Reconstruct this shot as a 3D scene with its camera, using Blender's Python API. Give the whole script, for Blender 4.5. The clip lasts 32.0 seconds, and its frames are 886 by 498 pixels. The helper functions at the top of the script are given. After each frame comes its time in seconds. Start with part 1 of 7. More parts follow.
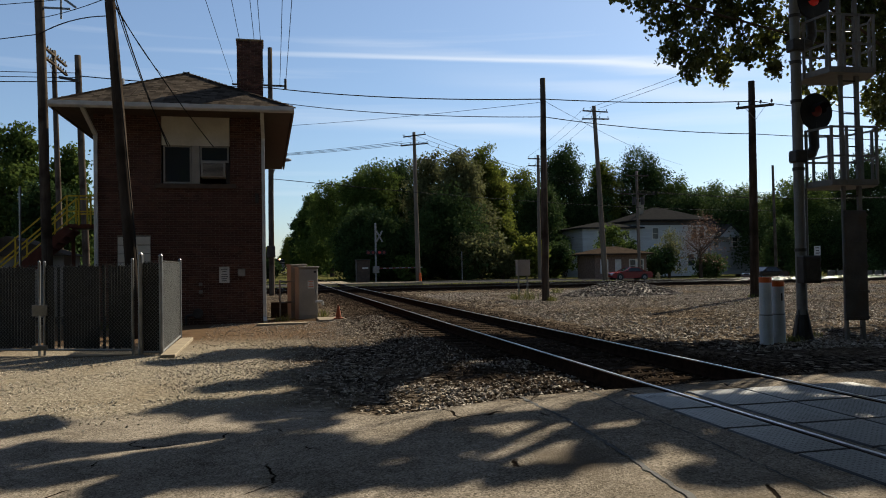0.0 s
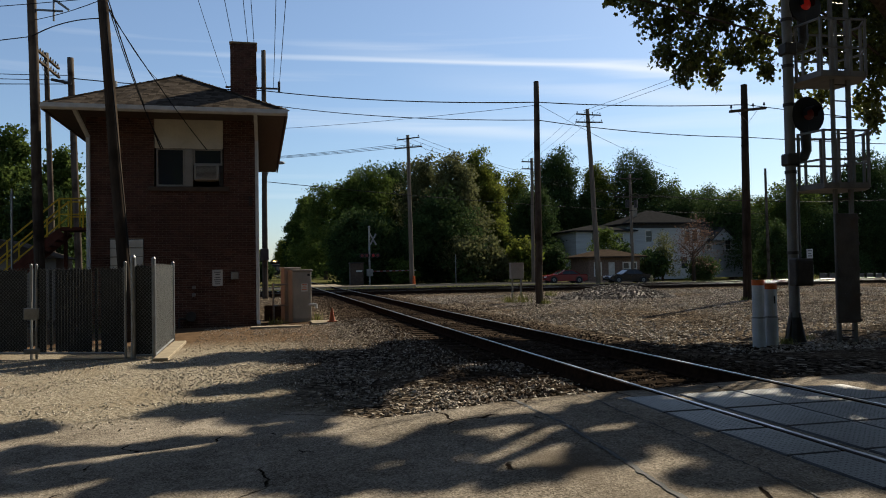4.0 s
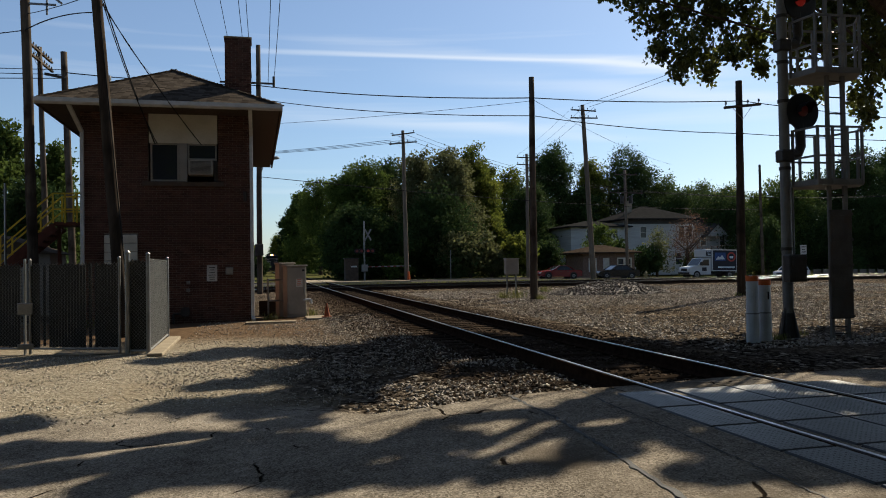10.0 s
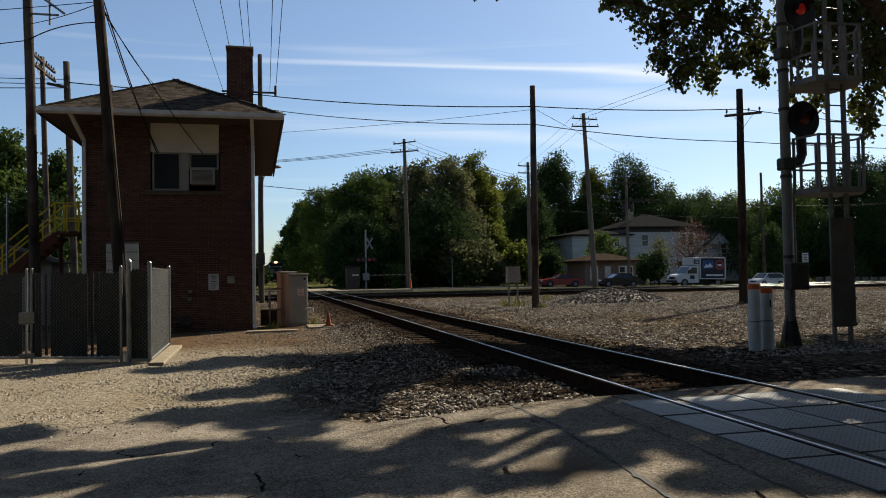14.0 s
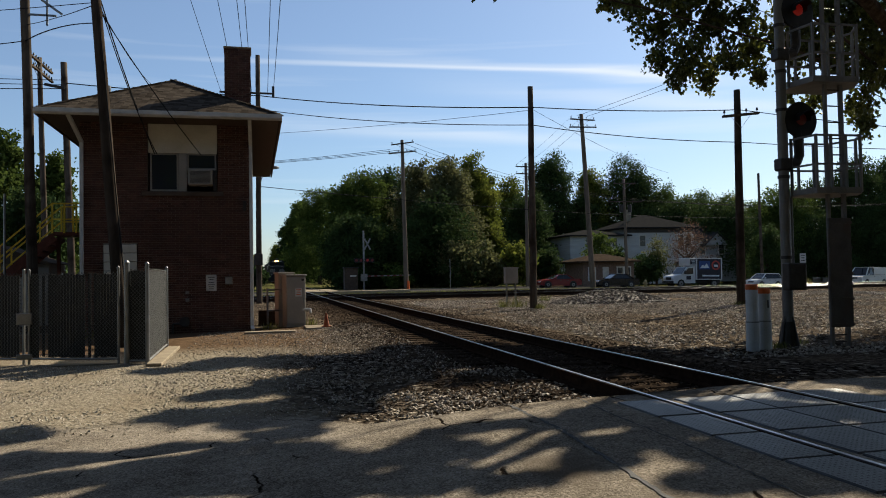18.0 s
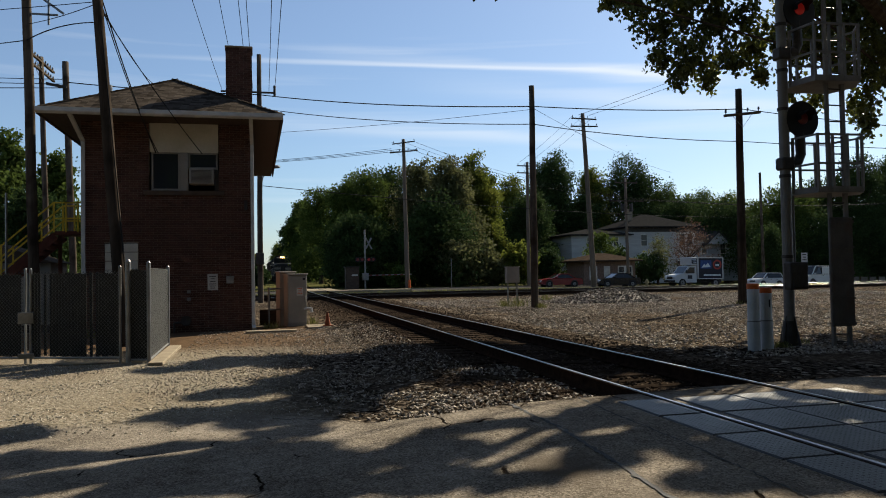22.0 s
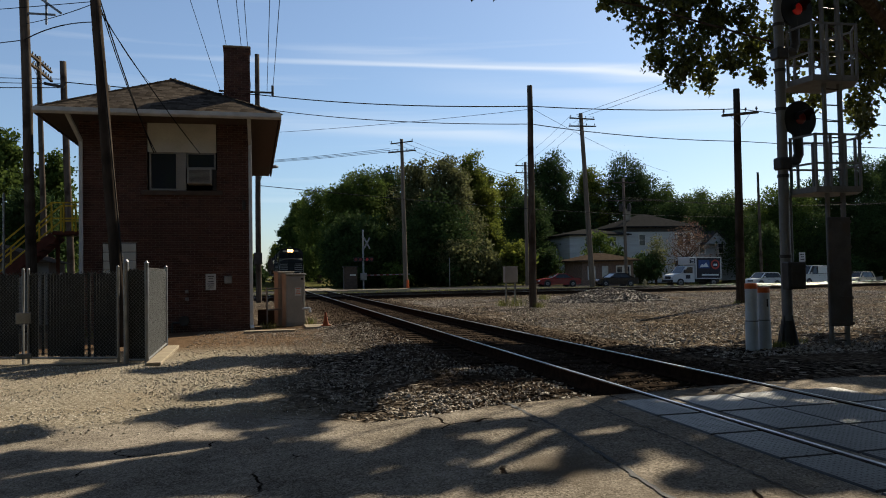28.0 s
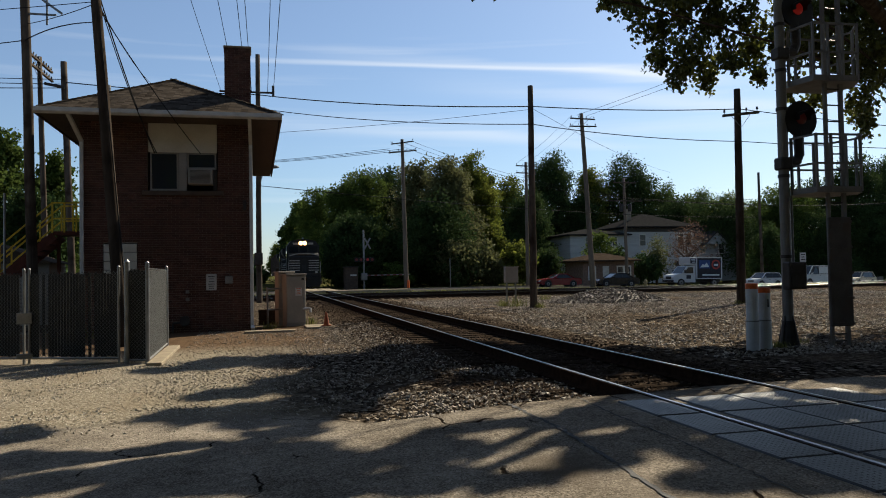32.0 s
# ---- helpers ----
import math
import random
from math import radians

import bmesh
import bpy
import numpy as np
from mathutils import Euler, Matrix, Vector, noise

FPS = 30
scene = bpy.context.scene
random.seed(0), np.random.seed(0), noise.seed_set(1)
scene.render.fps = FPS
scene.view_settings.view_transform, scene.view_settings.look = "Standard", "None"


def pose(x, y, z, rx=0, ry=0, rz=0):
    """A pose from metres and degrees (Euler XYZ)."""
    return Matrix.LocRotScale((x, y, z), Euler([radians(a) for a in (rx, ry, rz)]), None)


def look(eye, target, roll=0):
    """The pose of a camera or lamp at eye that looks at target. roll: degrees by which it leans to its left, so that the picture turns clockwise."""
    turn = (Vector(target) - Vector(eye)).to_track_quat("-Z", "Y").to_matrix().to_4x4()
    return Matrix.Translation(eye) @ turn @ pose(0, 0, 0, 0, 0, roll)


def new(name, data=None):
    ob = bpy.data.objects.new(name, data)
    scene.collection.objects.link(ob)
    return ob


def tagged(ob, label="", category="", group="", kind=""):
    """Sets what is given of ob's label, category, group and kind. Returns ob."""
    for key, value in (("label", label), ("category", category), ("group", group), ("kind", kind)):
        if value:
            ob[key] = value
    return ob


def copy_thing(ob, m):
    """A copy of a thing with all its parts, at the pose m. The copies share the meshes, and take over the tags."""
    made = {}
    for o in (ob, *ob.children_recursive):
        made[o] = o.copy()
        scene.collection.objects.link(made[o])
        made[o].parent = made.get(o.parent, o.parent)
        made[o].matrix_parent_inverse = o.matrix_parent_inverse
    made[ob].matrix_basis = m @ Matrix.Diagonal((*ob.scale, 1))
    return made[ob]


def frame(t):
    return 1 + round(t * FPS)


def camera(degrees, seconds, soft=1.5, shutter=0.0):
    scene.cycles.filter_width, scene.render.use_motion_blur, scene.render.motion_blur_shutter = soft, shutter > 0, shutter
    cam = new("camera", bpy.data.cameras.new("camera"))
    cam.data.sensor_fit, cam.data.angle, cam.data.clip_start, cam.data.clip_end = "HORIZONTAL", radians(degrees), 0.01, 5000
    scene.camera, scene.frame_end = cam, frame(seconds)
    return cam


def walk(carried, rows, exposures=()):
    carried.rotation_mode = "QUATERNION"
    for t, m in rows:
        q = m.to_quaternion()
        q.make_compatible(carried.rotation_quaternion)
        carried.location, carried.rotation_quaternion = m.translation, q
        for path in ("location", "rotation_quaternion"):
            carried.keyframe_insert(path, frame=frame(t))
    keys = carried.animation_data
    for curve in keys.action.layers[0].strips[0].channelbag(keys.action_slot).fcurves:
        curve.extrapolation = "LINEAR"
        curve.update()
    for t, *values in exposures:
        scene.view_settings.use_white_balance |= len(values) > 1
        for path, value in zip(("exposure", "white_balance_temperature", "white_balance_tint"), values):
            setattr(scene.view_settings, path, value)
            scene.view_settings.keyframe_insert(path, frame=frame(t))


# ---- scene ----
# The site's axes: x across the main track, y along it (away from the camera), z up.
import itertools

EXPO = 1.05
KELVIN = 6080
TINT = 6
SKY = 0.05
SUNPOWER = 5.0
EYE = (-4.68, 1.134, 1.63)
cam = camera(60, 32.0, soft=0.98)
# seconds, tilt, lean and heading in degrees of a camera held by a standing observer
TURNS = (
    (0, 91.215, 0.942, -12.955), (0.5, 91.260, 0.920, -13.249), (1, 91.286, 0.918, -13.807), (1.5, 91.368, 0.926, -13.584),
    (2, 91.372, 0.928, -13.460), (2.5, 91.353, 0.953, -13.202), (3, 91.364, 0.946, -13.222), (3.5, 91.430, 0.957, -13.453),
    (5.5, 91.407, 0.965, -13.233), (6, 91.413, 0.951, -13.261), (6.5, 91.418, 0.961, -13.131), (7, 91.419, 0.938, -12.995),
    (7.5, 91.415, 0.969, -12.759), (8, 91.417, 0.958, -12.860), (8.5, 91.408, 0.948, -13.120), (9, 91.229, 0.926, -13.311),
    (9.5, 91.123, 0.913, -13.540), (10, 91.090, 0.888, -13.799), (10.5, 91.114, 0.920, -13.660), (11, 91.233, 0.931, -13.722),
    (11.5, 91.340, 0.924, -13.709), (12, 91.389, 0.953, -13.675), (12.5, 91.481, 0.952, -13.763), (13, 91.582, 1.000, -13.592),
    (13.5, 91.730, 0.997, -13.533), (14, 91.724, 0.983, -13.687), (14.5, 91.735, 0.958, -13.993), (16.5, 91.773, 1.007, -13.719),
    (17, 91.775, 1.030, -13.925), (17.5, 91.772, 1.026, -13.938), (18, 91.775, 1.017, -13.840), (18.5, 91.775, 1.024, -13.901),
    (19, 91.766, 1.005, -13.854), (19.5, 91.719, 1.004, -13.762), (20, 91.713, 1.045, -13.871), (20.5, 91.713, 1.049, -13.866),
    (21, 91.725, 1.025, -13.831), (21.5, 91.723, 1.038, -13.703), (22, 91.719, 1.002, -13.747), (22.5, 91.710, 1.018, -13.641),
    (23, 91.711, 1.018, -13.568), (23.5, 91.710, 1.034, -13.623), (24, 91.710, 1.036, -13.620), (24.5, 91.719, 1.049, -13.693),
    (25, 91.713, 1.019, -13.697), (25.5, 91.710, 1.021, -13.630), (27.5, 91.703, 1.016, -13.763), (28, 91.706, 1.025, -13.878),
    (28.5, 91.698, 1.029, -13.695), (29, 91.694, 1.020, -13.765), (29.5, 91.703, 0.993, -13.868), (30, 91.694, 0.992, -13.789),
    (30.5, 91.710, 0.993, -13.784), (31, 91.724, 1.007, -14.033), (31.5, 91.727, 1.014, -14.072), (32, 91.719, 1.030, -13.835),
)
walk(cam, [(t, pose(*EYE, rx, ry, rz)) for t, rx, ry, rz in TURNS],
     exposures=((0.0, EXPO, KELVIN, TINT), (32.0, EXPO, KELVIN, TINT)))

# ---- light ----
SUN_AZ, SUN_EL = 49.0, 37.0      # degrees clockwise from +y, and above the horizon
world = bpy.data.worlds.new("sky")
scene.world = world
world.use_nodes = True
wn, wl = world.node_tree.nodes, world.node_tree.links
wn.clear()
sky = wn.new("ShaderNodeTexSky")
sky.sky_type, sky.sun_disc = "NISHITA", False
sky.sun_elevation, sky.sun_rotation = radians(SUN_EL), radians(SUN_AZ)
sky.air_density, sky.dust_density, sky.ozone_density = 1.0, 0.62, 4.6
wco = wn.new("ShaderNodeTexCoord")
# thin streaks of cirrus, drawn out along the horizon
wmap = wn.new("ShaderNodeMapping")
wmap.inputs["Rotation"].default_value = (0.0, radians(2.0), radians(-13))
wmap.inputs["Scale"].default_value = (1.0, 1.0, 24.0)
wl.new(wco.outputs["Generated"], wmap.inputs["Vector"])
wnoise = wn.new("ShaderNodeTexNoise")
wnoise.inputs["Scale"].default_value, wnoise.inputs["Detail"].default_value = 1.7, 7.0
wnoise.inputs["Roughness"].default_value = 0.5
wl.new(wmap.outputs["Vector"], wnoise.inputs["Vector"])
wramp = wn.new("ShaderNodeValToRGB")
wramp.color_ramp.elements[0].position, wramp.color_ramp.elements[1].position = 0.56, 0.84
wl.new(wnoise.outputs["Fac"], wramp.inputs["Fac"])
wmix = wn.new("ShaderNodeMix")
wmix.data_type = "RGBA"
wmul = wn.new("ShaderNodeMath")
wmul.operation = "MULTIPLY"
wmul.inputs[1].default_value = 0.3
wl.new(wramp.outputs["Color"], wmul.inputs[0])
# drawn-out vapour trails: plane normal, run, where it fades in and out, half width, density
TRAILS = (((0.0105, 0.2665, -0.9638), (0.9775, -0.2057, -0.0462), -0.307, 0.307, 0.0045, 0.33),
          ((-0.0027, 0.2736, -0.9618), (0.9404, -0.3265, -0.0955), -0.208, 0.208, 0.011, 0.36),
          ((-0.0198, 0.2519, -0.9675), (0.8895, -0.4375, -0.1321), -0.191, 0.191, 0.018, 0.34),
          ((-0.0223, 0.1841, -0.9827), (0.9708, -0.2307, -0.0653), -0.221, 0.221, 0.01, 0.22))
trail_sum = None
for nrm_t, run_t, p0, p1, half_t, amp in TRAILS:
    def vdot(vec):
        k = wn.new("ShaderNodeVectorMath")
        k.operation = "DOT_PRODUCT"
        wl.new(wco.outputs["Generated"], k.inputs[0])
        k.inputs[1].default_value = vec
        return k.outputs["Value"]

    def wmath(op, a, c):
        k = wn.new("ShaderNodeMath")
        k.operation = op
        for i, q in enumerate((a, c)):
            if isinstance(q, (int, float)):
                k.inputs[i].default_value = q
            else:
                wl.new(q, k.inputs[i])
        return k.outputs[0]

    def fade(val, lo, hi):
        k = wn.new("ShaderNodeMapRange")
        k.interpolation_type = "SMOOTHSTEP"
        k.inputs["From Min"].default_value, k.inputs["From Max"].default_value = lo, hi
        wl.new(val, k.inputs["Value"])
        return k.outputs["Result"]

    wob_t = wmath("MULTIPLY", wmath("SUBTRACT", wnoise.outputs["Fac"], 0.5), half_t * 3.0)
    across = wmath("ABSOLUTE", wmath("ADD", vdot(nrm_t), wob_t), 0.0)
    along = vdot(run_t)
    dens = wmath("MULTIPLY", fade(across, half_t, 0.0), wmath("MULTIPLY", fade(along, p0 - 0.15, p0 + 0.3), fade(along, p1 + 0.08, p1 - 0.05)))
    dens = wmath("MULTIPLY", dens, amp)
    trail_sum = dens if trail_sum is None else wmath("ADD", trail_sum, dens)
wadd = wn.new("ShaderNodeMath")
wadd.operation, wadd.use_clamp = "ADD", True
# a thin veil of high haze over the whole sky
wveil = wn.new("ShaderNodeMath")
wveil.operation = "ADD"
wveil.inputs[1].default_value = 0.085
wl.new(wmul.outputs[0], wveil.inputs[0])
wl.new(wveil.outputs[0], wadd.inputs[0])
wl.new(trail_sum, wadd.inputs[1])
wl.new(wadd.outputs[0], wmix.inputs["Factor"])
wl.new(sky.outputs["Color"], wmix.inputs["A"])
wmix.inputs["B"].default_value = (9.6, 9.5, 9.6, 1)
wbg = wn.new("ShaderNodeBackground")
wbg.inputs["Strength"].default_value = SKY
wl.new(wmix.outputs["Result"], wbg.inputs["Color"])
wout = wn.new("ShaderNodeOutputWorld")
wl.new(wbg.outputs["Background"], wout.inputs["Surface"])

sun_data = bpy.data.lights.new("sun", "SUN")
sun_data.energy, sun_data.angle, sun_data.color = SUNPOWER, radians(0.53), (1.0, 0.85, 0.64)
sun = new("sun", sun_data)
az, el = radians(SUN_AZ), radians(SUN_EL)
TO_SUN = Vector((math.sin(az) * math.cos(el), math.cos(az) * math.cos(el), math.sin(el)))
sun.matrix_world = look(TO_SUN * 60, (0, 0, 0))


# ---- materials ----
def mat(name, c1, c2, scale=8.0, rough=0.8, bump=0.2, fine=60.0, metal=0.0, stain=None, stain_scale=0.7,
        stain_at=0.58, dist=0.02, random_tint=0.0, stretch=(1, 1, 1), spec=0.25, per_island=False, trans=0.0):
    """A surface with grain at two scales, blotches of a third colour and fine relief, in metres of the object's space."""
    m = bpy.data.materials.new(name)
    m.use_nodes = True
    n, l = m.node_tree.nodes, m.node_tree.links
    bsdf = n["Principled BSDF"]
    co = n.new("ShaderNodeTexCoord")
    mp = n.new("ShaderNodeMapping")
    mp.inputs["Scale"].default_value = stretch
    l.new(co.outputs["Object"], mp.inputs["Vector"])
    big = n.new("ShaderNodeTexNoise")
    big.inputs["Scale"].default_value, big.inputs["Detail"].default_value = scale, 5.0
    small = n.new("ShaderNodeTexNoise")
    small.inputs["Scale"].default_value, small.inputs["Detail"].default_value = fine, 3.0
    for t in (big, small):
        l.new(mp.outputs["Vector"], t.inputs["Vector"])
    add = n.new("ShaderNodeMath")
    add.operation = "MULTIPLY_ADD"
    add.inputs[1].default_value, add.inputs[2].default_value = 0.45, 0.28
    l.new(small.outputs["Fac"], add.inputs[0])
    avg = n.new("ShaderNodeMath")
    avg.operation = "MULTIPLY"
    l.new(add.outputs[0], avg.inputs[0])
    two = n.new("ShaderNodeMath")
    two.operation = "MULTIPLY"
    two.inputs[1].default_value = 2.0
    l.new(big.outputs["Fac"], two.inputs[0])
    l.new(two.outputs[0], avg.inputs[1])
    ramp = n.new("ShaderNodeValToRGB")
    ramp.color_ramp.elements[0].position, ramp.color_ramp.elements[1].position = 0.30, 0.72
    ramp.color_ramp.elements[0].color, ramp.color_ramp.elements[1].color = (*c1, 1), (*c2, 1)
    l.new(avg.outputs[0], ramp.inputs["Fac"])
    out = ramp.outputs["Color"]
    if stain:
        s = n.new("ShaderNodeTexNoise")
        s.inputs["Scale"].default_value, s.inputs["Detail"].default_value = stain_scale, 6.0
        l.new(co.outputs["Object"], s.inputs["Vector"])
        r = n.new("ShaderNodeMapRange")
        r.inputs["From Min"].default_value, r.inputs["From Max"].default_value = stain_at - 0.08, stain_at + 0.08
        l.new(s.outputs["Fac"], r.inputs["Value"])
        mx = n.new("ShaderNodeMix")
        mx.data_type = "RGBA"
        l.new(r.outputs["Result"], mx.inputs["Factor"])
        l.new(out, mx.inputs["A"])
        mx.inputs["B"].default_value = (*stain, 1)
        out = mx.outputs["Result"]
    if random_tint:
        if per_island:
            rnd = n.new("ShaderNodeNewGeometry").outputs["Random Per Island"]
        else:
            rnd = n.new("ShaderNodeObjectInfo").outputs["Random"]
        v = n.new("ShaderNodeMapRange")
        v.inputs["To Min"].default_value, v.inputs["To Max"].default_value = 1 - random_tint, 1 + random_tint
        l.new(rnd, v.inputs["Value"])
        h = n.new("ShaderNodeHueSaturation")
        l.new(v.outputs["Result"], h.inputs["Value"])
        l.new(out, h.inputs["Color"])
        out = h.outputs["Color"]
    l.new(out, bsdf.inputs["Base Color"])
    bsdf.inputs["Roughness"].default_value = rough
    bsdf.inputs["Metallic"].default_value = metal
    bsdf.inputs["Specular IOR Level"].default_value = 0.0 if rough >= 0.9 else min(spec, 0.04) if rough >= 0.85 else spec
    if bump:
        b = n.new("ShaderNodeBump")
        b.inputs["Strength"].default_value, b.inputs["Distance"].default_value = bump, dist
        l.new(avg.outputs[0], b.inputs["Height"])
        l.new(b.outputs["Normal"], bsdf.inputs["Normal"])
    if trans:
        t = n.new("ShaderNodeBsdfTranslucent")
        l.new(out, t.inputs["Color"])
        mxs = n.new("ShaderNodeMixShader")
        mxs.inputs["Fac"].default_value = trans
        l.new(bsdf.outputs["BSDF"], mxs.inputs[1])
        l.new(t.outputs["BSDF"], mxs.inputs[2])
        l.new(mxs.outputs["Shader"], n["Material Output"].inputs["Surface"])
    return m


def glow(name, colour, power):
    m = bpy.data.materials.new(name)
    m.use_nodes = True
    b = m.node_tree.nodes["Principled BSDF"]
    b.inputs["Base Color"].default_value = (*colour, 1)
    b.inputs["Emission Color"].default_value = (*colour, 1)
    b.inputs["Emission Strength"].default_value = power
    return m


def glass(name, colour=(0.02, 0.025, 0.03), rough=0.05):
    m = bpy.data.materials.new(name)
    m.use_nodes = True
    b = m.node_tree.nodes["Principled BSDF"]
    b.inputs["Base Color"].default_value = (*colour, 1)
    b.inputs["Roughness"].default_value = rough
    b.inputs["Specular IOR Level"].default_value = 0.4
    return m


BRICK = mat("brick", (0.05, 0.0265, 0.02), (0.114, 0.06, 0.046), 5, 0.9, 0.4, 70, random_tint=0.35)
BRICKS = mat("brick_run", (0.05, 0.0265, 0.02), (0.114, 0.06, 0.046), 5, 0.9, 0.4, 70, random_tint=0.35, per_island=True)
MORTAR = mat("mortar", (0.2, 0.165, 0.135), (0.30, 0.25, 0.2), 12, 0.95, 0.3)
SHINGLE = mat("shingle", (0.041, 0.0335, 0.0265), (0.083, 0.0675, 0.053), 3, 0.9, 0.5, 120, stain=(0.0332, 0.02656, 0.01993), stain_scale=0.8, random_tint=0.5)
SHINGLES = mat("shingle_run", (0.041, 0.0335, 0.0265), (0.083, 0.0675, 0.053), 3, 0.9, 0.5, 120, stain=(0.0332, 0.02656, 0.01993), stain_scale=0.8, random_tint=0.5, per_island=True)
WHITE = mat("white_paint", (0.385, 0.371, 0.336), (0.504, 0.49, 0.455), 3, 0.6, 0.1, 40, stain=(0.315, 0.294, 0.252), stain_at=0.66)
CREAM = mat("cream_panel", (0.432, 0.396, 0.3168), (0.5328, 0.4968, 0.4176), 2, 0.65, 0.08, 30, stain=(0.36, 0.324, 0.2592), stain_at=0.66)
GUTTER = mat("gutter_metal", (0.375, 0.3675, 0.345), (0.51, 0.5025, 0.48), 4, 0.45, 0.05, 40)
SOFFIT = mat("soffit_boards", (0.045, 0.031, 0.022), (0.08, 0.055, 0.038), 4, 0.8, 0.2, 30, stretch=(1, 8, 1))
POLE = mat("pole_wood", (0.044, 0.035, 0.028), (0.11, 0.09, 0.07), 6, 0.9, 0.6, 40, stretch=(1, 1, 0.08), stain=(0.025, 0.018, 0.0135), stain_scale=1.3)
POLEDARK = mat("dark_pole_wood", (0.026, 0.0205, 0.016), (0.07, 0.055, 0.043), 6, 0.9, 0.6, 40, stretch=(1, 1, 0.08), stain=(0.02, 0.0155, 0.012), stain_scale=1.3)
POLELIGHT = mat("weathered_pole", (0.088, 0.0715, 0.055), (0.165, 0.1375, 0.11), 6, 0.9, 0.6, 40, stretch=(1, 1, 0.08))
GALV = mat("galvanised_steel", (0.1684, 0.1684, 0.1684), (0.258, 0.258, 0.2525), 5, 0.45, 0.05, 50, metal=0.7)
SILVER = mat("aluminium_paint", (0.108, 0.104, 0.1), (0.16, 0.154, 0.147), 4, 0.5, 0.08, 40, stain=(0.15, 0.132, 0.12), stain_at=0.68, metal=0.2)
DARKSTEEL = mat("dark_steel", (0.022, 0.02, 0.018), (0.045, 0.04, 0.036), 6, 0.55, 0.1, 40)
BLACK = mat("black_paint", (0.006, 0.006, 0.0066), (0.0132, 0.0132, 0.0138), 6, 0.5, 0.05, 40)
RUST = mat("rusty_rail", (0.015, 0.0095, 0.007), (0.036, 0.022, 0.0155), 9, 0.95, 0.3, 90)
RAILTOP = mat("polished_rail", (0.252, 0.246, 0.24), (0.372, 0.366, 0.36), 12, 0.28, 0.03, 80, metal=0.9)
RAILBRIGHT = mat("bright_rail", (0.05, 0.049, 0.047), (0.075, 0.073, 0.07), 12, 0.26, 0.03, 80, metal=0.9)
TIE = mat("creosoted_timber", (0.011, 0.008, 0.0063), (0.036, 0.0265, 0.0195), 4, 0.9, 0.6, 30, stretch=(0.5, 6, 1), random_tint=0.35)
STONE = mat("ballast_stone", (0.128, 0.106, 0.085), (0.37, 0.316, 0.26), 5, 0.8, 0.4, 60, random_tint=0.45, per_island=True)
# brake-dust stone, its colour lowered further to stand for tree shade
STONEDARK = mat("sooty_shaded_stone", (0.028, 0.021, 0.0155), (0.095, 0.073, 0.056), 5, 0.9, 0.4, 60, random_tint=0.4, per_island=True)
CONCRETE = mat("concrete", (0.1897, 0.1581, 0.1159), (0.2635, 0.2213, 0.1634), 3, 0.9, 0.2, 60)
PANEL = mat("crossing_panel", (0.018, 0.018, 0.0188), (0.034, 0.034, 0.0346), 3, 0.42, 0.2, 90, spec=0.18, stain=(0.0145, 0.014, 0.0136), stain_at=0.6, random_tint=0.15)
RUBBER = mat("rubber_seal", (0.012, 0.012, 0.012), (0.03, 0.028, 0.026), 10, 0.8, 0.3)
CABINET = mat("cabinet_paint", (0.205, 0.187, 0.162), (0.275, 0.25, 0.218), 2, 0.55, 0.06, 30, stain=(0.17, 0.14, 0.108), stain_at=0.66)
YELLOW = mat("yellow_paint", (0.5142, 0.3366, 0.0187), (0.6545, 0.4488, 0.0374), 5, 0.5, 0.05)
REDSTEEL = mat("red_oxide_steel", (0.072, 0.021, 0.012), (0.12, 0.036, 0.021), 5, 0.7, 0.1)
ORANGE = mat("orange_plastic", (0.432, 0.072, 0.012), (0.51, 0.108, 0.018), 5, 0.5, 0.05)
PVC = mat("pvc_pipe", (0.396, 0.4032, 0.4104), (0.504, 0.5112, 0.5184), 3, 0.5, 0.04, 30, stain=(0.3024, 0.2952, 0.2808), stain_at=0.66)
MESHWIRE = mat("weathered_wire", (0.055, 0.057, 0.057), (0.11, 0.112, 0.11), 6, 0.7, 0.0)
SLAT = mat("privacy_slat", (0.00288, 0.0036, 0.00324), (0.0072, 0.00828, 0.0072), 4, 0.6, 0.05, random_tint=0.2)
WIRE = mat("black_cable", (0.012, 0.012, 0.013), (0.024, 0.024, 0.024), 6, 0.87, 0.0)
BARK = mat("bark", (0.03, 0.0228, 0.0168), (0.078, 0.06, 0.045), 5, 0.95, 0.8, 40, stretch=(1, 1, 0.25))
LEAF = mat("leaf", (0.03806, 0.05981, 0.01305), (0.09248, 0.1251, 0.02828), 0.5, 0.8, 0.0, 6, random_tint=0.3, per_island=True, trans=0.35, spec=0.03)
LEAFNEAR = mat("leaf_near", (0.05, 0.062, 0.012), (0.12, 0.125, 0.022), 0.8, 0.5, 0.0, 8, random_tint=0.4, per_island=True, trans=0.4, spec=0.35)
LEAFYEL = mat("leaf_yellowing", (0.05265, 0.07459, 0.01229), (0.1404, 0.1492, 0.02633), 0.5, 0.8, 0.0, 6, random_tint=0.35, per_island=True, trans=0.4, spec=0.03)
LEAFDARK = mat("leaf_dark", (0.02009, 0.03729, 0.01291), (0.0502, 0.07459, 0.02295), 0.5, 0.8, 0.0, 6, random_tint=0.3, per_island=True, trans=0.25, spec=0.03)
LEAFOLIVE = mat("leaf_olive", (0.06, 0.066, 0.026), (0.13, 0.132, 0.058), 0.5, 0.75, 0.0, 6, random_tint=0.3, per_island=True, trans=0.4, spec=0.05)
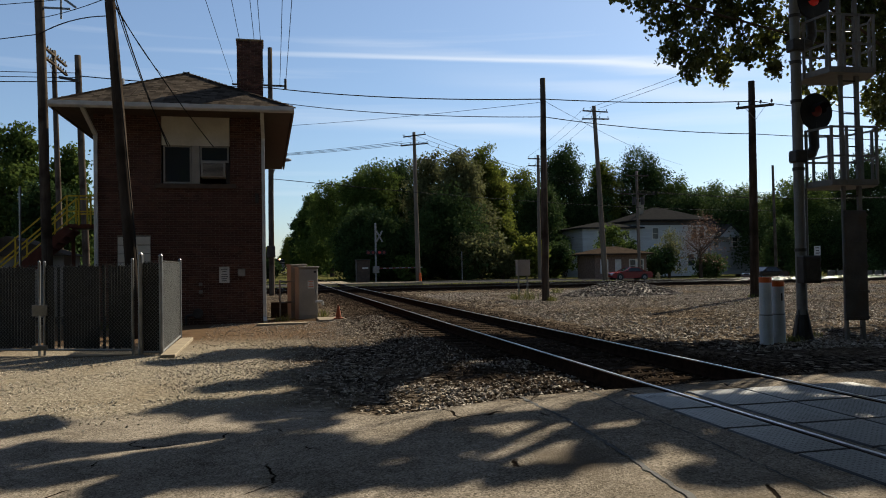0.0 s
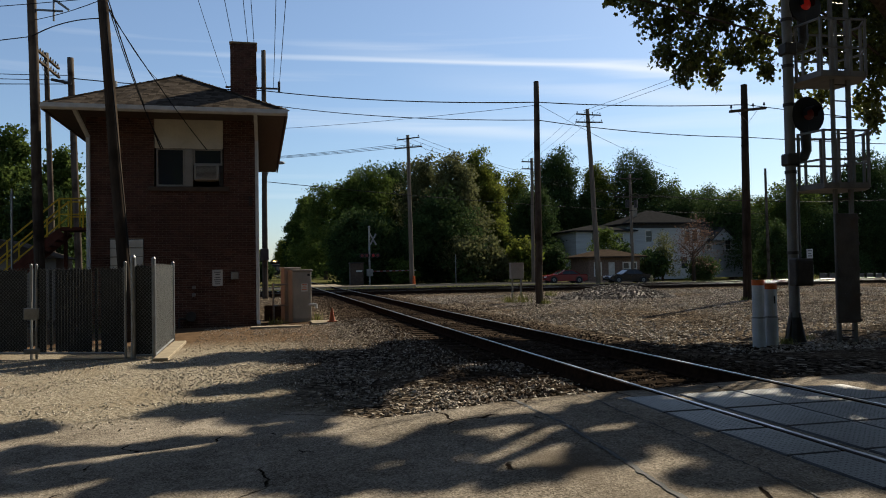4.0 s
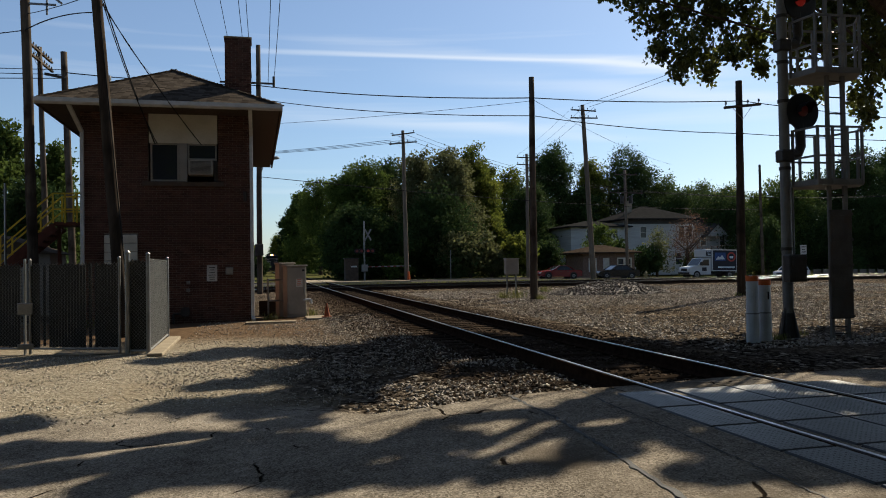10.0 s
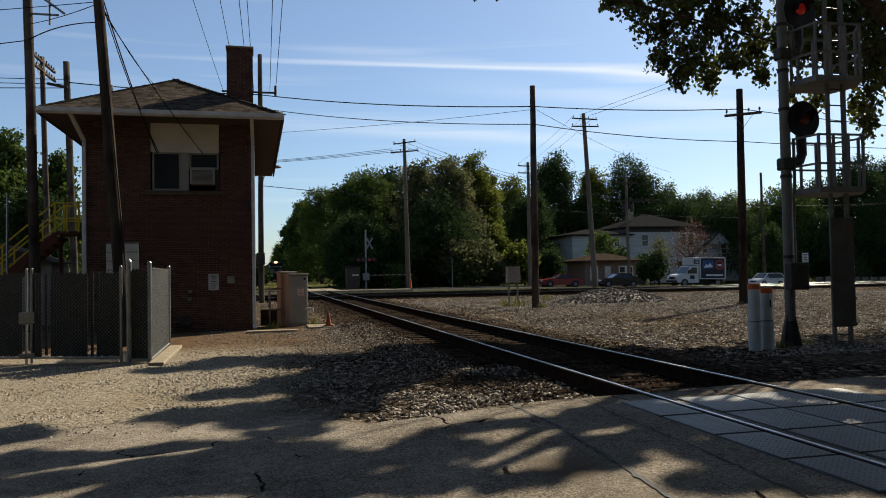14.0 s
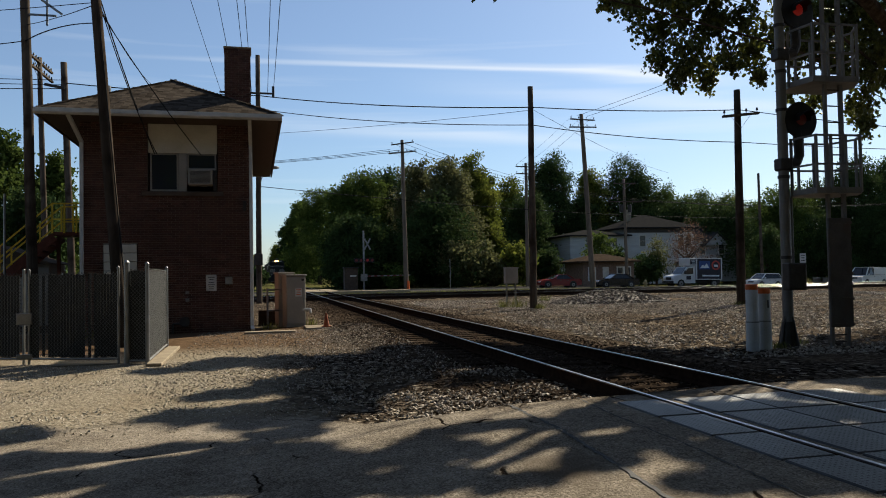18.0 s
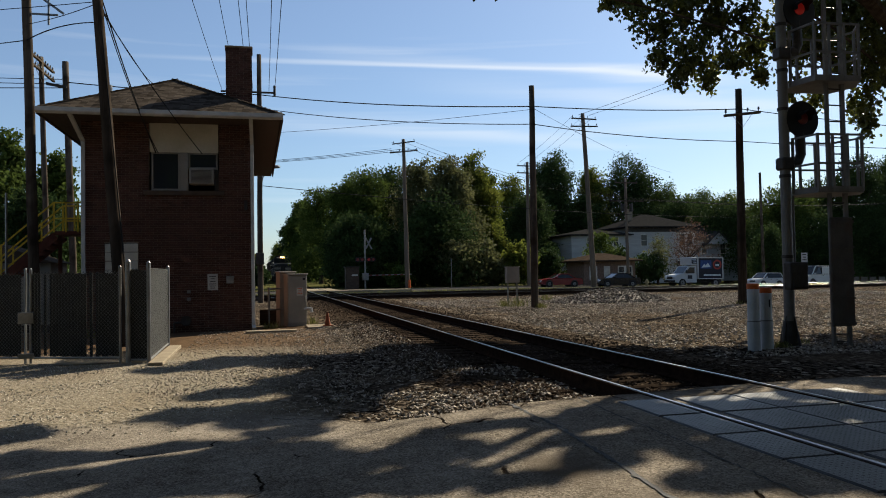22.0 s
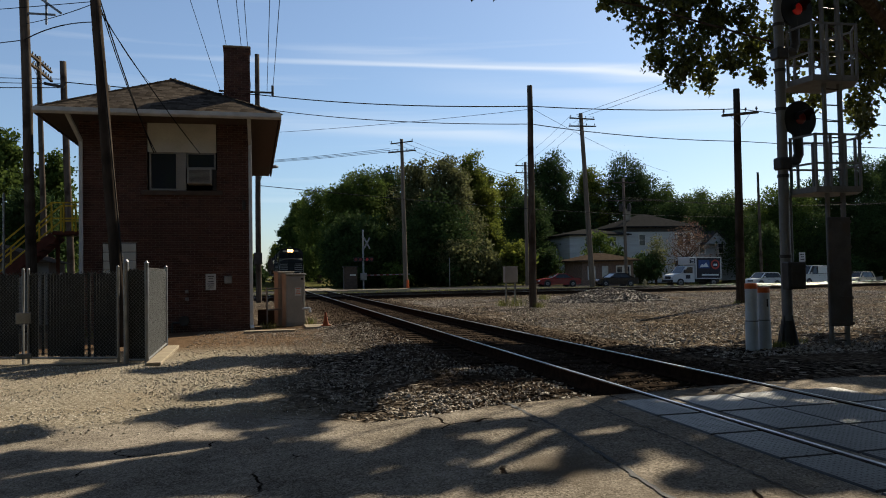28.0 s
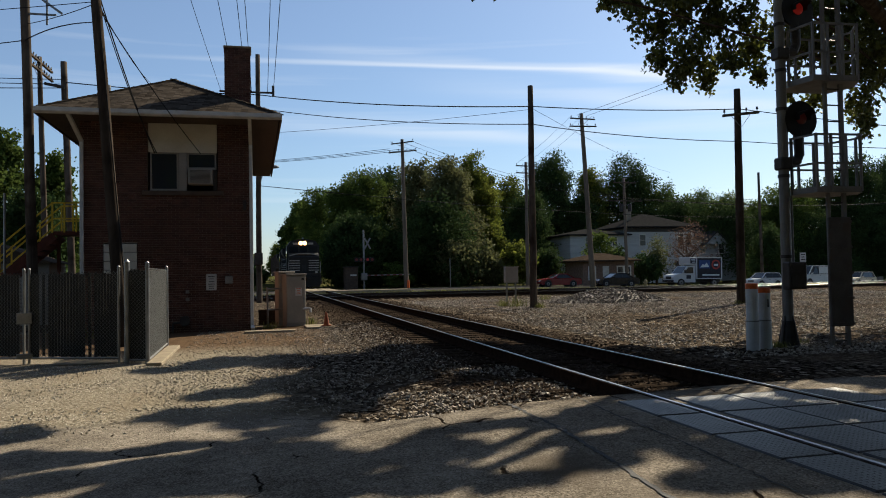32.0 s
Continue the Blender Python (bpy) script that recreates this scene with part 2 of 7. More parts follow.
LEAFRED = mat("leaf_russet", (0.06, 0.036, 0.026), (0.11, 0.066, 0.046), 0.7, 0.7, 0.0, 6, random_tint=0.35, per_island=True, trans=0.3)
GRASS = mat("grass_blades", (0.06, 0.075, 0.018), (0.16, 0.15, 0.05), 1, 0.8, 0.0, 8, random_tint=0.4, per_island=True, trans=0.3)
GLASS = glass("window_glass")


# ---- building helpers ----
def box(bm, x0, x1, y0, y1, z0, z1, bevel=0.0):
    r = bmesh.ops.create_cube(bm, size=1.0)["verts"]
    for v in r:
        v.co = Vector(((x0 + x1) / 2 + v.co.x * (x1 - x0), (y0 + y1) / 2 + v.co.y * (y1 - y0), (z0 + z1) / 2 + v.co.z * (z1 - z0)))
    if bevel:
        es = list({e for v in r for e in v.link_edges})
        bmesh.ops.bevel(bm, geom=es, offset=bevel, segments=1, affect="EDGES")
    return bm


def rod(bm, a, b, r0, r1=None, n=10, caps=True):
    """A tapered round bar from a to b."""
    a, b = Vector(a), Vector(b)
    r1 = r0 if r1 is None else r1
    d = b - a
    vs = bmesh.ops.create_cone(bm, cap_ends=caps, segments=n, radius1=r0, radius2=r1, depth=d.length)["verts"]
    m = Matrix.Translation((a + b) / 2) @ d.to_track_quat("Z", "Y").to_matrix().to_4x4()
    bmesh.ops.transform(bm, matrix=m, verts=vs)
    return bm


def bar(bm, a, b, w, h):
    """A square bar from a to b, w wide and h high."""
    a, b = Vector(a), Vector(b)
    d = b - a
    vs = bmesh.ops.create_cube(bm, size=1.0)["verts"]
    for v in vs:
        v.co = Vector((v.co.x * w, v.co.y * h, v.co.z * d.length))
    m = Matrix.Translation((a + b) / 2) @ d.to_track_quat("Z", "Y").to_matrix().to_4x4()
    bmesh.ops.transform(bm, matrix=m, verts=vs)
    return bm


def prism(bm, outline, axis, lo, hi):
    """The outline (pairs) drawn out along the axis from lo to hi: 'x' takes (y, z), 'y' takes (x, z), 'z' takes (x, y)."""
    def at(p, k):
        return {"x": (k, p[0], p[1]), "y": (p[0], k, p[1]), "z": (p[0], p[1], k)}[axis]
    a = [bm.verts.new(at(p, lo)) for p in outline]
    b = [bm.verts.new(at(p, hi)) for p in outline]
    n = len(outline)
    fs = [bm.faces.new(a), bm.faces.new(b[::-1])]
    fs += [bm.faces.new((a[i], b[i], b[(i + 1) % n], a[(i + 1) % n])) for i in range(n)]
    bmesh.ops.recalc_face_normals(bm, faces=fs)
    return bm


def pierced(bm, x0, x1, z0, z1, holes, y0, y1):
    """A wall in one piece between y0 and y1, with openings (x0, x1, z0, z1) right through it."""
    xs = sorted({x0, x1, *[h[0] for h in holes], *[h[1] for h in holes]})
    zs = sorted({z0, z1, *[min(max(k, z0), z1) for h in holes for k in h[2:]]})
    at = {}
    for x in xs:
        for z in zs:
            at[x, z] = bm.verts.new((x, y0, z))
    fs = []
    for a, c in zip(xs, xs[1:]):
        for lo, hi in zip(zs, zs[1:]):
            if not any(h[0] < (a + c) / 2 < h[1] and h[2] < (lo + hi) / 2 < h[3] for h in holes):
                fs.append(bm.faces.new((at[a, lo], at[c, lo], at[c, hi], at[a, hi])))
    r = bmesh.ops.extrude_face_region(bm, geom=fs)
    bmesh.ops.translate(bm, vec=(0, y1 - y0, 0), verts=[g for g in r["geom"] if isinstance(g, bmesh.types.BMVert)])
    bmesh.ops.delete(bm, geom=[v for v in bm.verts if not v.link_faces], context="VERTS")
    bmesh.ops.recalc_face_normals(bm, faces=bm.faces)
    return bm


def mesh_of(name, bm, material, smooth=False):
    me = bpy.data.meshes.new(name)
    bm.to_mesh(me)
    bm.free()
    me.materials.append(material)
    if smooth:
        for p in me.polygons:
            p.use_smooth = True
    return me


def part(name, bm, material, parent, label="", smooth=False):
    ob = new(name, mesh_of(name, bm, material, smooth))
    ob.parent = parent
    return tagged(ob, label)


def share(name, me, parent, m):
    ob = new(name, me)
    ob.parent = parent
    ob.matrix_basis = m
    return ob


def thing(name, x, y, z, label, category, group="", kind="", rz=0.0):
    ob = new(name)
    ob.empty_display_size = 0.2
    ob.matrix_basis = pose(x, y, z, 0, 0, rz)
    return tagged(ob, label, category, group, kind)


def solid(name, bm, material, label, category="", kind="", m=None, group="", smooth=False):
    ob = new(name, mesh_of(name, bm, material, smooth))
    if m is not None:
        ob.matrix_basis = m
    return tagged(ob, label, category, group, kind)


def B():
    return bmesh.new()


def raw(name, verts, faces, material):
    me = bpy.data.meshes.new(name)
    me.from_pydata(verts, [], faces)
    me.materials.append(material)
    return me


# ---- the lie of the land ----
def sm(a, b, x):
    t = np.clip((x - a) / (b - a), 0, 1)
    return t * t * (3 - 2 * t)


RAIL_Z = 0.34


def land(x, y):
    x, y = np.asarray(x, float), np.asarray(y, float)
    d = np.abs(x)
    low = np.where(x < 0, 0.02, 0.10)
    bed = low + (0.148 - low) * (1 - sm(1.5, 3.4, d))
    cross = 0.045 + (0.322 - 0.045) * (1 - sm(1.4, 7.5, d))
    k = 1 - sm(8.6, 9.3, y - 0.10 * x)
    z = bed * (1 - k) + cross * k
    kb = sm(40.5, 43.2, y) * (1 - sm(54.0, 56.5, y))
    z = z * (1 - kb) + 0.125 * kb
    ks = sm(57, 62, y)
    z = z * (1 - ks) + (0.08 - 0.019 * np.clip(x - 20, 0, 52)) * ks
    return z


# the street beyond the railway bends away to the north-east
BX = np.linspace(-300, 340, 1281)
BTH = 18.0 * sm(42, 58, BX) * (1 - 0.6 * sm(64, 82, BX))
BY = np.cumsum(np.tan(np.radians(BTH))) * 0.5


def bend(x):
    return np.interp(x, BX, BY)


def grid_lines(lo, hi, spans):
    out, v = [], lo
    while v < hi:
        out.append(v)
        step = spans[-1][1]
        for edge, s in spans:
            if v < edge:
                step = s
                break
        v += step
    return np.array(out + [hi])


gx = grid_lines(-900, 900, [(-120, 60), (-30, 10), (-12, 1.0), (14, 0.2), (40, 2.0), (120, 10), (9999, 60)])
gy = grid_lines(-400, 1500, [(-40, 40), (-2, 4), (30, 0.25), (62, 0.8), (130, 8), (9999, 80)])
GXX, GYY = np.meshgrid(gx, gy)
near = np.exp(-((GXX + 1) / 18) ** 2 - ((GYY - 14) / 22) ** 2)
bumps = np.array([noise.noise((a * 0.8, b * 0.8, 0.0)) * 0.022 + noise.noise((a * 3.1, b * 3.1, 4.0)) * 0.012 for a, b in zip(GXX.ravel(), GYY.ravel())]).reshape(GXX.shape)
road_here = (1 - sm(8.2, 9.4, GYY - 0.10 * GXX)) * sm(-9, -3, GXX)
GZZ = land(GXX, GYY) + bumps * near * (1 - 0.85 * road_here)
nx, ny = len(gx), len(gy)
ground_me = bpy.data.meshes.new("ground")
ground_me.from_pydata([tuple(p) for p in np.stack([GXX.ravel(), GYY.ravel(), GZZ.ravel()], 1)], [],
                      [(j * nx + i, j * nx + i + 1, (j + 1) * nx + i + 1, (j + 1) * nx + i) for j in range(ny - 1) for i in range(nx - 1)])
for p in ground_me.polygons:
    p.use_smooth = True


def ground_material():
    m = bpy.data.materials.new("ground_mix")
    m.use_nodes = True
    n, l = m.node_tree.nodes, m.node_tree.links
    bsdf = n["Principled BSDF"]
    co = n.new("ShaderNodeTexCoord")
    sep = n.new("ShaderNodeSeparateXYZ")

    def math_node(op, a, b=None, c=None):
        k = n.new("ShaderNodeMath")
        k.operation = op
        for i, v in enumerate((a, b, c)):
            if v is None:
                continue
            if isinstance(v, (int, float)):
                k.inputs[i].default_value = v
            else:
                l.new(v, k.inputs[i])
        return k.outputs[0]

    def tex(scale, detail=5.0, rough=0.55):
        t = n.new("ShaderNodeTexNoise")
        t.inputs["Scale"].default_value, t.inputs["Detail"].default_value, t.inputs["Roughness"].default_value = scale, detail, rough
        l.new(co.outputs["Object"], t.inputs["Vector"])
        return t.outputs["Fac"]

    def cell(scale, feature="F1"):
        t = n.new("ShaderNodeTexVoronoi")
        t.feature = feature
        t.inputs["Scale"].default_value = scale
        l.new(co.outputs["Object"], t.inputs["Vector"])
        return t

    def step(v, a, b):
        r = n.new("ShaderNodeMapRange")
        r.interpolation_type = "SMOOTHSTEP"
        r.inputs["From Min"].default_value, r.inputs["From Max"].default_value = a, b
        l.new(v, r.inputs["Value"])
        return r.outputs["Result"]

    def blend(f, a, b):
        x = n.new("ShaderNodeMix")
        x.data_type = "RGBA"
        for k, v in (("Factor", f), ("A", a), ("B", b)):
            if isinstance(v, tuple):
                x.inputs[k].default_value = (*v, 1)
            else:
                l.new(v, x.inputs[k])
        return x.outputs["Result"]

    def ramp(f, *stops):
        r = n.new("ShaderNodeValToRGB")
        e = r.color_ramp.elements
        while len(e) < len(stops):
            e.new(0.5)
        for k, (pos, c) in zip(e, stops):
            k.position, k.color = pos, (*c, 1)
        l.new(f, r.inputs["Fac"])
        return r.outputs["Color"]

    l.new(co.outputs["Object"], sep.inputs[0])
    X, Y = sep.outputs["X"], sep.outputs["Y"]
    wob = math_node("MULTIPLY_ADD", tex(0.9), 3.0, -1.5)
    wob2 = math_node("MULTIPLY_ADD", tex(2.5), 1.2, -0.6)
    # ballast and cinders: pebbles of several tints
    peb = cell(24.0)
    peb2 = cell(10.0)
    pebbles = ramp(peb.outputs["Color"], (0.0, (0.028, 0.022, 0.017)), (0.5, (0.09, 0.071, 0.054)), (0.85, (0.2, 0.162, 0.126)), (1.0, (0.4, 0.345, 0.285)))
    # recesses between pebbles go near-black: their shade is put into the colour
    gap_shade = step(peb2.outputs["Distance"], 0.75, 0.25)
    pebbles = blend(math_node("MULTIPLY", gap_shade, 0.75), (0.008, 0.006, 0.0045), pebbles)
    pebbles = blend(math_node("MULTIPLY", step(peb2.outputs["Color"], 0.80, 0.84), 0.8), pebbles, (0.30, 0.255, 0.2))
    dirt = ramp(tex(3.0), (0.3, (0.085, 0.063, 0.043)), (0.7, (0.18, 0.138, 0.098)))
    dirt = blend(math_node("MULTIPLY", step(tex(30.0, 2.0), 0.5, 0.62), 0.7), dirt, (0.03, 0.021, 0.0135))
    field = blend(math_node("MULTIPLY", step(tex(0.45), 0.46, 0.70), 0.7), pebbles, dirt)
    # stone along the rails: soot, and the tree's deep shade put into the colour
    sooty_shade = math_node("SUBTRACT", 1.0, step(math_node("ADD", math_node("ABSOLUTE", X), wob2), 1.5, 2.9))
    field = blend(math_node("MULTIPLY", sooty_shade, 0.8), field, ramp(peb.outputs["Color"], (0.0, (0.008, 0.0055, 0.004)), (0.6, (0.022, 0.015, 0.0105)), (1.0, (0.085, 0.064, 0.046))))
    # crushed limestone of the yard
    lime = cell(38.0)
    limestone = ramp(lime.outputs["Color"], (0.0, (0.085, 0.07, 0.05)), (0.5, (0.175, 0.148, 0.108)), (1.0, (0.31, 0.27, 0.215)))
    limestone = blend(step(tex(0.7), 0.45, 0.7), limestone, (0.17, 0.14, 0.10))
    # orange soil by the tower
    soil = ramp(tex(4.0), (0.3, (0.055, 0.035, 0.021)), (0.7, (0.115, 0.076, 0.046)))
    # old asphalt
    grit = cell(75.0)
    asp = ramp(math_node("MULTIPLY_ADD", grit.outputs["Color"], 0.32, math_node("MULTIPLY_ADD", tex(9.0, 6.0, 0.7), 0.32, math_node("MULTIPLY", tex(1.3), 0.36))), (0.33, (0.066, 0.056, 0.045)), (0.5, (0.168, 0.144, 0.116)), (0.66, (0.285, 0.248, 0.205)))
    asp = blend(step(tex(0.6, 4.0), 0.52, 0.7), asp, (0.088, 0.073, 0.057))
    # crazing: fine dark cracks in patches
    wav = n.new("ShaderNodeVectorMath")
    wav.operation = "ADD"
    nz = n.new("ShaderNodeTexNoise")
    nz.inputs["Scale"].default_value = 3.0
    l.new(co.outputs["Object"], nz.inputs["Vector"])
    l.new(co.outputs["Object"], wav.inputs[0])
    nzs = n.new("ShaderNodeVectorMath")
    nzs.operation = "SCALE"
    nzs.inputs["Scale"].default_value = 0.22
    l.new(nz.outputs["Color"], nzs.inputs[0])
    l.new(nzs.outputs[0], wav.inputs[1])
    net = cell(0.8, "DISTANCE_TO_EDGE")
    l.new(wav.outputs[0], net.inputs["Vector"])
    line = math_node("SUBTRACT", 1.0, step(net.outputs["Distance"], 0.004, 0.012))
    line = math_node("MULTIPLY", line, step(tex(0.75), 0.52, 0.56))
    asp = blend(line, asp, (0.012, 0.009, 0.007))
    verge = ramp(tex(6.0), (0.3, (0.035, 0.038, 0.012)), (0.6, (0.085, 0.08, 0.03)), (0.75, (0.14, 0.115, 0.06)))

    # limits of each, with ragged edges
    spur = math_node("MULTIPLY", step(X, -2.6, -4.6), -2.2)
    road = math_node("SUBTRACT", 1.0, step(math_node("ADD", math_node("ADD", spur, math_node("MULTIPLY_ADD", X, -0.10, Y)), math_node("MULTIPLY", wob2, 0.9)), 8.25, 8.95))
    west = step(math_node("ADD", X, wob), -13.0, -10.5)
    lot = math_node("MULTIPLY", math_node("SUBTRACT", 1.0, step(math_node("ADD", X, wob), -5.4, -3.4)), math_node("SUBTRACT", 1.0, step(Y, 25.5, 27.0)))
    soily = math_node("MULTIPLY", math_node("SUBTRACT", 1.0, step(math_node("ADD", X, wob2), -3.6, -2.6)), math_node("MULTIPLY", step(math_node("ADD", Y, wob2), 17.5, 20.0), math_node("SUBTRACT", 1.0, step(math_node("ADD", Y, wob2), 25.4, 26.6))))
    grassy = step(math_node("ADD", Y, wob2), 58.0, 60.0)
    c = blend(lot, field, limestone)
    c = blend(soily, c, soil)
    c = blend(math_node("MULTIPLY", road, west), c, asp)
    c = blend(grassy, c, verge)
    l.new(c, bsdf.inputs["Base Color"])
    bsdf.inputs["Roughness"].default_value = 0.93
    bsdf.inputs["Specular IOR Level"].default_value = 0.0
    hgt = math_node("MULTIPLY", math_node("ADD", peb.outputs["Distance"], math_node("MULTIPLY", peb2.outputs["Distance"], 2.0)), math_node("SUBTRACT", 0.0, math_node("MULTIPLY", math_node("SUBTRACT", 1.0, math_node("MULTIPLY", road, 0.97)), math_node("SUBTRACT", 1.0, math_node("MULTIPLY", lot, 0.72)))))
    hgt = math_node("ADD", hgt, math_node("MULTIPLY", tex(60.0, 3.0), 0.35))
    hgt = math_node("SUBTRACT", hgt, math_node("MULTIPLY", math_node("MULTIPLY", line, road), 0.5))
    b = n.new("ShaderNodeBump")
    b.inputs["Strength"].default_value, b.inputs["Distance"].default_value = 0.9, 0.035
    l.new(hgt, b.inputs["Height"])
    l.new(b.outputs["Normal"], bsdf.inputs["Normal"])
    return m


ground_me.materials.append(ground_material())
ground = tagged(new("ground", ground_me), "gravel yard, brown ballast, bare soil and old cracked asphalt", "ground", kind="structure")


# ---- tracks ----
RAIL_OUTLINE = [(-0.075, 0), (0.075, 0), (0.075, 0.012), (0.012, 0.035), (0.010, 0.125), (0.036, 0.14), (0.037, 0.160),
                (-0.037, 0.160), (-0.036, 0.14), (-0.010, 0.125), (-0.012, 0.035), (-0.075, 0.012)]


def rail(bm, length):
    return prism(bm, RAIL_OUTLINE, "y", -length / 2, length / 2)


def track(name, label, m, length, tie_from, tie_to, head=RAILTOP, half=0.02):
    """Two rails with polished heads on timber ties, along its own y."""
    tr = tagged(new(name), label, "railway track", kind="structure")
    tr.matrix_basis = m
    for sx in (-0.753, 0.753):
        b = B()
        prism(b, [(sx + px, RAIL_Z - 0.17 + pz) for px, pz in RAIL_OUTLINE], "y", -length / 2, length / 2)
        part("rail", b, RUST, tr)
        b = B()
        top = [(-half, -0.0098), (half, -0.0098), (half, 0.0002), (half - 0.005, 0.002), (-half + 0.005, 0.002), (-half, 0.0002)]
        prism(b, [(sx + px, RAIL_Z + pz) for px, pz in top], "y", -length / 2, length / 2)
        part("running_surface", b, head, tr, "polished steel rail head")
    tie = mesh_of("tie", box(B(), -1.3, 1.3, -0.115, 0.115, -0.05, RAIL_Z - 0.172, 0.012), TIE)
    y, i = tie_from, 0
    rnd = random.Random(5)
    while y < tie_to:
        share("tie", tie, tr, pose(rnd.uniform(-0.05, 0.05), y, rnd.uniform(-0.015, 0.004), 0, 0, rnd.uniform(-1.2, 1.2)))
        y += 0.53
    return tr


main_track = track("main_track", "railway track with rusty rails and bright worn heads on dark timber ties", pose(0, 0, 0), 900, 9.35, 43.5)
CROSS_Y = (46.2, 51.0)
for cy in CROSS_Y:
    tr = track("cross_track", "railway track crossing the main line at a right angle", pose(0, cy, 0, 0, 0, 90), 520, -40, 4.0, RAILBRIGHT, 0.034)


# ---- plants ----
def leaf_mesh(name, clumps, spread, per, size, material, seed, droop=0.3):
    """Many small bent leaves gathered round clump centres (n x 3)."""
    rng = np.random.default_rng(seed)
    c = np.repeat(np.asarray(clumps), per, axis=0)
    n = len(c)
    off = rng.normal(size=(n, 3)) * np.array([spread, spread, spread * 0.75])
    p = c + off
    a = rng.normal(size=(n, 3))
    a[:, 2] -= droop
    a /= np.linalg.norm(a, axis=1, keepdims=True)
    b = np.cross(a, rng.normal(size=(n, 3)))
    b /= np.linalg.norm(b, axis=1, keepdims=True)
    k = np.cross(a, b)
    s = (size * rng.uniform(0.6, 1.35, n))[:, None]
    tip, base = p + a * s, p - a * s * 0.8
    l, r = p + b * s * 0.62 + k * s * 0.22, p - b * s * 0.62 + k * s * 0.22
    v = np.stack([base, l, tip, r], 1).reshape(-1, 3)
    f = np.arange(n * 4).reshape(n, 4)
    tri = np.concatenate([f[:, [0, 1, 2]], f[:, [0, 2, 3]]])
    return raw(name, v.tolist(), tri.tolist(), material)


def crown_points(blobs, count, seed, fill=0.55):
    """Clump centres spread over the outer parts of several lobes."""
    rng = np.random.default_rng(seed)
    vol = np.array([b[3] * b[4] * b[5] for b in blobs]) ** 0.8
    pick = rng.choice(len(blobs), count, p=vol / vol.sum())
    q = np.array(blobs)[pick]
    d = rng.normal(size=(count, 3))
    d /= np.linalg.norm(d, axis=1, keepdims=True)
    r = rng.uniform(fill, 1.0, count) ** 0.6
    r *= 1 + 0.16 * np.sin(d[:, 0] * 7 + q[:, 0]) + 0.12 * np.sin(d[:, 2] * 9 + q[:, 1])
    return q[:, :3] + d * q[:, 3:6] * r[:, None]


def lobes(h, w, seed, n=16, low=0.2):
    rng = np.random.default_rng(seed)
    out = [(0, 0, h * (0.48 + low / 2), w * 0.30, w * 0.30, h * (0.40 - low / 2)), (rng.uniform(-.1, .1) * w, 0, h * 0.8, w * 0.2, w * 0.2, h * 0.19)]
    for i in range(n):
        a = i * 2.4 + rng.uniform(-0.5, 0.5)
        z = h * (low + 0.06 + (0.88 - low) * (i + rng.uniform(0, 1)) / n)
        taper = 1.0 - 0.75 * max(0.0, z / h - 0.55) * 2
        s = w * rng.uniform(0.11, 0.24)
        r = max(0.0, w * 0.5 * taper * rng.uniform(0.75, 1.15) - s * 0.7)
        out.append((math.cos(a) * r, math.sin(a) * r, z, s, s, s * rng.uniform(0.7, 1.2)))
    return out


def tree(name, x, y, h, w, material, label, seed, per=26, clumps=420, size=0.26, low=0.12, z=None, kind_name="tree"):
    z = float(land(x, y)) - 0.05 if z is None else z
    t = thing(name, x, y, z, label, kind_name)
    rng = random.Random(seed)
    b = B()
    rod(b, (0, 0, -0.1), (rng.uniform(-.2, .2), rng.uniform(-.2, .2), h * 0.5), w * 0.035 + 0.05, w * 0.02 + 0.03, 9)
    for i in range(6):
        a = i * 1.05 + rng.random()
        z0 = h * rng.uniform(0.18, 0.5)
        rod(b, (0, 0, z0), (math.cos(a) * w * 0.32, math.sin(a) * w * 0.32, z0 + h * 0.25), w * 0.014 + 0.02, 0.02, 6)
    part("trunk", b, BARK, t)
    pts = crown_points(lobes(h, w, seed, low=low), clumps, seed)
    pts = pts[pts[:, 2] > 0.15]
    ob = new("crown", leaf_mesh("crown", pts, w * 0.035 + 0.16, per, size, material, seed + 1))
    ob.parent = t
    return t


def bush(x, y, h, w, material, label, seed, size=0.12, clumps=160, per=20):
    t = thing("bush", x, y, float(land(x, y)) - 0.03, label, "bush")
    b = B()
    for i in range(5):
        a = i * 1.26
        rod(b, (0, 0, -0.05), (math.cos(a) * w * 0.25, math.sin(a) * w * 0.25, h * 0.6), 0.03, 0.012, 5)
    part("stems", b, BARK, t)
    rng = np.random.default_rng(seed)
    bl = [(rng.uniform(-.25, .25) * w, rng.uniform(-.25, .25) * w, h * rng.uniform(0.3, 0.62), w * 0.27, w * 0.27, h * 0.3) for _ in range(6)]
    pts = crown_points(bl, clumps, seed)
    ob = new("foliage", leaf_mesh("foliage", pts[pts[:, 2] > 0.03], 0.05 * w + 0.05, per, size, material, seed + 1))
    ob.parent = t
    return t


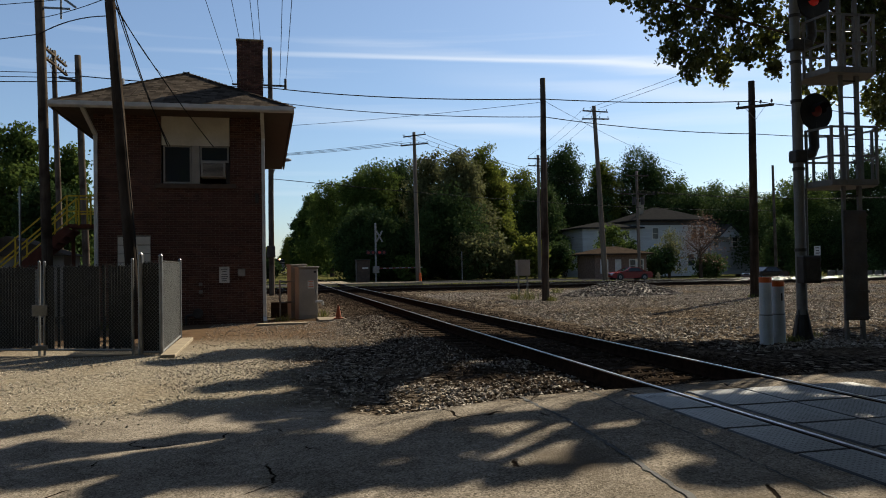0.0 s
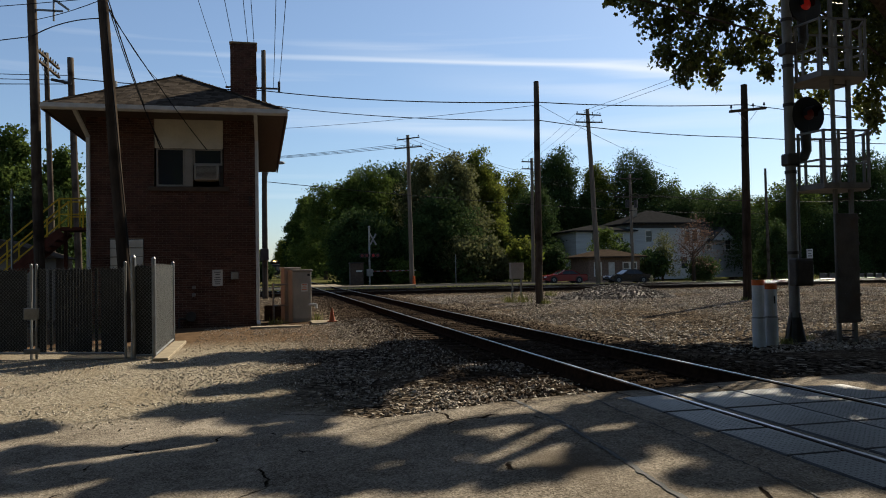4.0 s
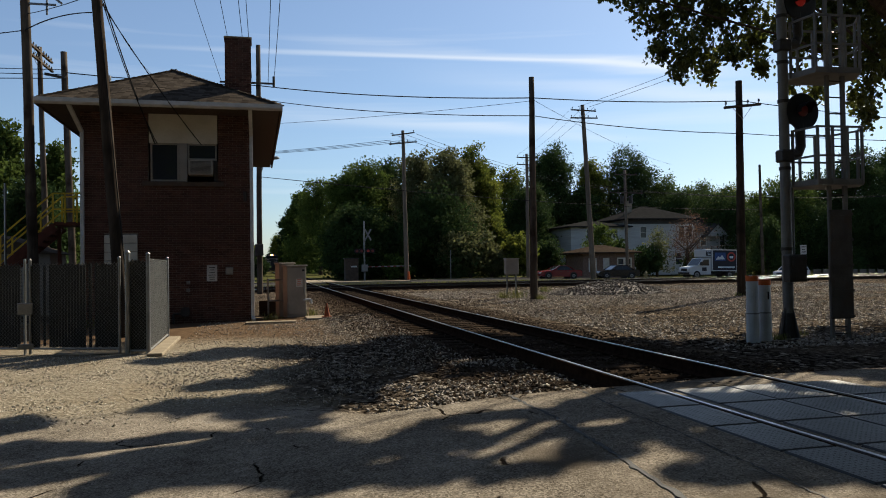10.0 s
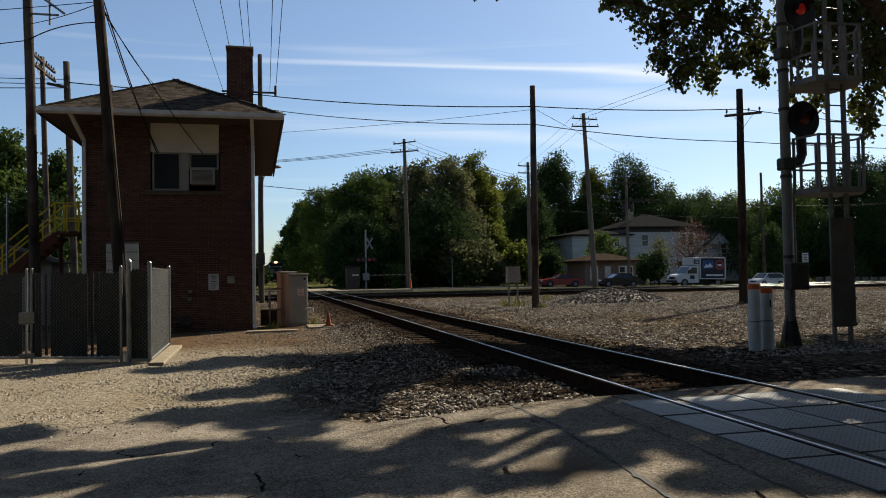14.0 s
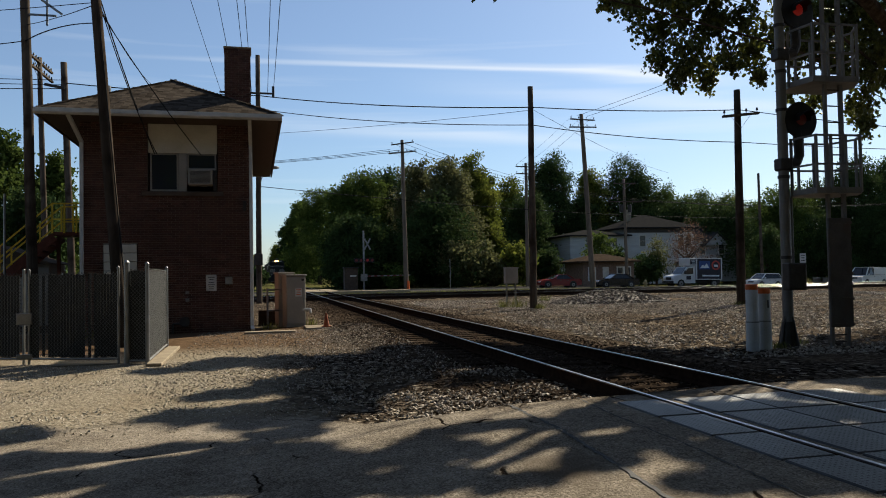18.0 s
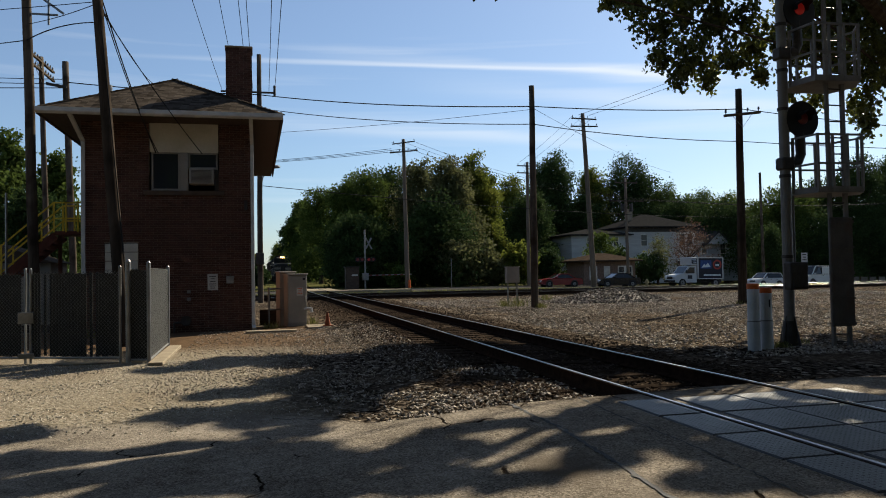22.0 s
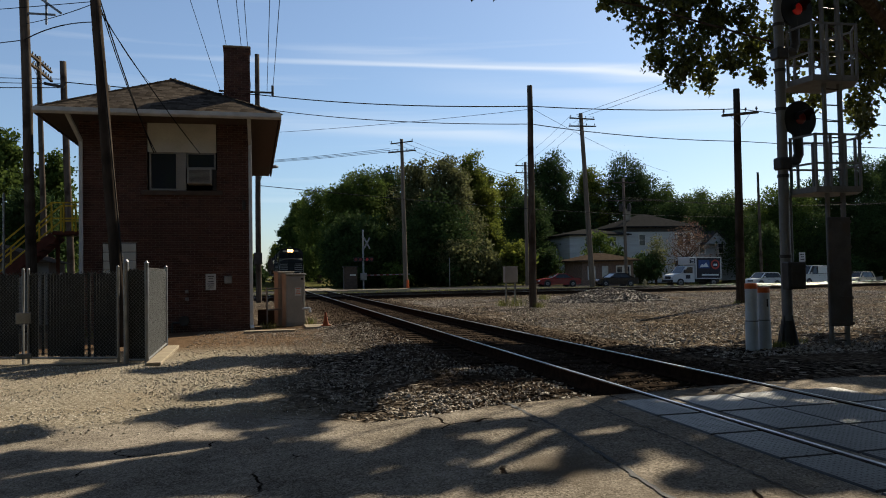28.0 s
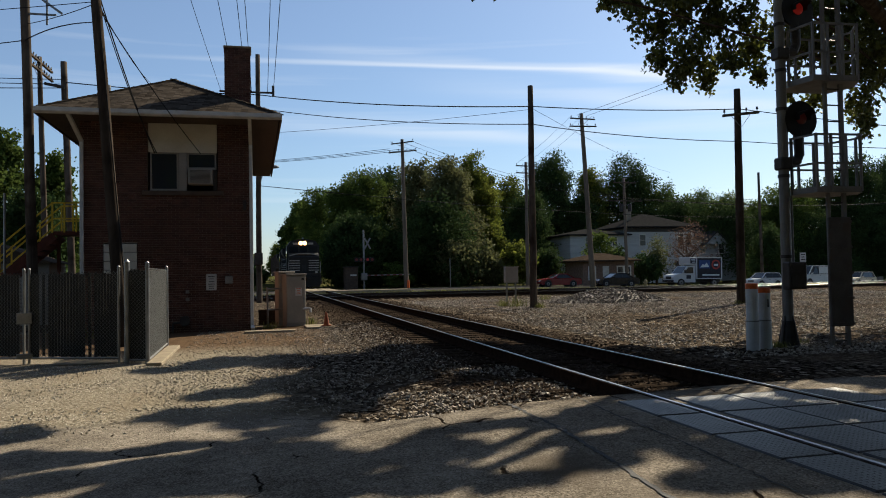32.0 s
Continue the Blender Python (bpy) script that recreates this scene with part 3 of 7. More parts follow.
# trees along the street and the railway: x, y, height, spread, foliage
ROW_RAILWAY = (
    (6.6, 95.0, 12.4, 6.6, LEAF),
    (6.0, 130.0, 15.5, 8.6, LEAF),
    (6.0, 172.0, 17.5, 8.5, LEAF),
    (6.5, 225.0, 18.0, 9.0, LEAFDARK),
    (8.0, 96.8, 14.3, 8.5, LEAF),
    (6.6, 88.0, 8.1, 7.6, LEAFDARK),
    (12.1, 100.0, 14.9, 8.1, LEAFDARK),
    (7.6, 84.6, 6.6, 6.8, LEAFDARK),
    (14.4, 91.2, 15.0, 7.5, LEAFOLIVE),
    (17.0, 86.4, 14.8, 7.1, LEAFOLIVE),
    (21.3, 91.6, 16.3, 5.5, LEAFYEL),
    (23.7, 93.0, 14.2, 4.2, LEAFYEL),
    (14.8, 82.8, 8.4, 9.3, LEAFDARK),
)
ROW_HOUSES = (
    (32.1, 107.5, 15.4, 7.4, LEAFYEL),
    (40.0, 111.7, 19.3, 10.4, LEAFDARK),
    (31.4, 99.4, 11.7, 7.7, LEAFDARK),
    (47.6, 114.0, 17.3, 7.2, LEAFYEL),
    (54.1, 114.5, 19.2, 11.9, LEAFDARK),
    (43.8, 110.8, 13.3, 7.8, LEAFDARK),
    (58.5, 111.3, 15.3, 8.1, LEAF),
    (67.6, 115.3, 15.5, 8.5, LEAF),
    (70.2, 110.6, 14.4, 8.2, LEAFYEL),
    (75.5, 111.4, 13.1, 7.4, LEAF),
    (57.1, 105.5, 12.4, 10.3, LEAFDARK),
    (62.2, 100.2, 10.7, 11.5, LEAFDARK),
)
ROW_EAST = (
    (71.0, 98.0, 14.2, 9.1, LEAF),
    (78.7, 100.3, 15.4, 9.4, LEAFDARK),
    (83.2, 97.6, 18.6, 9.6, LEAFDARK),
    (69.6, 98.6, 7.4, 7.4, LEAFYEL),
    (72.2, 93.7, 7.9, 9.5, LEAFDARK),
    (81.0, 94.0, 8.8, 9.8, LEAFDARK),
    (92.3, 100.5, 19.5, 10.6, LEAFDARK),
    (104.6, 103.1, 19.0, 12.8, LEAFDARK),
    (-22.5, 63.1, 12.7, 4.5, LEAF),
    (-19.7, 66.5, 11.8, 4.0, LEAF),
    (-19.4, 58.2, 7.8, 4.6, LEAFDARK),
    (-25.7, 63.9, 12.3, 5.8, LEAF),
    (8.5, 400.0, 17.0, 14.0, LEAFYEL),
)
ROW = ROW_RAILWAY + ROW_HOUSES + ROW_EAST
WORDS = {LEAF.name: ("broadleaf_tree", "green broadleaf tree with an uneven open crown"), LEAFDARK.name: ("dark_tree", "dense dark green tree standing in shade"),
         LEAFOLIVE.name: ("olive_tree", "tall tree with dull grey-green leaves"), LEAFYEL.name: ("yellowing_tree", "tree with yellow-green early autumn leaves")}
for i, (tx, ty, th, tw, tm) in enumerate(ROW):
    nm, lab = WORDS[tm.name]
    tree(nm, tx, ty, th, tw * 1.08, tm, lab, 100 + i, clumps=int((290 + 32 * tw) * (1.6 if th > 16.5 and ty < 120 else 0.6 if tx < 0 else 1.0)), per=46, size=0.155 if ty < 135 else 0.3, low=0.03)
bush(17.3, 78.5, 5.6, 6.0, LEAFOLIVE, "wide grey-green shrub at the foot of the trees", 18, size=0.2, clumps=260)
bush(19.9, 79.5, 4.2, 4.0, LEAFOLIVE, "grey-green shrub at the foot of the trees", 19, size=0.2, clumps=220)
bush(9.8, 79, 3.2, 3.2, LEAF, "small light green shrub beside the gate", 20, size=0.16)
bush(22.8, 80, 5.0, 5.2, LEAFYEL, "tall sunlit yellow-green shrub in a front garden", 61, size=0.2, clumps=240)
bush(27.2, 83, 4.4, 4.0, LEAF, "rounded green garden shrub beside the bungalow", 62, size=0.18)
tree("small_tree", 34.9, 84, 5.9, 5.0, LEAF, "small sunlit garden tree before the white house", 63, clumps=120, size=0.16)
tree("russet_tree", 44.9, 82, 7.0, 6.2, LEAFRED, "small thin garden tree with dull russet leaves", 64, clumps=170, size=0.1, per=15)
tree("small_tree", 40.6, 81.5, 5.6, 3.4, LEAFOLIVE, "slender young grey-green garden tree", 67, clumps=70, size=0.12)
bush(28.0, 82.0, 4.8, 3.6, LEAFDARK, "dark shrub beside the bungalow", 68, size=0.16)
bush(36.8, 84.5, 5.0, 4.2, LEAFDARK, "dark shrub between the bungalow and the white house", 69, size=0.16)
bush(47.5, 84.0, 3.6, 4.5, LEAFDARK, "dark shrub before the white house", 70, size=0.16)
for k in range(9):
    bush(5.6 + k * 2.0, 83.0 + (k * 7 % 5) * 0.7, 2.7 + (k * 3 % 4) * 0.35, 4.2, LEAFDARK, "dark undergrowth at the foot of the trees", 110 + k, size=0.17, clumps=150)
bush(9.5, 190.0, 9.0, 7.0, LEAFDARK, "dark thicket beside the far track", 71, size=0.4)
bush(39.0, 80.5, 4.6, 3.8, LEAFDARK, "dark green shrub beside the white house", 65, size=0.16)
tree("evergreen", 57.4, 84.2, 6.8, 4.9, LEAFDARK, "round dark evergreen beside the street", 66, clumps=340, size=0.14, low=0.02)

bush(-8.0, 240.0, 9.0, 8.0, LEAFYEL, "sunlit yellow-green thicket beside the far track", 72, size=0.4)

bush(-5.6, 118.0, 4.6, 4.6, LEAFDARK, "dark thicket beside the railway", 73, size=0.3)
bush(-4.8, 92.0, 2.6, 3.4, LEAFDARK, "low dark scrub beside the railway", 74, size=0.22)
bush(-7.4, 150.0, 6.5, 6.5, LEAFYEL, "yellow-green thicket beside the railway", 75, size=0.35)

# far woods that close the view, plus unseen trees behind the camera blocking skylight
rngw = np.random.default_rng(9)
far_pts = []
for k in range(260):
    if k < 130:
        fx, fy = rngw.uniform(-260, 330), rngw.uniform(150, 190)
        if -14 < fx - (fy - 150) * 0.02 < 8:
            continue
    else:
        # ring out of view behind the camera, added to hold back skylight
        ta, tr_ = rngw.uniform(math.pi * 1.0, math.pi * 2.0), rngw.uniform(13, 30)
        fx, fy = tr_ * math.cos(ta) * 1.5 - 4.0, tr_ * math.sin(ta) - 3
        if abs(fx) < 5.5:
            continue
    hh, ww = (rngw.uniform(9, 13), rngw.uniform(8, 13)) if k < 130 else (rngw.uniform(14, 20), rngw.uniform(6, 9))
    far_pts.append(crown_points([(fx, fy, hh * 0.5, ww * 0.6, ww * 0.5, hh * 0.5)], 60, k))
woods = new("far_woods", leaf_mesh("far_woods", np.concatenate(far_pts), 0.8, 9, 0.75, LEAFDARK, 90))
tagged(woods, "distant line of dark green woods, and unseen trees behind the camera blocking skylight", "woods", kind="stuff")

# the tall tree beside the track, its low boughs hanging over the signal and its crown shading the road
TRUNK = Vector((18.0, 21.0, 0.05))
shade_tree = thing("shade_tree", *TRUNK, "tall spreading maple with dense green leaves hanging over the road", "tree")
# hanging sprays of leaves: x, y, z, half width, half height
LOW_WEST = ((5.75, 20.56, 8.88, 0.48, 0.56), (5.82, 21.46, 9.46, 0.23, 0.20), (7.11, 22.11, 8.64, 0.57, 0.48), (6.66, 20.85, 7.60, 0.42, 0.26), (7.71, 21.49, 8.99, 0.85, 0.85), (7.19, 20.25, 7.60, 0.64, 0.60), (7.45, 21.14, 7.16, 0.22, 0.29), (8.61, 21.77, 7.61, 0.42, 0.42), (8.02, 20.54, 6.93, 0.14, 0.14), (8.93, 21.19, 8.62, 0.72, 0.92), (8.32, 19.98, 7.34, 0.31, 0.31), (9.55, 20.56, 8.81, 0.59, 0.74), (10.21, 21.37, 8.14, 0.48, 0.55), (9.49, 20.17, 7.10, 0.18, 0.20), (11.00, 20.67, 9.26, 0.68, 0.68), (10.05, 19.54, 7.94, 0.40, 0.48), (11.08, 20.23, 7.78, 0.42, 0.49), (12.14, 20.86, 9.05, 0.86, 1.04))
LOW_EAST = ((10.24, 19.38, 8.78, 0.47, 0.63), (10.94, 20.05, 8.06, 0.46, 0.49), (12.42, 20.49, 8.78, 0.60, 1.02), (12.54, 19.26, 7.75, 0.48, 0.81), (12.53, 20.04, 9.15, 0.67, 0.67), (12.47, 18.83, 8.74, 0.63, 0.79), (8.32, 20.67, 9.09, 0.66, 0.66), (10.76, 20.90, 8.64, 0.43, 0.85), (11.47, 19.67, 7.65, 0.48, 0.65), (13.12, 20.16, 8.71, 0.85, 1.01), (12.05, 19.07, 7.18, 0.57, 0.48), (12.71, 19.86, 6.43, 0.47, 0.49), (13.25, 20.68, 6.14, 0.27, 0.38), (12.42, 19.50, 5.59, 0.14, 0.25), (13.57, 20.10, 7.36, 0.40, 0.51), (10.04, 19.58, 6.58, 0.22, 0.16), (11.30, 20.21, 6.49, 0.17, 0.17), (14.22, 20.34, 9.01, 0.52, 1.21), (14.14, 18.98, 8.25, 0.81, 1.13), (14.90, 19.78, 6.49, 0.68, 1.01), (8.53, 19.86, 9.64, 1.27, 0.48), (7.15, 21.12, 10.00, 0.99, 0.49), (12.16, 20.81, 10.43, 1.38, 0.52), (5.17, 21.16, 9.35, 0.20, 0.09))
# where the shade of its leafy boughs falls: from x, y to x, y, half width
SHADE_BANK = ((-4.75, 9.91, -3.98, 10.37, 0.35), (-4.06, 11.07, -3.13, 11.51, 0.56), (-3.39, 11.92, -2.34, 12.28, 0.50), (-6.40, 15.29, -4.99, 15.76, 0.43), (-5.41, 16.22, -3.11, 15.99, 0.87), (-3.57, 15.56, -2.63, 14.83, 0.72), (-5.28, 11.99, -3.96, 12.71, 0.38), (-4.11, 13.02, -2.48, 13.37, 0.95), (-5.64, 10.58, -4.49, 10.79, 0.46), (-4.56, 10.31, -3.52, 10.83, 0.71), (-3.84, 12.09, -2.61, 13.15, 0.85), (-2.80, 14.85, -1.04, 15.61, 1.35), (-1.21, 16.08, -0.10, 13.02, 1.40), (-0.96, 12.19, 0.01, 11.13, 0.60), (-1.60, 11.90, -0.30, 11.20, 0.50), (0.24, 12.88, 1.13, 10.91, 0.45), (1.82, 12.25, 4.34, 10.68, 1.60), (1.70, 10.07, 1.94, 7.85, 0.38))
SHADE_LOT = ((-7.60, 10.14, -6.80, 10.04, 0.36), (-7.10, 8.60, -6.30, 8.66, 0.45), (-6.30, 8.63, -4.96, 8.97, 0.26), (-7.10, 7.67, -6.13, 7.66, 0.26), (-6.33, 7.66, -5.03, 7.80, 0.30), (-5.71, 6.98, -4.81, 7.13, 0.32), (-4.89, 6.97, -4.23, 7.06, 0.43), (-4.58, 6.47, -3.47, 6.04, 0.23), (-4.79, 8.12, -4.05, 9.38, 0.38), (-4.82, 7.55, -4.29, 7.51, 0.32), (-4.25, 6.84, -3.67, 6.84, 0.17), (-3.92, 6.86, -3.34, 7.13, 0.20), (-3.36, 7.47, -2.56, 7.47, 0.14), (-3.60, 6.74, -3.25, 6.91, 0.25))
SHADE_ROAD = ((-2.56, 7.47, -2.22, 7.04, 0.14), (-3.75, 6.39, -3.41, 6.12, 0.17), (-3.35, 5.81, -2.96, 5.74, 0.15), (-2.03, 7.37, -1.25, 7.22, 0.39), (-2.49, 6.56, -1.86, 6.31, 0.17), (-1.45, 7.73, -1.25, 7.42, 0.23), (-1.70, 6.59, -1.27, 6.13, 0.41), (-1.71, 5.88, -1.25, 5.44, 0.46), (-2.29, 5.27, -1.74, 5.17, 0.20), (-2.57, 6.22, -2.35, 5.87, 0.16), (-2.74, 5.94, -2.46, 5.80, 0.07))
SHADE_DECK = ((-1.29, 7.24, -0.91, 6.65, 0.31), (-0.75, 7.30, 0.43, 6.56, 0.43), (-1.16, 6.29, -0.14, 5.75, 0.50), (-1.32, 5.46, -0.83, 4.90, 0.54), (0.45, 7.78, 1.12, 7.03, 0.29))
# a thick bare limb: the points over which its shade runs, on the asphalt
LIMB_SHADE = ((-3.60, 5.82), (-3.15, 6.21), (-2.69, 6.56), (-2.18, 7.02), (-1.48, 7.74))


def maple_mesh(name, pts, size, material, seed, droop=0.9):
    """Broad five-pointed leaves, folded along the midrib, hanging at the given points (n x 3)."""
    rng = np.random.default_rng(seed)
    n = len(pts)
    a = rng.normal(size=(n, 3)) * 0.8
    a[:, 2] -= droop
    a /= np.linalg.norm(a, axis=1, keepdims=True)
    b = np.cross(a, rng.normal(size=(n, 3)))
    b /= np.linalg.norm(b, axis=1, keepdims=True)
    k = np.cross(a, b)
    s = (size * rng.uniform(0.6, 1.3, n))[:, None]
    rim = ((-0.9, 0.0, 0.0), (-0.75, 0.66, 0.16), (-0.1, 0.58, 0.12), (0.25, 0.86, 0.22), (0.5, 0.38, 0.09), (1.1, 0.0, 0.0))
    left = [pts + a * s * u + b * s * w + k * s * q for u, w, q in rim]
    right = [pts + a * s * u - b * s * w + k * s * q for u, w, q in rim[1:-1]]
    v = np.stack(left + right, 1).reshape(-1, 3)
    o = (np.arange(n) * 10)[:, None]
    f1 = o + np.array([0, 1, 2, 3, 4, 5])
    f2 = o + np.array([0, 5, 9, 8, 7, 6])
    return raw(name, v.tolist(), np.concatenate([f1, f2]).tolist(), material)


def bough(root, tip, r0, r1, of=None, b=None):
    """A crooked limb in four tapering lengths, a part of its own unless it goes on a mesh."""
    alone, b = b is None, b or B()
    root, tip = Vector(root), Vector(tip)
    last, lr = root, r0
    for i in range(1, 5):
        f = i / 4
        p = root.lerp(tip, f) + Vector((rs.uniform(-.25, .25), rs.uniform(-.25, .25), 1.1 * f * (1 - f) + rs.uniform(-.1, .1))) * (1 if i < 4 else 0)
        r = r0 + (r1 - r0) * f
        rod(b, last, p, lr, r, 6, caps=False)
        last, lr = p, r
    if alone:
        part("bough", b, BARK, of or shade_tree)


rs = random.Random(12)
rl = np.random.default_rng(44)
leaf_pts, low_pts = [], []
twigs = B()
for k, (xa, ya, xb, yb, r) in enumerate(SHADE_BANK + SHADE_LOT + SHADE_ROAD + SHADE_DECK):
    xm, ym = (xa + xb) / 2, (ya + yb) / 2
    high = 8.6 if ym < 9.0 or xm < -6.5 else 12.2 if xm < 0.6 else 11.0
    high += rs.uniform(-0.6, 0.6)
    r = r * 1.1 + 0.04
    L = math.hypot(xb - xa, yb - ya)
    inset = min(0.6 * r, L * 0.4)
    ux, uy = (xb - xa) / L, (yb - ya) / L
    xa, ya, xb, yb = xa + ux * inset, ya + uy * inset, xb - ux * inset, yb - uy * inset
    L -= 2 * inset
    area = 2 * r * L + math.pi * r * r
    n_l = int(area * 850)
    f = rl.random(n_l) * (L + 2 * r) - r
    side = np.sqrt(np.clip(r * r - np.clip(np.maximum(-f, f - L), 0, r) ** 2, 0, None)) * rl.uniform(-1, 1, n_l)
    side *= 1 + 0.22 * np.sin(f * 5.0 / r ** 0.5 + k) + 0.12 * np.sin(f * 13.0 + 2 * k)
    lift = rl.normal(size=n_l) * 0.22 + high
    gx0, gy0 = xa + ux * f - uy * side, ya + uy * f + ux * side
    leaf_pts.append(np.stack([gx0 + TO_SUN.x / TO_SUN.z * lift, gy0 + TO_SUN.y / TO_SUN.z * lift, 0.15 + lift], 1) - np.array(TRUNK))
    up_ = Vector(TO_SUN) * (high / TO_SUN.z)
    p, q = Vector((xa, ya, 0.15)) + up_ - TRUNK, Vector((xb, yb, 0.15)) + up_ - TRUNK
    if p.length < q.length:
        p, q = q, p
    rod(twigs, q, p, 0.035, 0.012, 6)
    if k % 3 == 0:
        bough((-0.1, 0.2, min(q.z - 1.5, 6.0 + (k % 7))), q, 0.05, 0.018)
limb = B()
pts_ = [Vector((x, y, 0.2)) + TO_SUN * (8.0 / TO_SUN.z) - TRUNK for x, y in LIMB_SHADE]
for i, (p, q) in enumerate(zip(pts_, pts_[1:])):
    rod(limb, p, q, 0.055 + 0.022 * i, 0.055 + 0.022 * (i + 1), 8)
bough((-0.1, 0.2, 7.0), pts_[-1], 0.2, 0.143, b=limb)
for x, y, z, w, h in LOW_WEST + LOW_EAST:
    n_s = int(6 + 31 * w * h)
    d = rl.normal(size=(n_s, 3))
    d *= (rl.random(n_s) ** 0.4 / np.linalg.norm(d, axis=1))[:, None]
    sprays = np.array((x, y, z)) + d * np.array((w, 0.55 * (w + h) / 2 + 0.1, h)) - np.array(TRUNK)
    q = np.repeat(sprays, 26, axis=0)
    q = q + rl.normal(size=q.shape) * np.array((0.11, 0.11, 0.15))
    low_pts.append(q)
    tip = Vector((x, y, z + h * 0.4)) - TRUNK
    rod(twigs, tip, tip + Vector((0.5, 0.25, 0.55)), 0.008, 0.022, 5)
    rod(twigs, tip, tip + Vector((-w * 0.5, 0, -h * 0.9)), 0.008, 0.003, 5)
for z, y in ((8.1, 16.6), (7.4, 16.9), (6.6, 16.4)):
    bough((-0.1, 0.2, z - 1.2), Vector((8.2 + (8.1 - z), y + 4.6, z + 1.9)) - TRUNK, 0.02, 0.008)
b = B()
rod(b, (0, 0, -0.1), (-0.2, 0.1, 6.0), 0.48, 0.36, 12)
rod(b, (-0.2, 0.1, 6.0), (0.2, 0.5, 15.0), 0.36, 0.12, 10)
part("trunk", b, BARK, shade_tree)
tagged(part("twigs", twigs, BARK, shade_tree), kind="stuff")
part("limb", limb, BARK, shade_tree)
body_lobes = [(3.0, 0.5, 14, 3.0, 3.0, 2.6), (2.5, -1.5, 11, 2.8, 2.8, 2.4), (3.0, 2.5, 13, 3.0, 3.0, 2.4), (4.0, 2.0, 16.5, 2.6, 2.6, 2.2), (-1.5, -1.0, 11.5, 1.8, 1.8, 1.6)]
body_pts = crown_points(body_lobes, 9000, 27, 0.3)
for nm, pts, size, seed in (("low_crown", np.concatenate(low_pts), 0.07, 7), ("high_crown", np.concatenate(leaf_pts), 0.082, 17), ("crown", body_pts, 0.13, 27)):
    ob = new(nm, maple_mesh(nm, pts, size, LEAFNEAR, seed + 1))
    ob.parent = shade_tree



# two added trees behind the observer, unseen; their crowns block skylight above the road
SKY_BLOCKERS = (((-10.5, -4.0), ((-11, 3, 10.5, 6, 6, 2.2), (-5, 4, 11.5, 5.5, 6, 2), (-12, -4, 11, 6, 5, 3), (-4, 8.5, 10.5, 5, 3.2, 1.5), (-10, 8, 10.5, 5, 3.2, 1.5), (-16, 4, 10, 5, 6, 3))),
            ((8.0, -4.0), ((4, 4, 11, 6, 6, 2.2), (9, 2, 11, 5, 6, 2.5), (3, -4, 11, 6, 5, 3), (2.5, 8.5, 10.5, 4, 3, 1.5))))
for k, ((tx, ty), lobs) in enumerate(SKY_BLOCKERS):
    rt = thing("roadside_tree", tx, ty, 0.03, "unseen maple added so that its crown blocks skylight over the road", "tree", group="roadside trees")
    bt = B()
    rod(bt, (0, 0, -0.1), (0.2, 0.3, 6.0), 0.5, 0.36, 12)
    rod(bt, (0.2, 0.3, 6.0), (0.4, 0.8, 12.5), 0.36, 0.1, 10)
    part("trunk", bt, BARK, rt)
    rel = [(x - tx, y - ty, z, a, c, h) for x, y, z, a, c, h in lobs]
    for x, y, z, a, c, h in rel:
        bough((0.1, 0.2, 5.0 + 0.2 * z * 0.5), (x, y, z), 0.16, 0.03, of=rt)
    ob = new("crown", maple_mesh("crown", crown_points(rel, 24000 if k == 0 else 18000, 50 + k, 0.1), 0.15, LEAFNEAR, 60 + k))
    ob.parent = rt


# ---- poles and wires ----
def lean_pole(name, x, y, z0, top, r0, r1, label, material=POLE, rings=7, seed=0):
    """A round timber pole, slightly crooked, from its base to top (x, y, z)."""
    p = thing(name, x, y, z0, label, "utility pole")
    base, tip = Vector((0, 0, -0.2)), Vector((top[0] - x, top[1] - y, top[2] - z0))
    rng = random.Random(seed)
    b = B()
    last = None
    for i in range(rings + 1):
        f = i / rings
        c = base.lerp(tip, f)
        if 0 < i < rings:
            c += Vector((rng.uniform(-.012, .012), rng.uniform(-.012, .012), 0))
        r = r0 + (r1 - r0) * f
        ring = [b.verts.new(c + Vector((math.cos(a) * r, math.sin(a) * r, 0))) for a in (k * math.tau / 12 for k in range(12))]
        if last:
            for k in range(12):
                b.faces.new((last[k], last[(k + 1) % 12], ring[(k + 1) % 12], ring[k]))
        last = ring
    b.faces.new(last)
    part("shaft", b, material, p, smooth=True)
    return p, tip


def crossarm(p, at, half, dx, dy, pins, label="timber crossarm", dz=0.0):
    """A timber arm with pin insulators, centred at `at` on the pole p and lying along (dx, dy)."""
    at, d = Vector(at), Vector((dx, dy, dz)).normalized()
    b = B()
    bar(b, at - d * half, at + d * half, 0.12, 0.10)
    arm = part("crossarm", b, POLE, p, label)
    for i in range(pins):
        q = at + d * half * (-0.92 + 1.84 * i / max(1, pins - 1))
        b = B()
        rod(b, q + Vector((0, 0, 0.04)), q + Vector((0, 0, 0.15)), 0.014, n=6)
        rod(b, q + Vector((0, 0, 0.13)), q + Vector((0, 0, 0.24)), 0.05, 0.03, n=8)
        part("insulator", b, DARKSTEEL, arm)
    b = B()
    for s in (-1, 1):
        bar(b, at + d * s * half * 0.55 - Vector((0, 0, 0.03)), at - Vector((0, 0, 0.55)), 0.025, 0.008)
    part("brace", b, GALV, arm)
    return arm


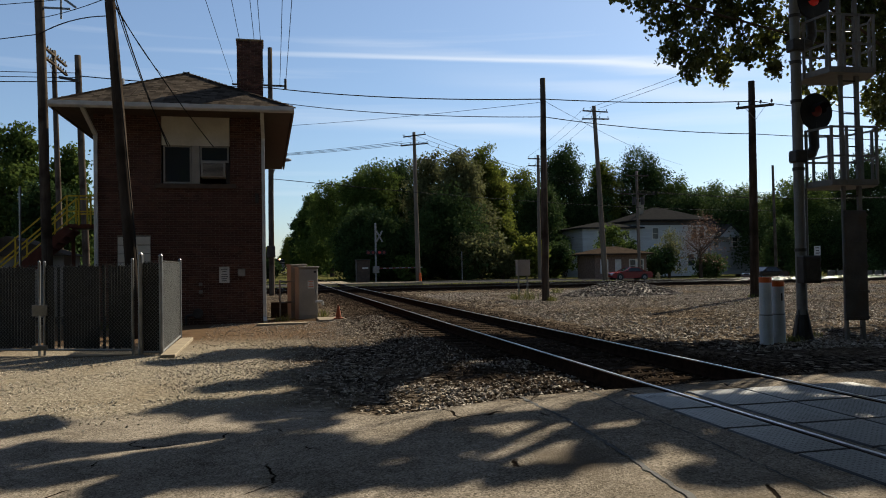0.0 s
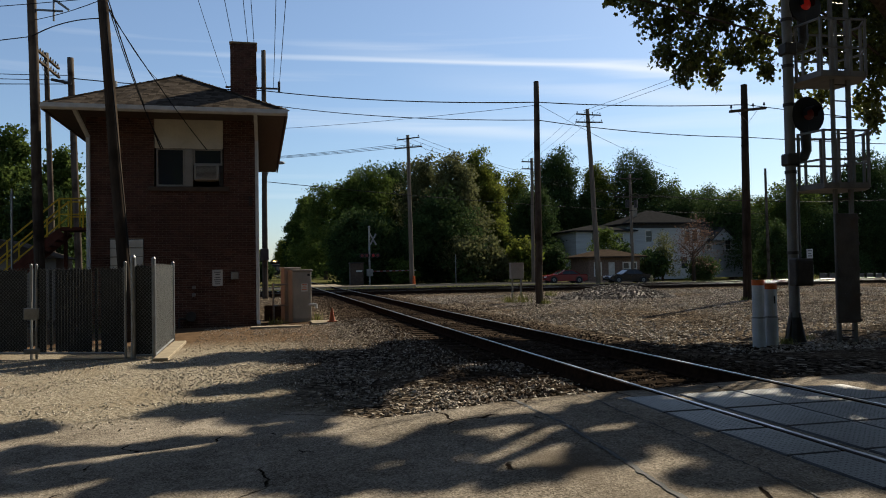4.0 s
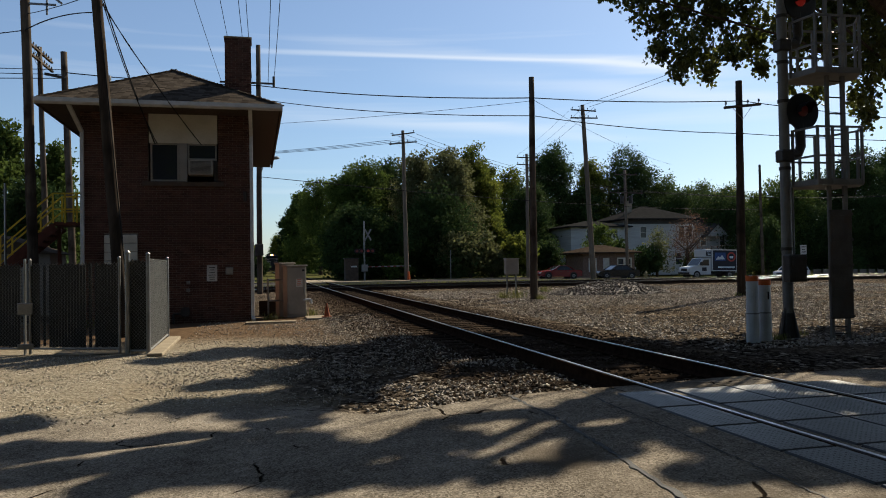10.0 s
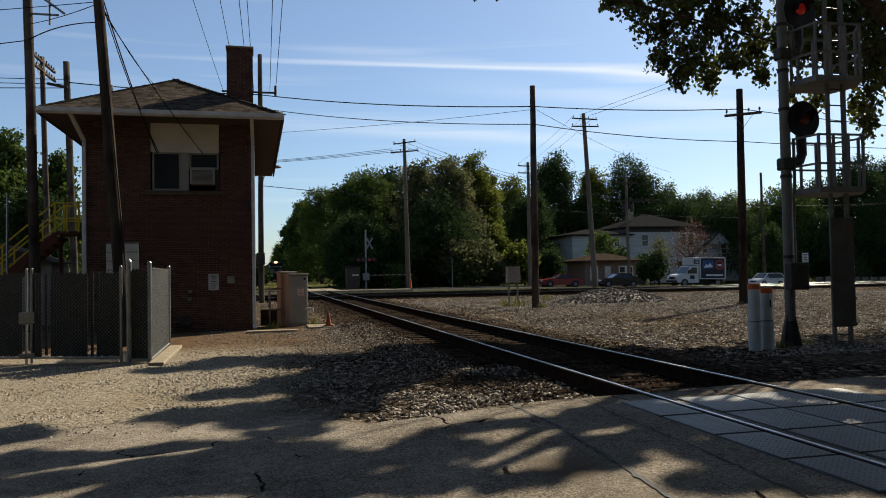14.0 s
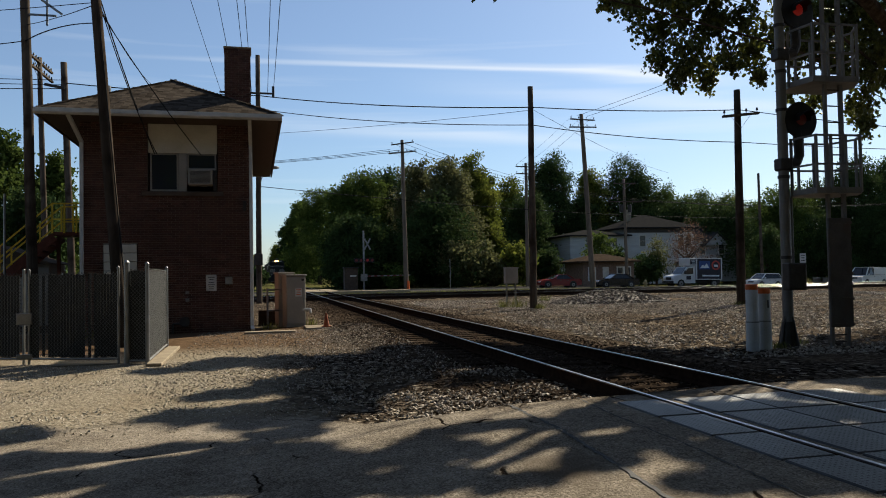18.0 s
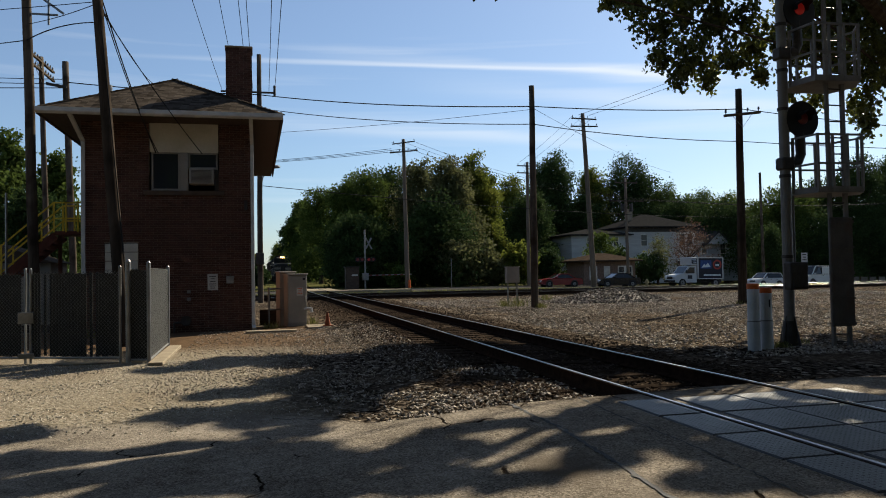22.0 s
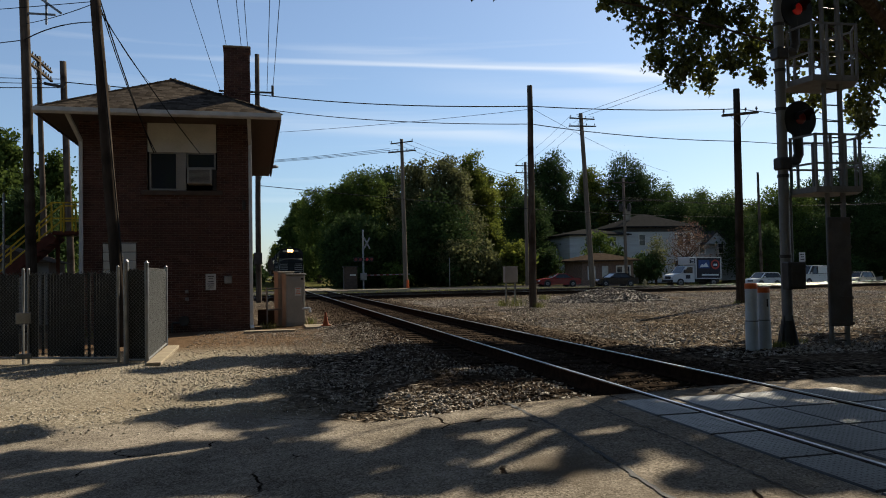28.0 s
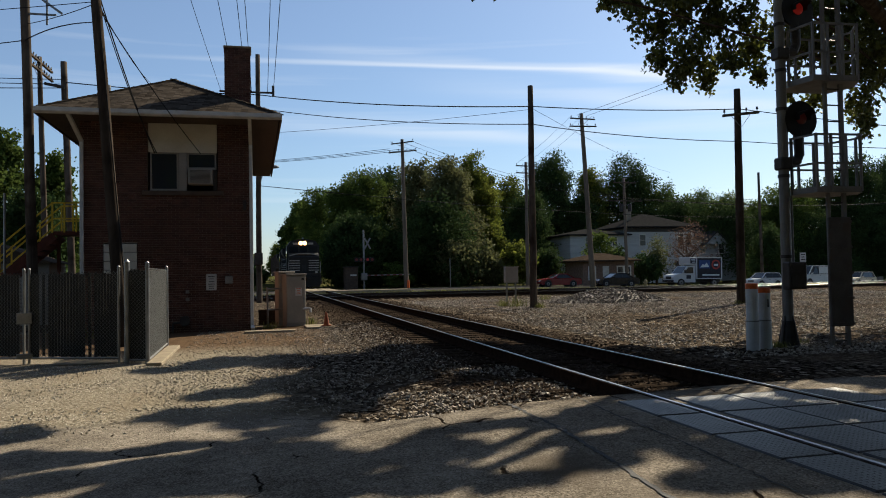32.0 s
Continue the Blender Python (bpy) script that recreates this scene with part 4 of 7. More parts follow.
def wire(a, b, sag, r=0.012, label="thin black overhead cable strung between poles", name="overhead_wire"):
    a, b = Vector(a), Vector(b)
    n = 22
    cu = []
    for i in range(n + 1):
        f = i / n
        p = a.lerp(b, f)
        p.z -= sag * 4 * f * (1 - f)
        cu.append(p)
    bm = B()
    last = None
    side = (b - a).cross(Vector((0, 0, 1)))
    side = side.normalized() if side.length > 1e-3 else Vector((1, 0, 0))
    upv = side.cross(b - a).normalized()
    for p in cu:
        ring = [bm.verts.new(p + side * math.cos(k) * r + upv * math.sin(k) * r) for k in (0.5, 2.07, 3.64, 5.21)]
        if last:
            for k in range(4):
                bm.faces.new((last[k], last[(k + 1) % 4], ring[(k + 1) % 4], ring[k]))
        last = ring
    return solid(name, bm, WIRE, label, "cable", group="overhead wires")


poleA, tipA = lean_pole("telegraph_pole", 6.43, 30.8, 0.1, (6.55, 31.0, 9.3), 0.16, 0.11, "bare brown timber pole standing in ballast", seed=1)
poleB, tipB = lean_pole("telegraph_pole", 14.85, 29.0, 0.1, (15.0, 29.1, 9.05), 0.19, 0.13, "dark timber pole with a single crossarm", POLEDARK, seed=2)
crossarm(poleB, (0.12, -0.16, 7.85), 0.85, 1, 0, 4, dz=0.12)
poleC, tipC = lean_pole("utility_pole", 9.2, 71.9, 0.1, (9.0, 71.9, 14.2), 0.24, 0.15, "tall grey utility pole beside the street", POLELIGHT, seed=3)
crossarm(poleC, (-0.2, -0.2, 12.9), 1.35, 1, 0.05, 4, dz=0.12)
crossarm(poleC, (-0.2, -0.2, 13.75), 1.1, 1, 0.05, 3, dz=0.16)
poleD, tipD = lean_pole("utility_pole", 23.65, 62.2, 0.1, (22.9, 62.2, 15.1), 0.25, 0.16, "tall grey utility pole leaning a little", POLELIGHT, seed=4)
crossarm(poleD, (-0.72, -0.2, 14.5), 1.2, 1, 0.1, 4)
crossarm(poleD, (-0.7, -0.2, 13.85), 1.2, 1, -0.1, 4)
poleE, tipE = lean_pole("utility_pole", 21.65, 73, 0.1, (21.7, 73, 12.4), 0.2, 0.14, "grey utility pole beyond the street", POLELIGHT, seed=5)
crossarm(poleE, (0, -0.2, 11.9), 1.1, 1, 0.1, 4)
crossarm(poleE, (0, -0.2, 11.2), 1.1, 1, 0.1, 4)
poleF, tipF = lean_pole("utility_pole", 33.1, 74.3, 0.1, (33.0, 74.3, 11.1), 0.18, 0.13, "grey utility pole with transformers beside the bungalow", POLELIGHT, seed=6)
crossarm(poleF, (-0.1, -0.2, 8.6), 2.0, 1, 0.05, 5)
crossarm(poleF, (-0.1, -0.2, 10.5), 1.3, 1, 0.05, 4)
for dx in (-0.5, 0.45):
    part("transformer", rod(B(), (dx, -0.1, 7.5), (dx, -0.1, 8.3), 0.2, n=12), DARKSTEEL, poleF, "dark can transformer", smooth=False)
poleG, tipG = lean_pole("utility_pole", 48.1, 72.7, 0.1, (48.0, 72.7, 11.7), 0.17, 0.12, "thin utility pole beyond the street", seed=7)
poleH, tipH = lean_pole("utility_pole", -4.4, 44.3, 0.1, (-4.36, 44.3, 13.8), 0.16, 0.12, "slender dark pole with a street lamp behind the tower", seed=8)
b = B()
bar(b, (-2.0, 0, 11.6), (0.9, 0, 11.6), 0.09, 0.09)
arm = part("crossarm", b, POLE, poleH)
part("insulator", rod(B(), (0.86, 0, 11.4), (0.86, 0, 12.0), 0.07, 0.07, 8), DARKSTEEL, arm)
b = B()
rod(b, (0.05, 0, 6.4), (0.25, 0, 7.1), 0.03, n=6)
rod(b, (0.25, 0, 7.1), (0.65, 0, 7.5), 0.03, n=6)
part("lamp_arm", b, GALV, poleH)
b = B()
bmesh.ops.create_uvsphere(b, u_segments=10, v_segments=6, radius=0.2, matrix=Matrix.Translation((0.85, 0, 7.5)) @ Matrix.Diagonal((1.5, 0.7, 0.5, 1)))
part("lamp_head", b, GALV, poleH, "grey cobra-head street lamp")
part("junction_box", box(B(), -0.25, 0.2, -0.4, -0.12, 2.1, 2.75, 0.03), DARKSTEEL, poleH)
poleI, tipI = lean_pole("utility_pole", -10.78, 25.26, 0.0, (-11.06, 25.3, 11.4), 0.155, 0.125, "thick brown timber pole behind the fenced yard", seed=9)
b = B()
bar(b, (-0.2, 0, 9.3), (0.6, 0, 9.3), 0.05, 0.05)
bar(b, (0.35, 0, 9.0), (0.35, 0, 9.75), 0.05, 0.05)
bar(b, (0.2, 0, 9.75), (0.75, 0, 9.35), 0.06, 0.06)
part("bracket", b, GALV, poleI)
poleJ, tipJ = lean_pole("telegraph_pole", -15.15, 44.9, 0.0, (-15.5, 44.95, 13.3), 0.17, 0.12, "old telegraph pole with stacked crossarms", seed=10)
crossarm(poleJ, (-0.3, 0, 13.0), 2.1, 0.04, 1.0, 10)
crossarm(poleJ, (-0.28, 0, 12.5), 2.1, 0.04, 1.0, 10)
poleK, tipK = lean_pole("utility_pole", -13.8, 44.5, 0.0, (-14.25, 44.6, 13.0), 0.19, 0.16, "cut-off timber pole behind the tower", seed=11)
part("cable_bracket", bar(B(), (-0.35, -0.1, 11.6), (-1.3, -0.2, 11.75), 0.16, 0.12), DARKSTEEL, poleK)
poleL, tipL = lean_pole("leaning_pole", -7.64, 20.4, 0.0, (-8.44, 21.2, 9.4), 0.16, 0.115, "dark leaning timber pole with cables before the tower", POLEDARK, seed=12)
part("cable_conduit", rod(B(), (0.14, -0.12, 0.3), (-0.58, 0.52, 7.6), 0.014, n=8), WIRE, poleL, "black conduit")

wire((-11.0, 25.3, 9.0), (-8.4, 21.1, 8.3), 0.05)
wire((-30, 30, 9.3), (-8.45, 21.1, 8.35), 0.3)
wire((-11.0, 25.2, 8.5), (-8.45, 21.1, 7.85), -0.12, 0.018)
wire((-30, 34, 9.0), (-11.0, 25.2, 8.5), 0.3, 0.018)
wire((-8.38, 21.1, 8.9), (-7.42, 24.46, 5.2), 0.18, 0.016)
wire((-8.38, 21.1, 8.75), (-7.36, 24.46, 5.2), 0.30, 0.012)
wire((-8.35, 21.1, 8.3), (-6.15, 24.46, 5.2), 0.12, 0.013)
wire((-8.6, 21.2, 8.9), (-9.9, 44.5, 12.0), 0.3, 0.012)
for za in (11.9, 12.15):
    wire((-45, 40, za), (-14.2, 44.5, za - 0.1), 0.5, 0.025)
wire((-45, 41, 11.0), (-14.2, 44.5, 11.6), 0.4, 0.03)
# heavy cable, open wire and service drops from pole to pole
wire((-14.2, 44.5, 11.9), (-4.4, 44.2, 11.55), 0.1, 0.035)
wire((-4.4, 44.2, 11.55), (6.55, 30.9, 8.42), 0.22, 0.03)
wire((6.55, 30.9, 8.42), (15.0, 29.0, 8.2), 0.1, 0.026)
wire((15.0, 29.0, 8.2), (34, 25, 6.6), 0.3, 0.022)
wire((-14.2, 44.5, 10.9), (-4.4, 44.2, 10.8), 0.1, 0.02)
wire((-4.4, 44.2, 10.8), (6.55, 30.9, 7.68), 0.25, 0.022)
wire((6.55, 30.9, 7.68), (15.0, 29.0, 6.84), 0.15, 0.022)
wire((15.0, 29.0, 6.84), (40, 24, 6.6), 0.4, 0.02)
wire((-4.4, 44.2, 9.4), (6.55, 30.9, 8.3), 0.1, 0.012)
wire((6.55, 30.9, 8.35), (30, 60, 9.8), 0.3, 0.009)
wire((-4.4, 44.3, 6.55), (48, 72.7, 6.9), 0.5, 0.022)
for dx in (-1.2, 0.0, 1.2):
    wire((9.0 + dx, 71.7, 13.25), (-40, 80, 11.8), 1.0, 0.02)
    wire((9.0 + dx, 71.7, 13.9), (33 + dx, 74.1, 9.0), 0.8, 0.018)
    wire((22.9 + dx * 0.8, 62.0, 14.9), (21.7 + dx * 0.8, 72.8, 12.3), 0.2, 0.009)
    wire((33 + dx, 74.1, 9.0), (80 + dx, 76, 9.6), 0.9, 0.018)
wire((22.4, 62.0, 14.9), (35, 5, 19), 0.8, 0.018)
wire((23.4, 62.0, 14.9), (36.2, 5, 19), 0.8, 0.018)
# the line along the track, passing over the tower and the road
for xf, xn in ((-6.3, -7.4), (-5.5, -6.3), (-4.95, -5.5), (-4.7, -5.2), (-3.85, -4.3), (-3.55, -3.9)):
    wire((xf, 44.2, 11.65), (xn, 4, 11.5), 0.35, 0.014)


# ---- the brick tower ----
TX0, TX1, TY0, TY1, TZ = -9.42, -4.70, 24.5, 35.6, 6.15
tower = thing("signal_tower", 0, 0, 0, "two-storey dark red brick signal tower with a hipped shingle roof", "tower")
FRONT_HOLES = [(-7.62, -5.68, 4.12, 6.30), (-8.82, -7.9, 0.35, 2.62)]


b = pierced(B(), TX0 + 0.012, TX1 - 0.012, -0.1, TZ, FRONT_HOLES, TY0 + 0.012, TY0 + 0.3)
front_wall = part("wall", b, MORTAR, tower, "mortar face behind the front bricks")
for nm, args in (("wall", (TX1 - 0.3, TX1, TY0 + 0.304, TY1, -0.1, TZ)), ("wall", (TX0, TX0 + 0.3, TY0 + 0.304, TY1, -0.1, TZ)), ("wall", (TX0 + 0.3, TX1 - 0.3, TY1 - 0.3, TY1, -0.1, TZ))):
    part(nm, box(B(), *args), BRICKS, tower)
part("upper_floor", box(B(), TX0 + 0.31, TX1 - 0.31, TY0 + 0.31, TY1 - 0.31, 3.0, 3.2), SOFFIT, tower)

# roof: eaves, hip planes, shingles
EX0, EX1, EY0, EY1, EZ = -10.32, -3.88, 23.5, 36.5, 6.22
RISE, HALF = 1.66, (-3.88 + 10.32) / 2
XM = (EX0 + EX1) / 2
b = B()
v = [b.verts.new(p) for p in ((EX0, EY0, EZ), (EX1, EY0, EZ), (EX1, EY1, EZ), (EX0, EY1, EZ), (XM, EY0 + HALF, EZ + RISE), (XM, EY1 - HALF, EZ + RISE))]
for f in ((0, 1, 4), (1, 2, 5, 4), (2, 3, 5), (3, 0, 4, 5), (3, 2, 1, 0)):
    b.faces.new([v[i] for i in f])
roof = part("roof", b, SHINGLES, tower)
part("soffit", box(B(), EX0 + 0.06, EX1 - 0.06, EY0 + 0.06, EY1 - 0.06, EZ - 0.14, EZ - 0.012), SOFFIT, tower, "brown boarded soffit")
b = B()
prism(b, [(EY0 - 0.10, EZ + 0.02), (EY0 - 0.10, EZ - 0.09), (EY0 - 0.05, EZ - 0.14), (EY0 + 0.05, EZ - 0.14), (EY0 + 0.05, EZ - 0.004), (EY0 - 0.07, EZ - 0.004), (EY0 - 0.07, EZ + 0.02)], "x", EX0 - 0.02, EX1 + 0.02)
part("gutter", b, GUTTER, tower, "cream painted metal gutter")
for x0, x1 in ((EX0 - 0.03, EX0 + 0.03), (EX1 - 0.03, EX1 + 0.03)):
    part("fascia", box(B(), x0, x1, EY0 + 0.06, EY1, EZ - 0.15, EZ + 0.01), SOFFIT, tower)
# shingle courses on the front hip and the two long slopes
rnd = random.Random(3)
sh = []
slope = math.hypot(HALF, RISE)
rows = int(slope / 0.12)
up = Vector((0, HALF, RISE)).normalized()
nrm = Vector((0, -RISE, HALF)).normalized()
shingle_mesh = None
for r in range(rows):
    f = r * 0.12 / slope
    lo_x, hi_x = EX0 + f * HALF, EX1 - f * HALF
    x = lo_x + (0.095 if r % 2 else 0.0)
    while x < hi_x - 0.05:
        sh.append((x, r))
        x += 0.19
kept = [s for s in sh if s[1] % 2 == 0][:150] + [s for s in sh if s[1] % 2 == 1][:150]
keptset = set(kept)
shm = mesh_of("shingle", prism(B(), [(-0.092, 0.035), (-0.05, 0.0), (0.05, 0.0), (0.092, 0.035), (0.092, 0.16), (-0.092, 0.16)], "z", 0.0, 0.016), SHINGLE)
rot_m = Matrix((Vector((1, 0, 0)), up, nrm)).transposed().to_4x4()
joined = B()
for x, r in sh:
    base = Vector((min(max(x + 0.092, EX0 + (r * 0.12 / slope) * HALF + 0.1), EX1 - (r * 0.12 / slope) * HALF - 0.1), EY0, EZ)) + up * (r * 0.12) + nrm * (0.006 + rnd.uniform(0, 0.006))
    m = Matrix.Translation(base) @ rot_m @ pose(0, 0, 0, 2.5, 0, rnd.uniform(-0.8, 0.8))
    if (x, r) in keptset:
        ob = new("shingle", shm)
        ob.parent = roof
        ob.matrix_basis = m
    else:
        q = joined.verts
        c = [m @ Vector(p) for p in ((-.092, .035, 0.016), (-.05, 0, 0.016), (.05, 0, 0.016), (.092, .035, 0.016), (.092, .16, 0.016), (-.092, .16, 0.016), (-.05, 0, 0), (.05, 0, 0))]
        vs = [q.new(p) for p in c]
        joined.faces.new(vs[:6])
        joined.faces.new((vs[6], vs[7], vs[2], vs[1]))
tagged(part("shingles", joined, SHINGLES, roof), kind="stuff")
b = B()
for (p, q) in (((EX0, EY0, EZ), (XM, EY0 + HALF, EZ + RISE)), ((EX1, EY0, EZ), (XM, EY0 + HALF, EZ + RISE)), ((XM, EY0 + HALF, EZ + RISE), (XM, EY1 - HALF, EZ + RISE))):
    p, q = Vector(p), Vector(q)
    k = int((q - p).length / 0.2)
    for i in range(k):
        a, c = p.lerp(q, i / k), p.lerp(q, (i + 1.12) / k)
        bar(b, a + Vector((0, 0, 0.02 + 0.012 * (i % 2))), c + Vector((0, 0, 0.03)), 0.22, 0.035)
part("hip_cap", b, SHINGLES, roof)
part("roof_vent", rod(B(), (-8.95, 25.9, 6.6), (-8.95, 25.9, 7.45), 0.13, n=12), GALV, tower)

# chimney of brick
CX0, CX1, CY0, CY1, CTOP = -5.47, -4.73, 25.0, 25.8, 8.54
chim = part("chimney", box(B(), CX0, CX1, CY0, CY1, 6.3, CTOP), MORTAR, tower, "dark brick chimney")
chb = B()
for r in range(int((CTOP - 6.3) / 0.0677)):
    z = 6.3 + r * 0.0677
    for x in np.arange(CX0 - 0.02 - (0.1 if r % 2 else 0), CX1 + 0.01, 0.21):
        a, c = max(x, CX0 - 0.015), min(x + 0.2, CX1 + 0.015)
        if c - a > 0.03:
            box(chb, a, c, CY0 - 0.015, CY0 + 0.02, z, z + 0.058)
part("chimney_bricks", chb, BRICKS, chim)
part("chimney_cap", box(B(), CX0 - 0.04, CX1 + 0.04, CY0 - 0.04, CY1 + 0.04, CTOP, CTOP + 0.05, 0.015), CONCRETE, chim)

# front windows, boarded panel, air conditioner
part("boarded_panel", box(B(), -7.6, -5.7, TY0 + 0.02, TY0 + 0.07, 5.24, 6.2), CREAM, tower, "cream boarded panel over the windows")
part("window_sill", box(B(), -7.78, -5.52, TY0 - 0.07, TY0 + 0.1, 3.98, 4.12, 0.012), SOFFIT, tower, "stone window sill")
part("mullion", box(B(), -6.77, -6.55, TY0 + 0.03, TY0 + 0.2, 4.12, 5.24), CABINET, tower)


def sash(x0, x1, z0, z1):
    w = B()
    for a in ((x0, x0 + 0.05, z0, z1), (x1 - 0.05, x1, z0, z1), (x0 + 0.05, x1 - 0.05, z0, z0 + 0.06), (x0 + 0.05, x1 - 0.05, z1 - 0.04, z1)):
        box(w, a[0], a[1], TY0 + 0.06, TY0 + 0.11, a[2], a[3])
    s = part("window", w, CABINET, tower, "greyed white sash window")
    part("pane", box(B(), x0 + 0.05, x1 - 0.05, TY0 + 0.078, TY0 + 0.086, z0 + 0.06, z1 - 0.04), GLASS, s)
    return s


sash(-7.56, -6.78, 4.125, 5.235)
sash(-6.54, -5.72, 4.76, 5.235)
ac = part("air_conditioner", box(B(), -6.5, -5.82, TY0 - 0.28, TY0 + 0.25, 4.29, 4.745, 0.02), CABINET, tower, "beige window air conditioner")
b = B()
for i in range(11):
    box(b, -6.44, -5.88, TY0 - 0.288, TY0 - 0.279, 4.34 + i * 0.033, 4.355 + i * 0.033)
part("grille", b, DARKSTEEL, ac)
part("side_filler", box(B(), -5.815, -5.7, TY0 + 0.06, TY0 + 0.1, 4.125, 4.755), DARKSTEEL, tower)
boards = part("boarded_doorway", box(B(), -8.8, -7.92, TY0 + 0.0, TY0 + 0.1, 0.35, 2.6), CABINET, tower, "doorway closed with pale boards")
for k in range(9):
    part("board", box(B(), -8.8, -7.92, TY0 - 0.03, TY0 - 0.002, 0.36 + k * 0.25, 0.59 + k * 0.25, 0.008), CREAM, boards)
dn = []
for x0, off in ((-9.36, 0), (-4.74, 0)):
    b = B()
    box(b, x0 - 0.05, x0 + 0.05, TY0 - 0.1, TY0 - 0.012, 0.12, 5.55, 0.01)
    bar(b, (x0, TY0 - 0.06, 5.5), (x0 - (0.16 if x0 < -7 else 0.02), EY0 + 0.05, 6.1), 0.1, 0.08)
    bar(b, (x0, TY0 - 0.06, 0.16), (x0 + 0.02, TY0 - 0.24, 0.06), 0.1, 0.08)
    part("downspout", b, GUTTER, tower, "white metal downspout")
sign = part("notice", box(B(), -6.03, -5.74, TY0 - 0.016, TY0 - 0.004, 1.22, 1.69), WHITE, tower, "white metal notice with rows of lettering")
b = B()
for i, (w, zz) in enumerate(((0.18, 1.62), (0.12, 1.55), (0.16, 1.47), (0.20, 1.40), (0.16, 1.34), (0.14, 1.28))):
    box(b, -5.885 - w / 2, -5.885 + w / 2, TY0 - 0.02, TY0 - 0.0165, zz - 0.012, zz + 0.012)
part("lettering", b, DARKSTEEL, sign)
part("junction_box", box(B(), -5.5, -5.29, TY0 - 0.09, TY0 - 0.004, 1.40, 1.62, 0.01), GALV, tower, "small grey box")
part("junction_box", box(B(), -4.98, -4.88, TY0 - 0.06, TY0 - 0.004, 3.55, 3.85, 0.01), DARKSTEEL, tower)
for zz in (1.14, 0.92):
    part("outlet_box", box(B(), -6.6, -6.5, TY0 - 0.06, TY0 - 0.004, zz, zz + 0.1, 0.01), GALV, tower)
b = B()
rod(b, (-6.62, TY0 - 0.18, 0.36), (-6.62, TY0 - 0.05, 0.36), 0.14, n=14)
box(b, -6.72, -6.52, TY0 - 0.16, TY0 - 0.02, 0.2, 0.46, 0.03)
rod(b, (-6.72, TY0 - 0.1, 0.3), (-6.95, TY0 - 0.1, 0.3), 0.03, n=8)
rod(b, (-6.95, TY0 - 0.1, 0.3), (-6.95, TY0 - 0.1, -0.05), 0.03, n=8)
part("gas_meter", b, DARKSTEEL, tower, "grey gas meter with pipes")

# bricks of the front wall, each with its own edges
bl, bh, course = 0.203, 0.058, 0.0677
bks = []
for r in range(int(TZ / course)):
    z = r * course + 0.01
    x = TX0 - (0.105 if r % 2 else 0.0)
    while x < TX1 - 0.02:
        a, c = max(x, TX0), min(x + bl, TX1)
        for h in FRONT_HOLES:
            if z + bh > h[2] and z < h[3]:
                if a < h[0] < c:
                    c = h[0]
                elif a < h[1] < c:
                    a = h[1]
                elif h[0] <= a and c <= h[1]:
                    a = c
        if c - a > 0.04:
            bks.append((a, c, z))
        x += bl + 0.010
full = mesh_of("brick", box(B(), -bl / 2, bl / 2, 0, 0.02, 0, bh), BRICK)
rest = []
count = 0
rb = random.Random(8)
for a, c, z in bks:
    jut = rb.uniform(-0.003, 0.003)
    if c - a > bl - 0.002 and count < 300 and z > 2.2 and z < 4.0 and a > -8.0:
        share("brick", full, front_wall, pose((a + c) / 2, TY0 - 0.004 + jut, z, 0, 0, 0))
        count += 1
    else:
        rest.append((a, c, z, jut))
vs, fs = [], []
for a, c, z, j in rest:
    y0, y1 = TY0 - 0.004 + j, TY0 + 0.016 + j
    k = len(vs)
    vs += [(a, y0, z), (c, y0, z), (c, y0, z + bh), (a, y0, z + bh), (a, y1, z), (c, y1, z), (c, y1, z + bh), (a, y1, z + bh)]
    fs += [(k, k + 1, k + 2, k + 3), (k + 4, k + 5, k + 1, k), (k + 3, k + 2, k + 6, k + 7), (k + 4, k, k + 3, k + 7), (k + 1, k + 5, k + 6, k + 2)]
ob = new("bricks", raw("bricks", vs, fs, BRICKS))
ob.parent = front_wall
tagged(ob, "run of dark red bricks", kind="stuff")


# ---- signal mast with service cages ----
mast = thing("signal_mast", 5.28, 13.9, 0.08, "silver railway signal mast with two round signals and caged platforms", "railway signal")
b = B()
rod(b, (0, 0, 0), (0, 0, 8.6), 0.10, 0.092, 18)
part("mast_tube", b, SILVER, mast, smooth=False)
b = B()
box(b, -0.25, 0.25, -0.25, 0.25, -0.12, 0.03, 0.02)
for k in range(4):
    a = k * math.pi / 2 + 0.3
    c, s = math.cos(a), math.sin(a)
    p = [b.verts.new((c * r + s * w, s * r - c * w, z)) for w in (-0.012, 0.012) for r, z in ((0.085, 0.03), (0.235, 0.03), (0.105, 0.6), (0.085, 0.6))]
    b.faces.new(p[:4]), b.faces.new(p[4:][::-1])
    for i in range(4):
        b.faces.new((p[i], p[4 + i], p[4 + (i + 1) % 4], p[(i + 1) % 4]))
rod(b, (0, 0, 0.02), (0, 0, 0.5), 0.165, 0.118, 14)
part("mast_base", b, DARKSTEEL, mast, "dark cast base with gussets")
b = B()
box(b, -0.19, 0.20, -0.32, -0.11, 1.10, 1.62, 0.02)
box(b, -0.15, 0.16, -0.335, -0.32, 1.14, 1.58, 0.004)
part("control_box", b, DARKSTEEL, mast, "dark steel control box")
part("conduit", rod(B(), (0.17, 0.02, 1.6), (0.17, 0.02, 3.0), 0.022, n=8), SILVER, mast)
for zz in (1.7, 3.25, 4.55, 5.3, 6.2):
    part("band_clamp", rod(B(), (0, 0, zz), (0, 0, zz + 0.06), 0.112, n=18), DARKSTEEL, mast)


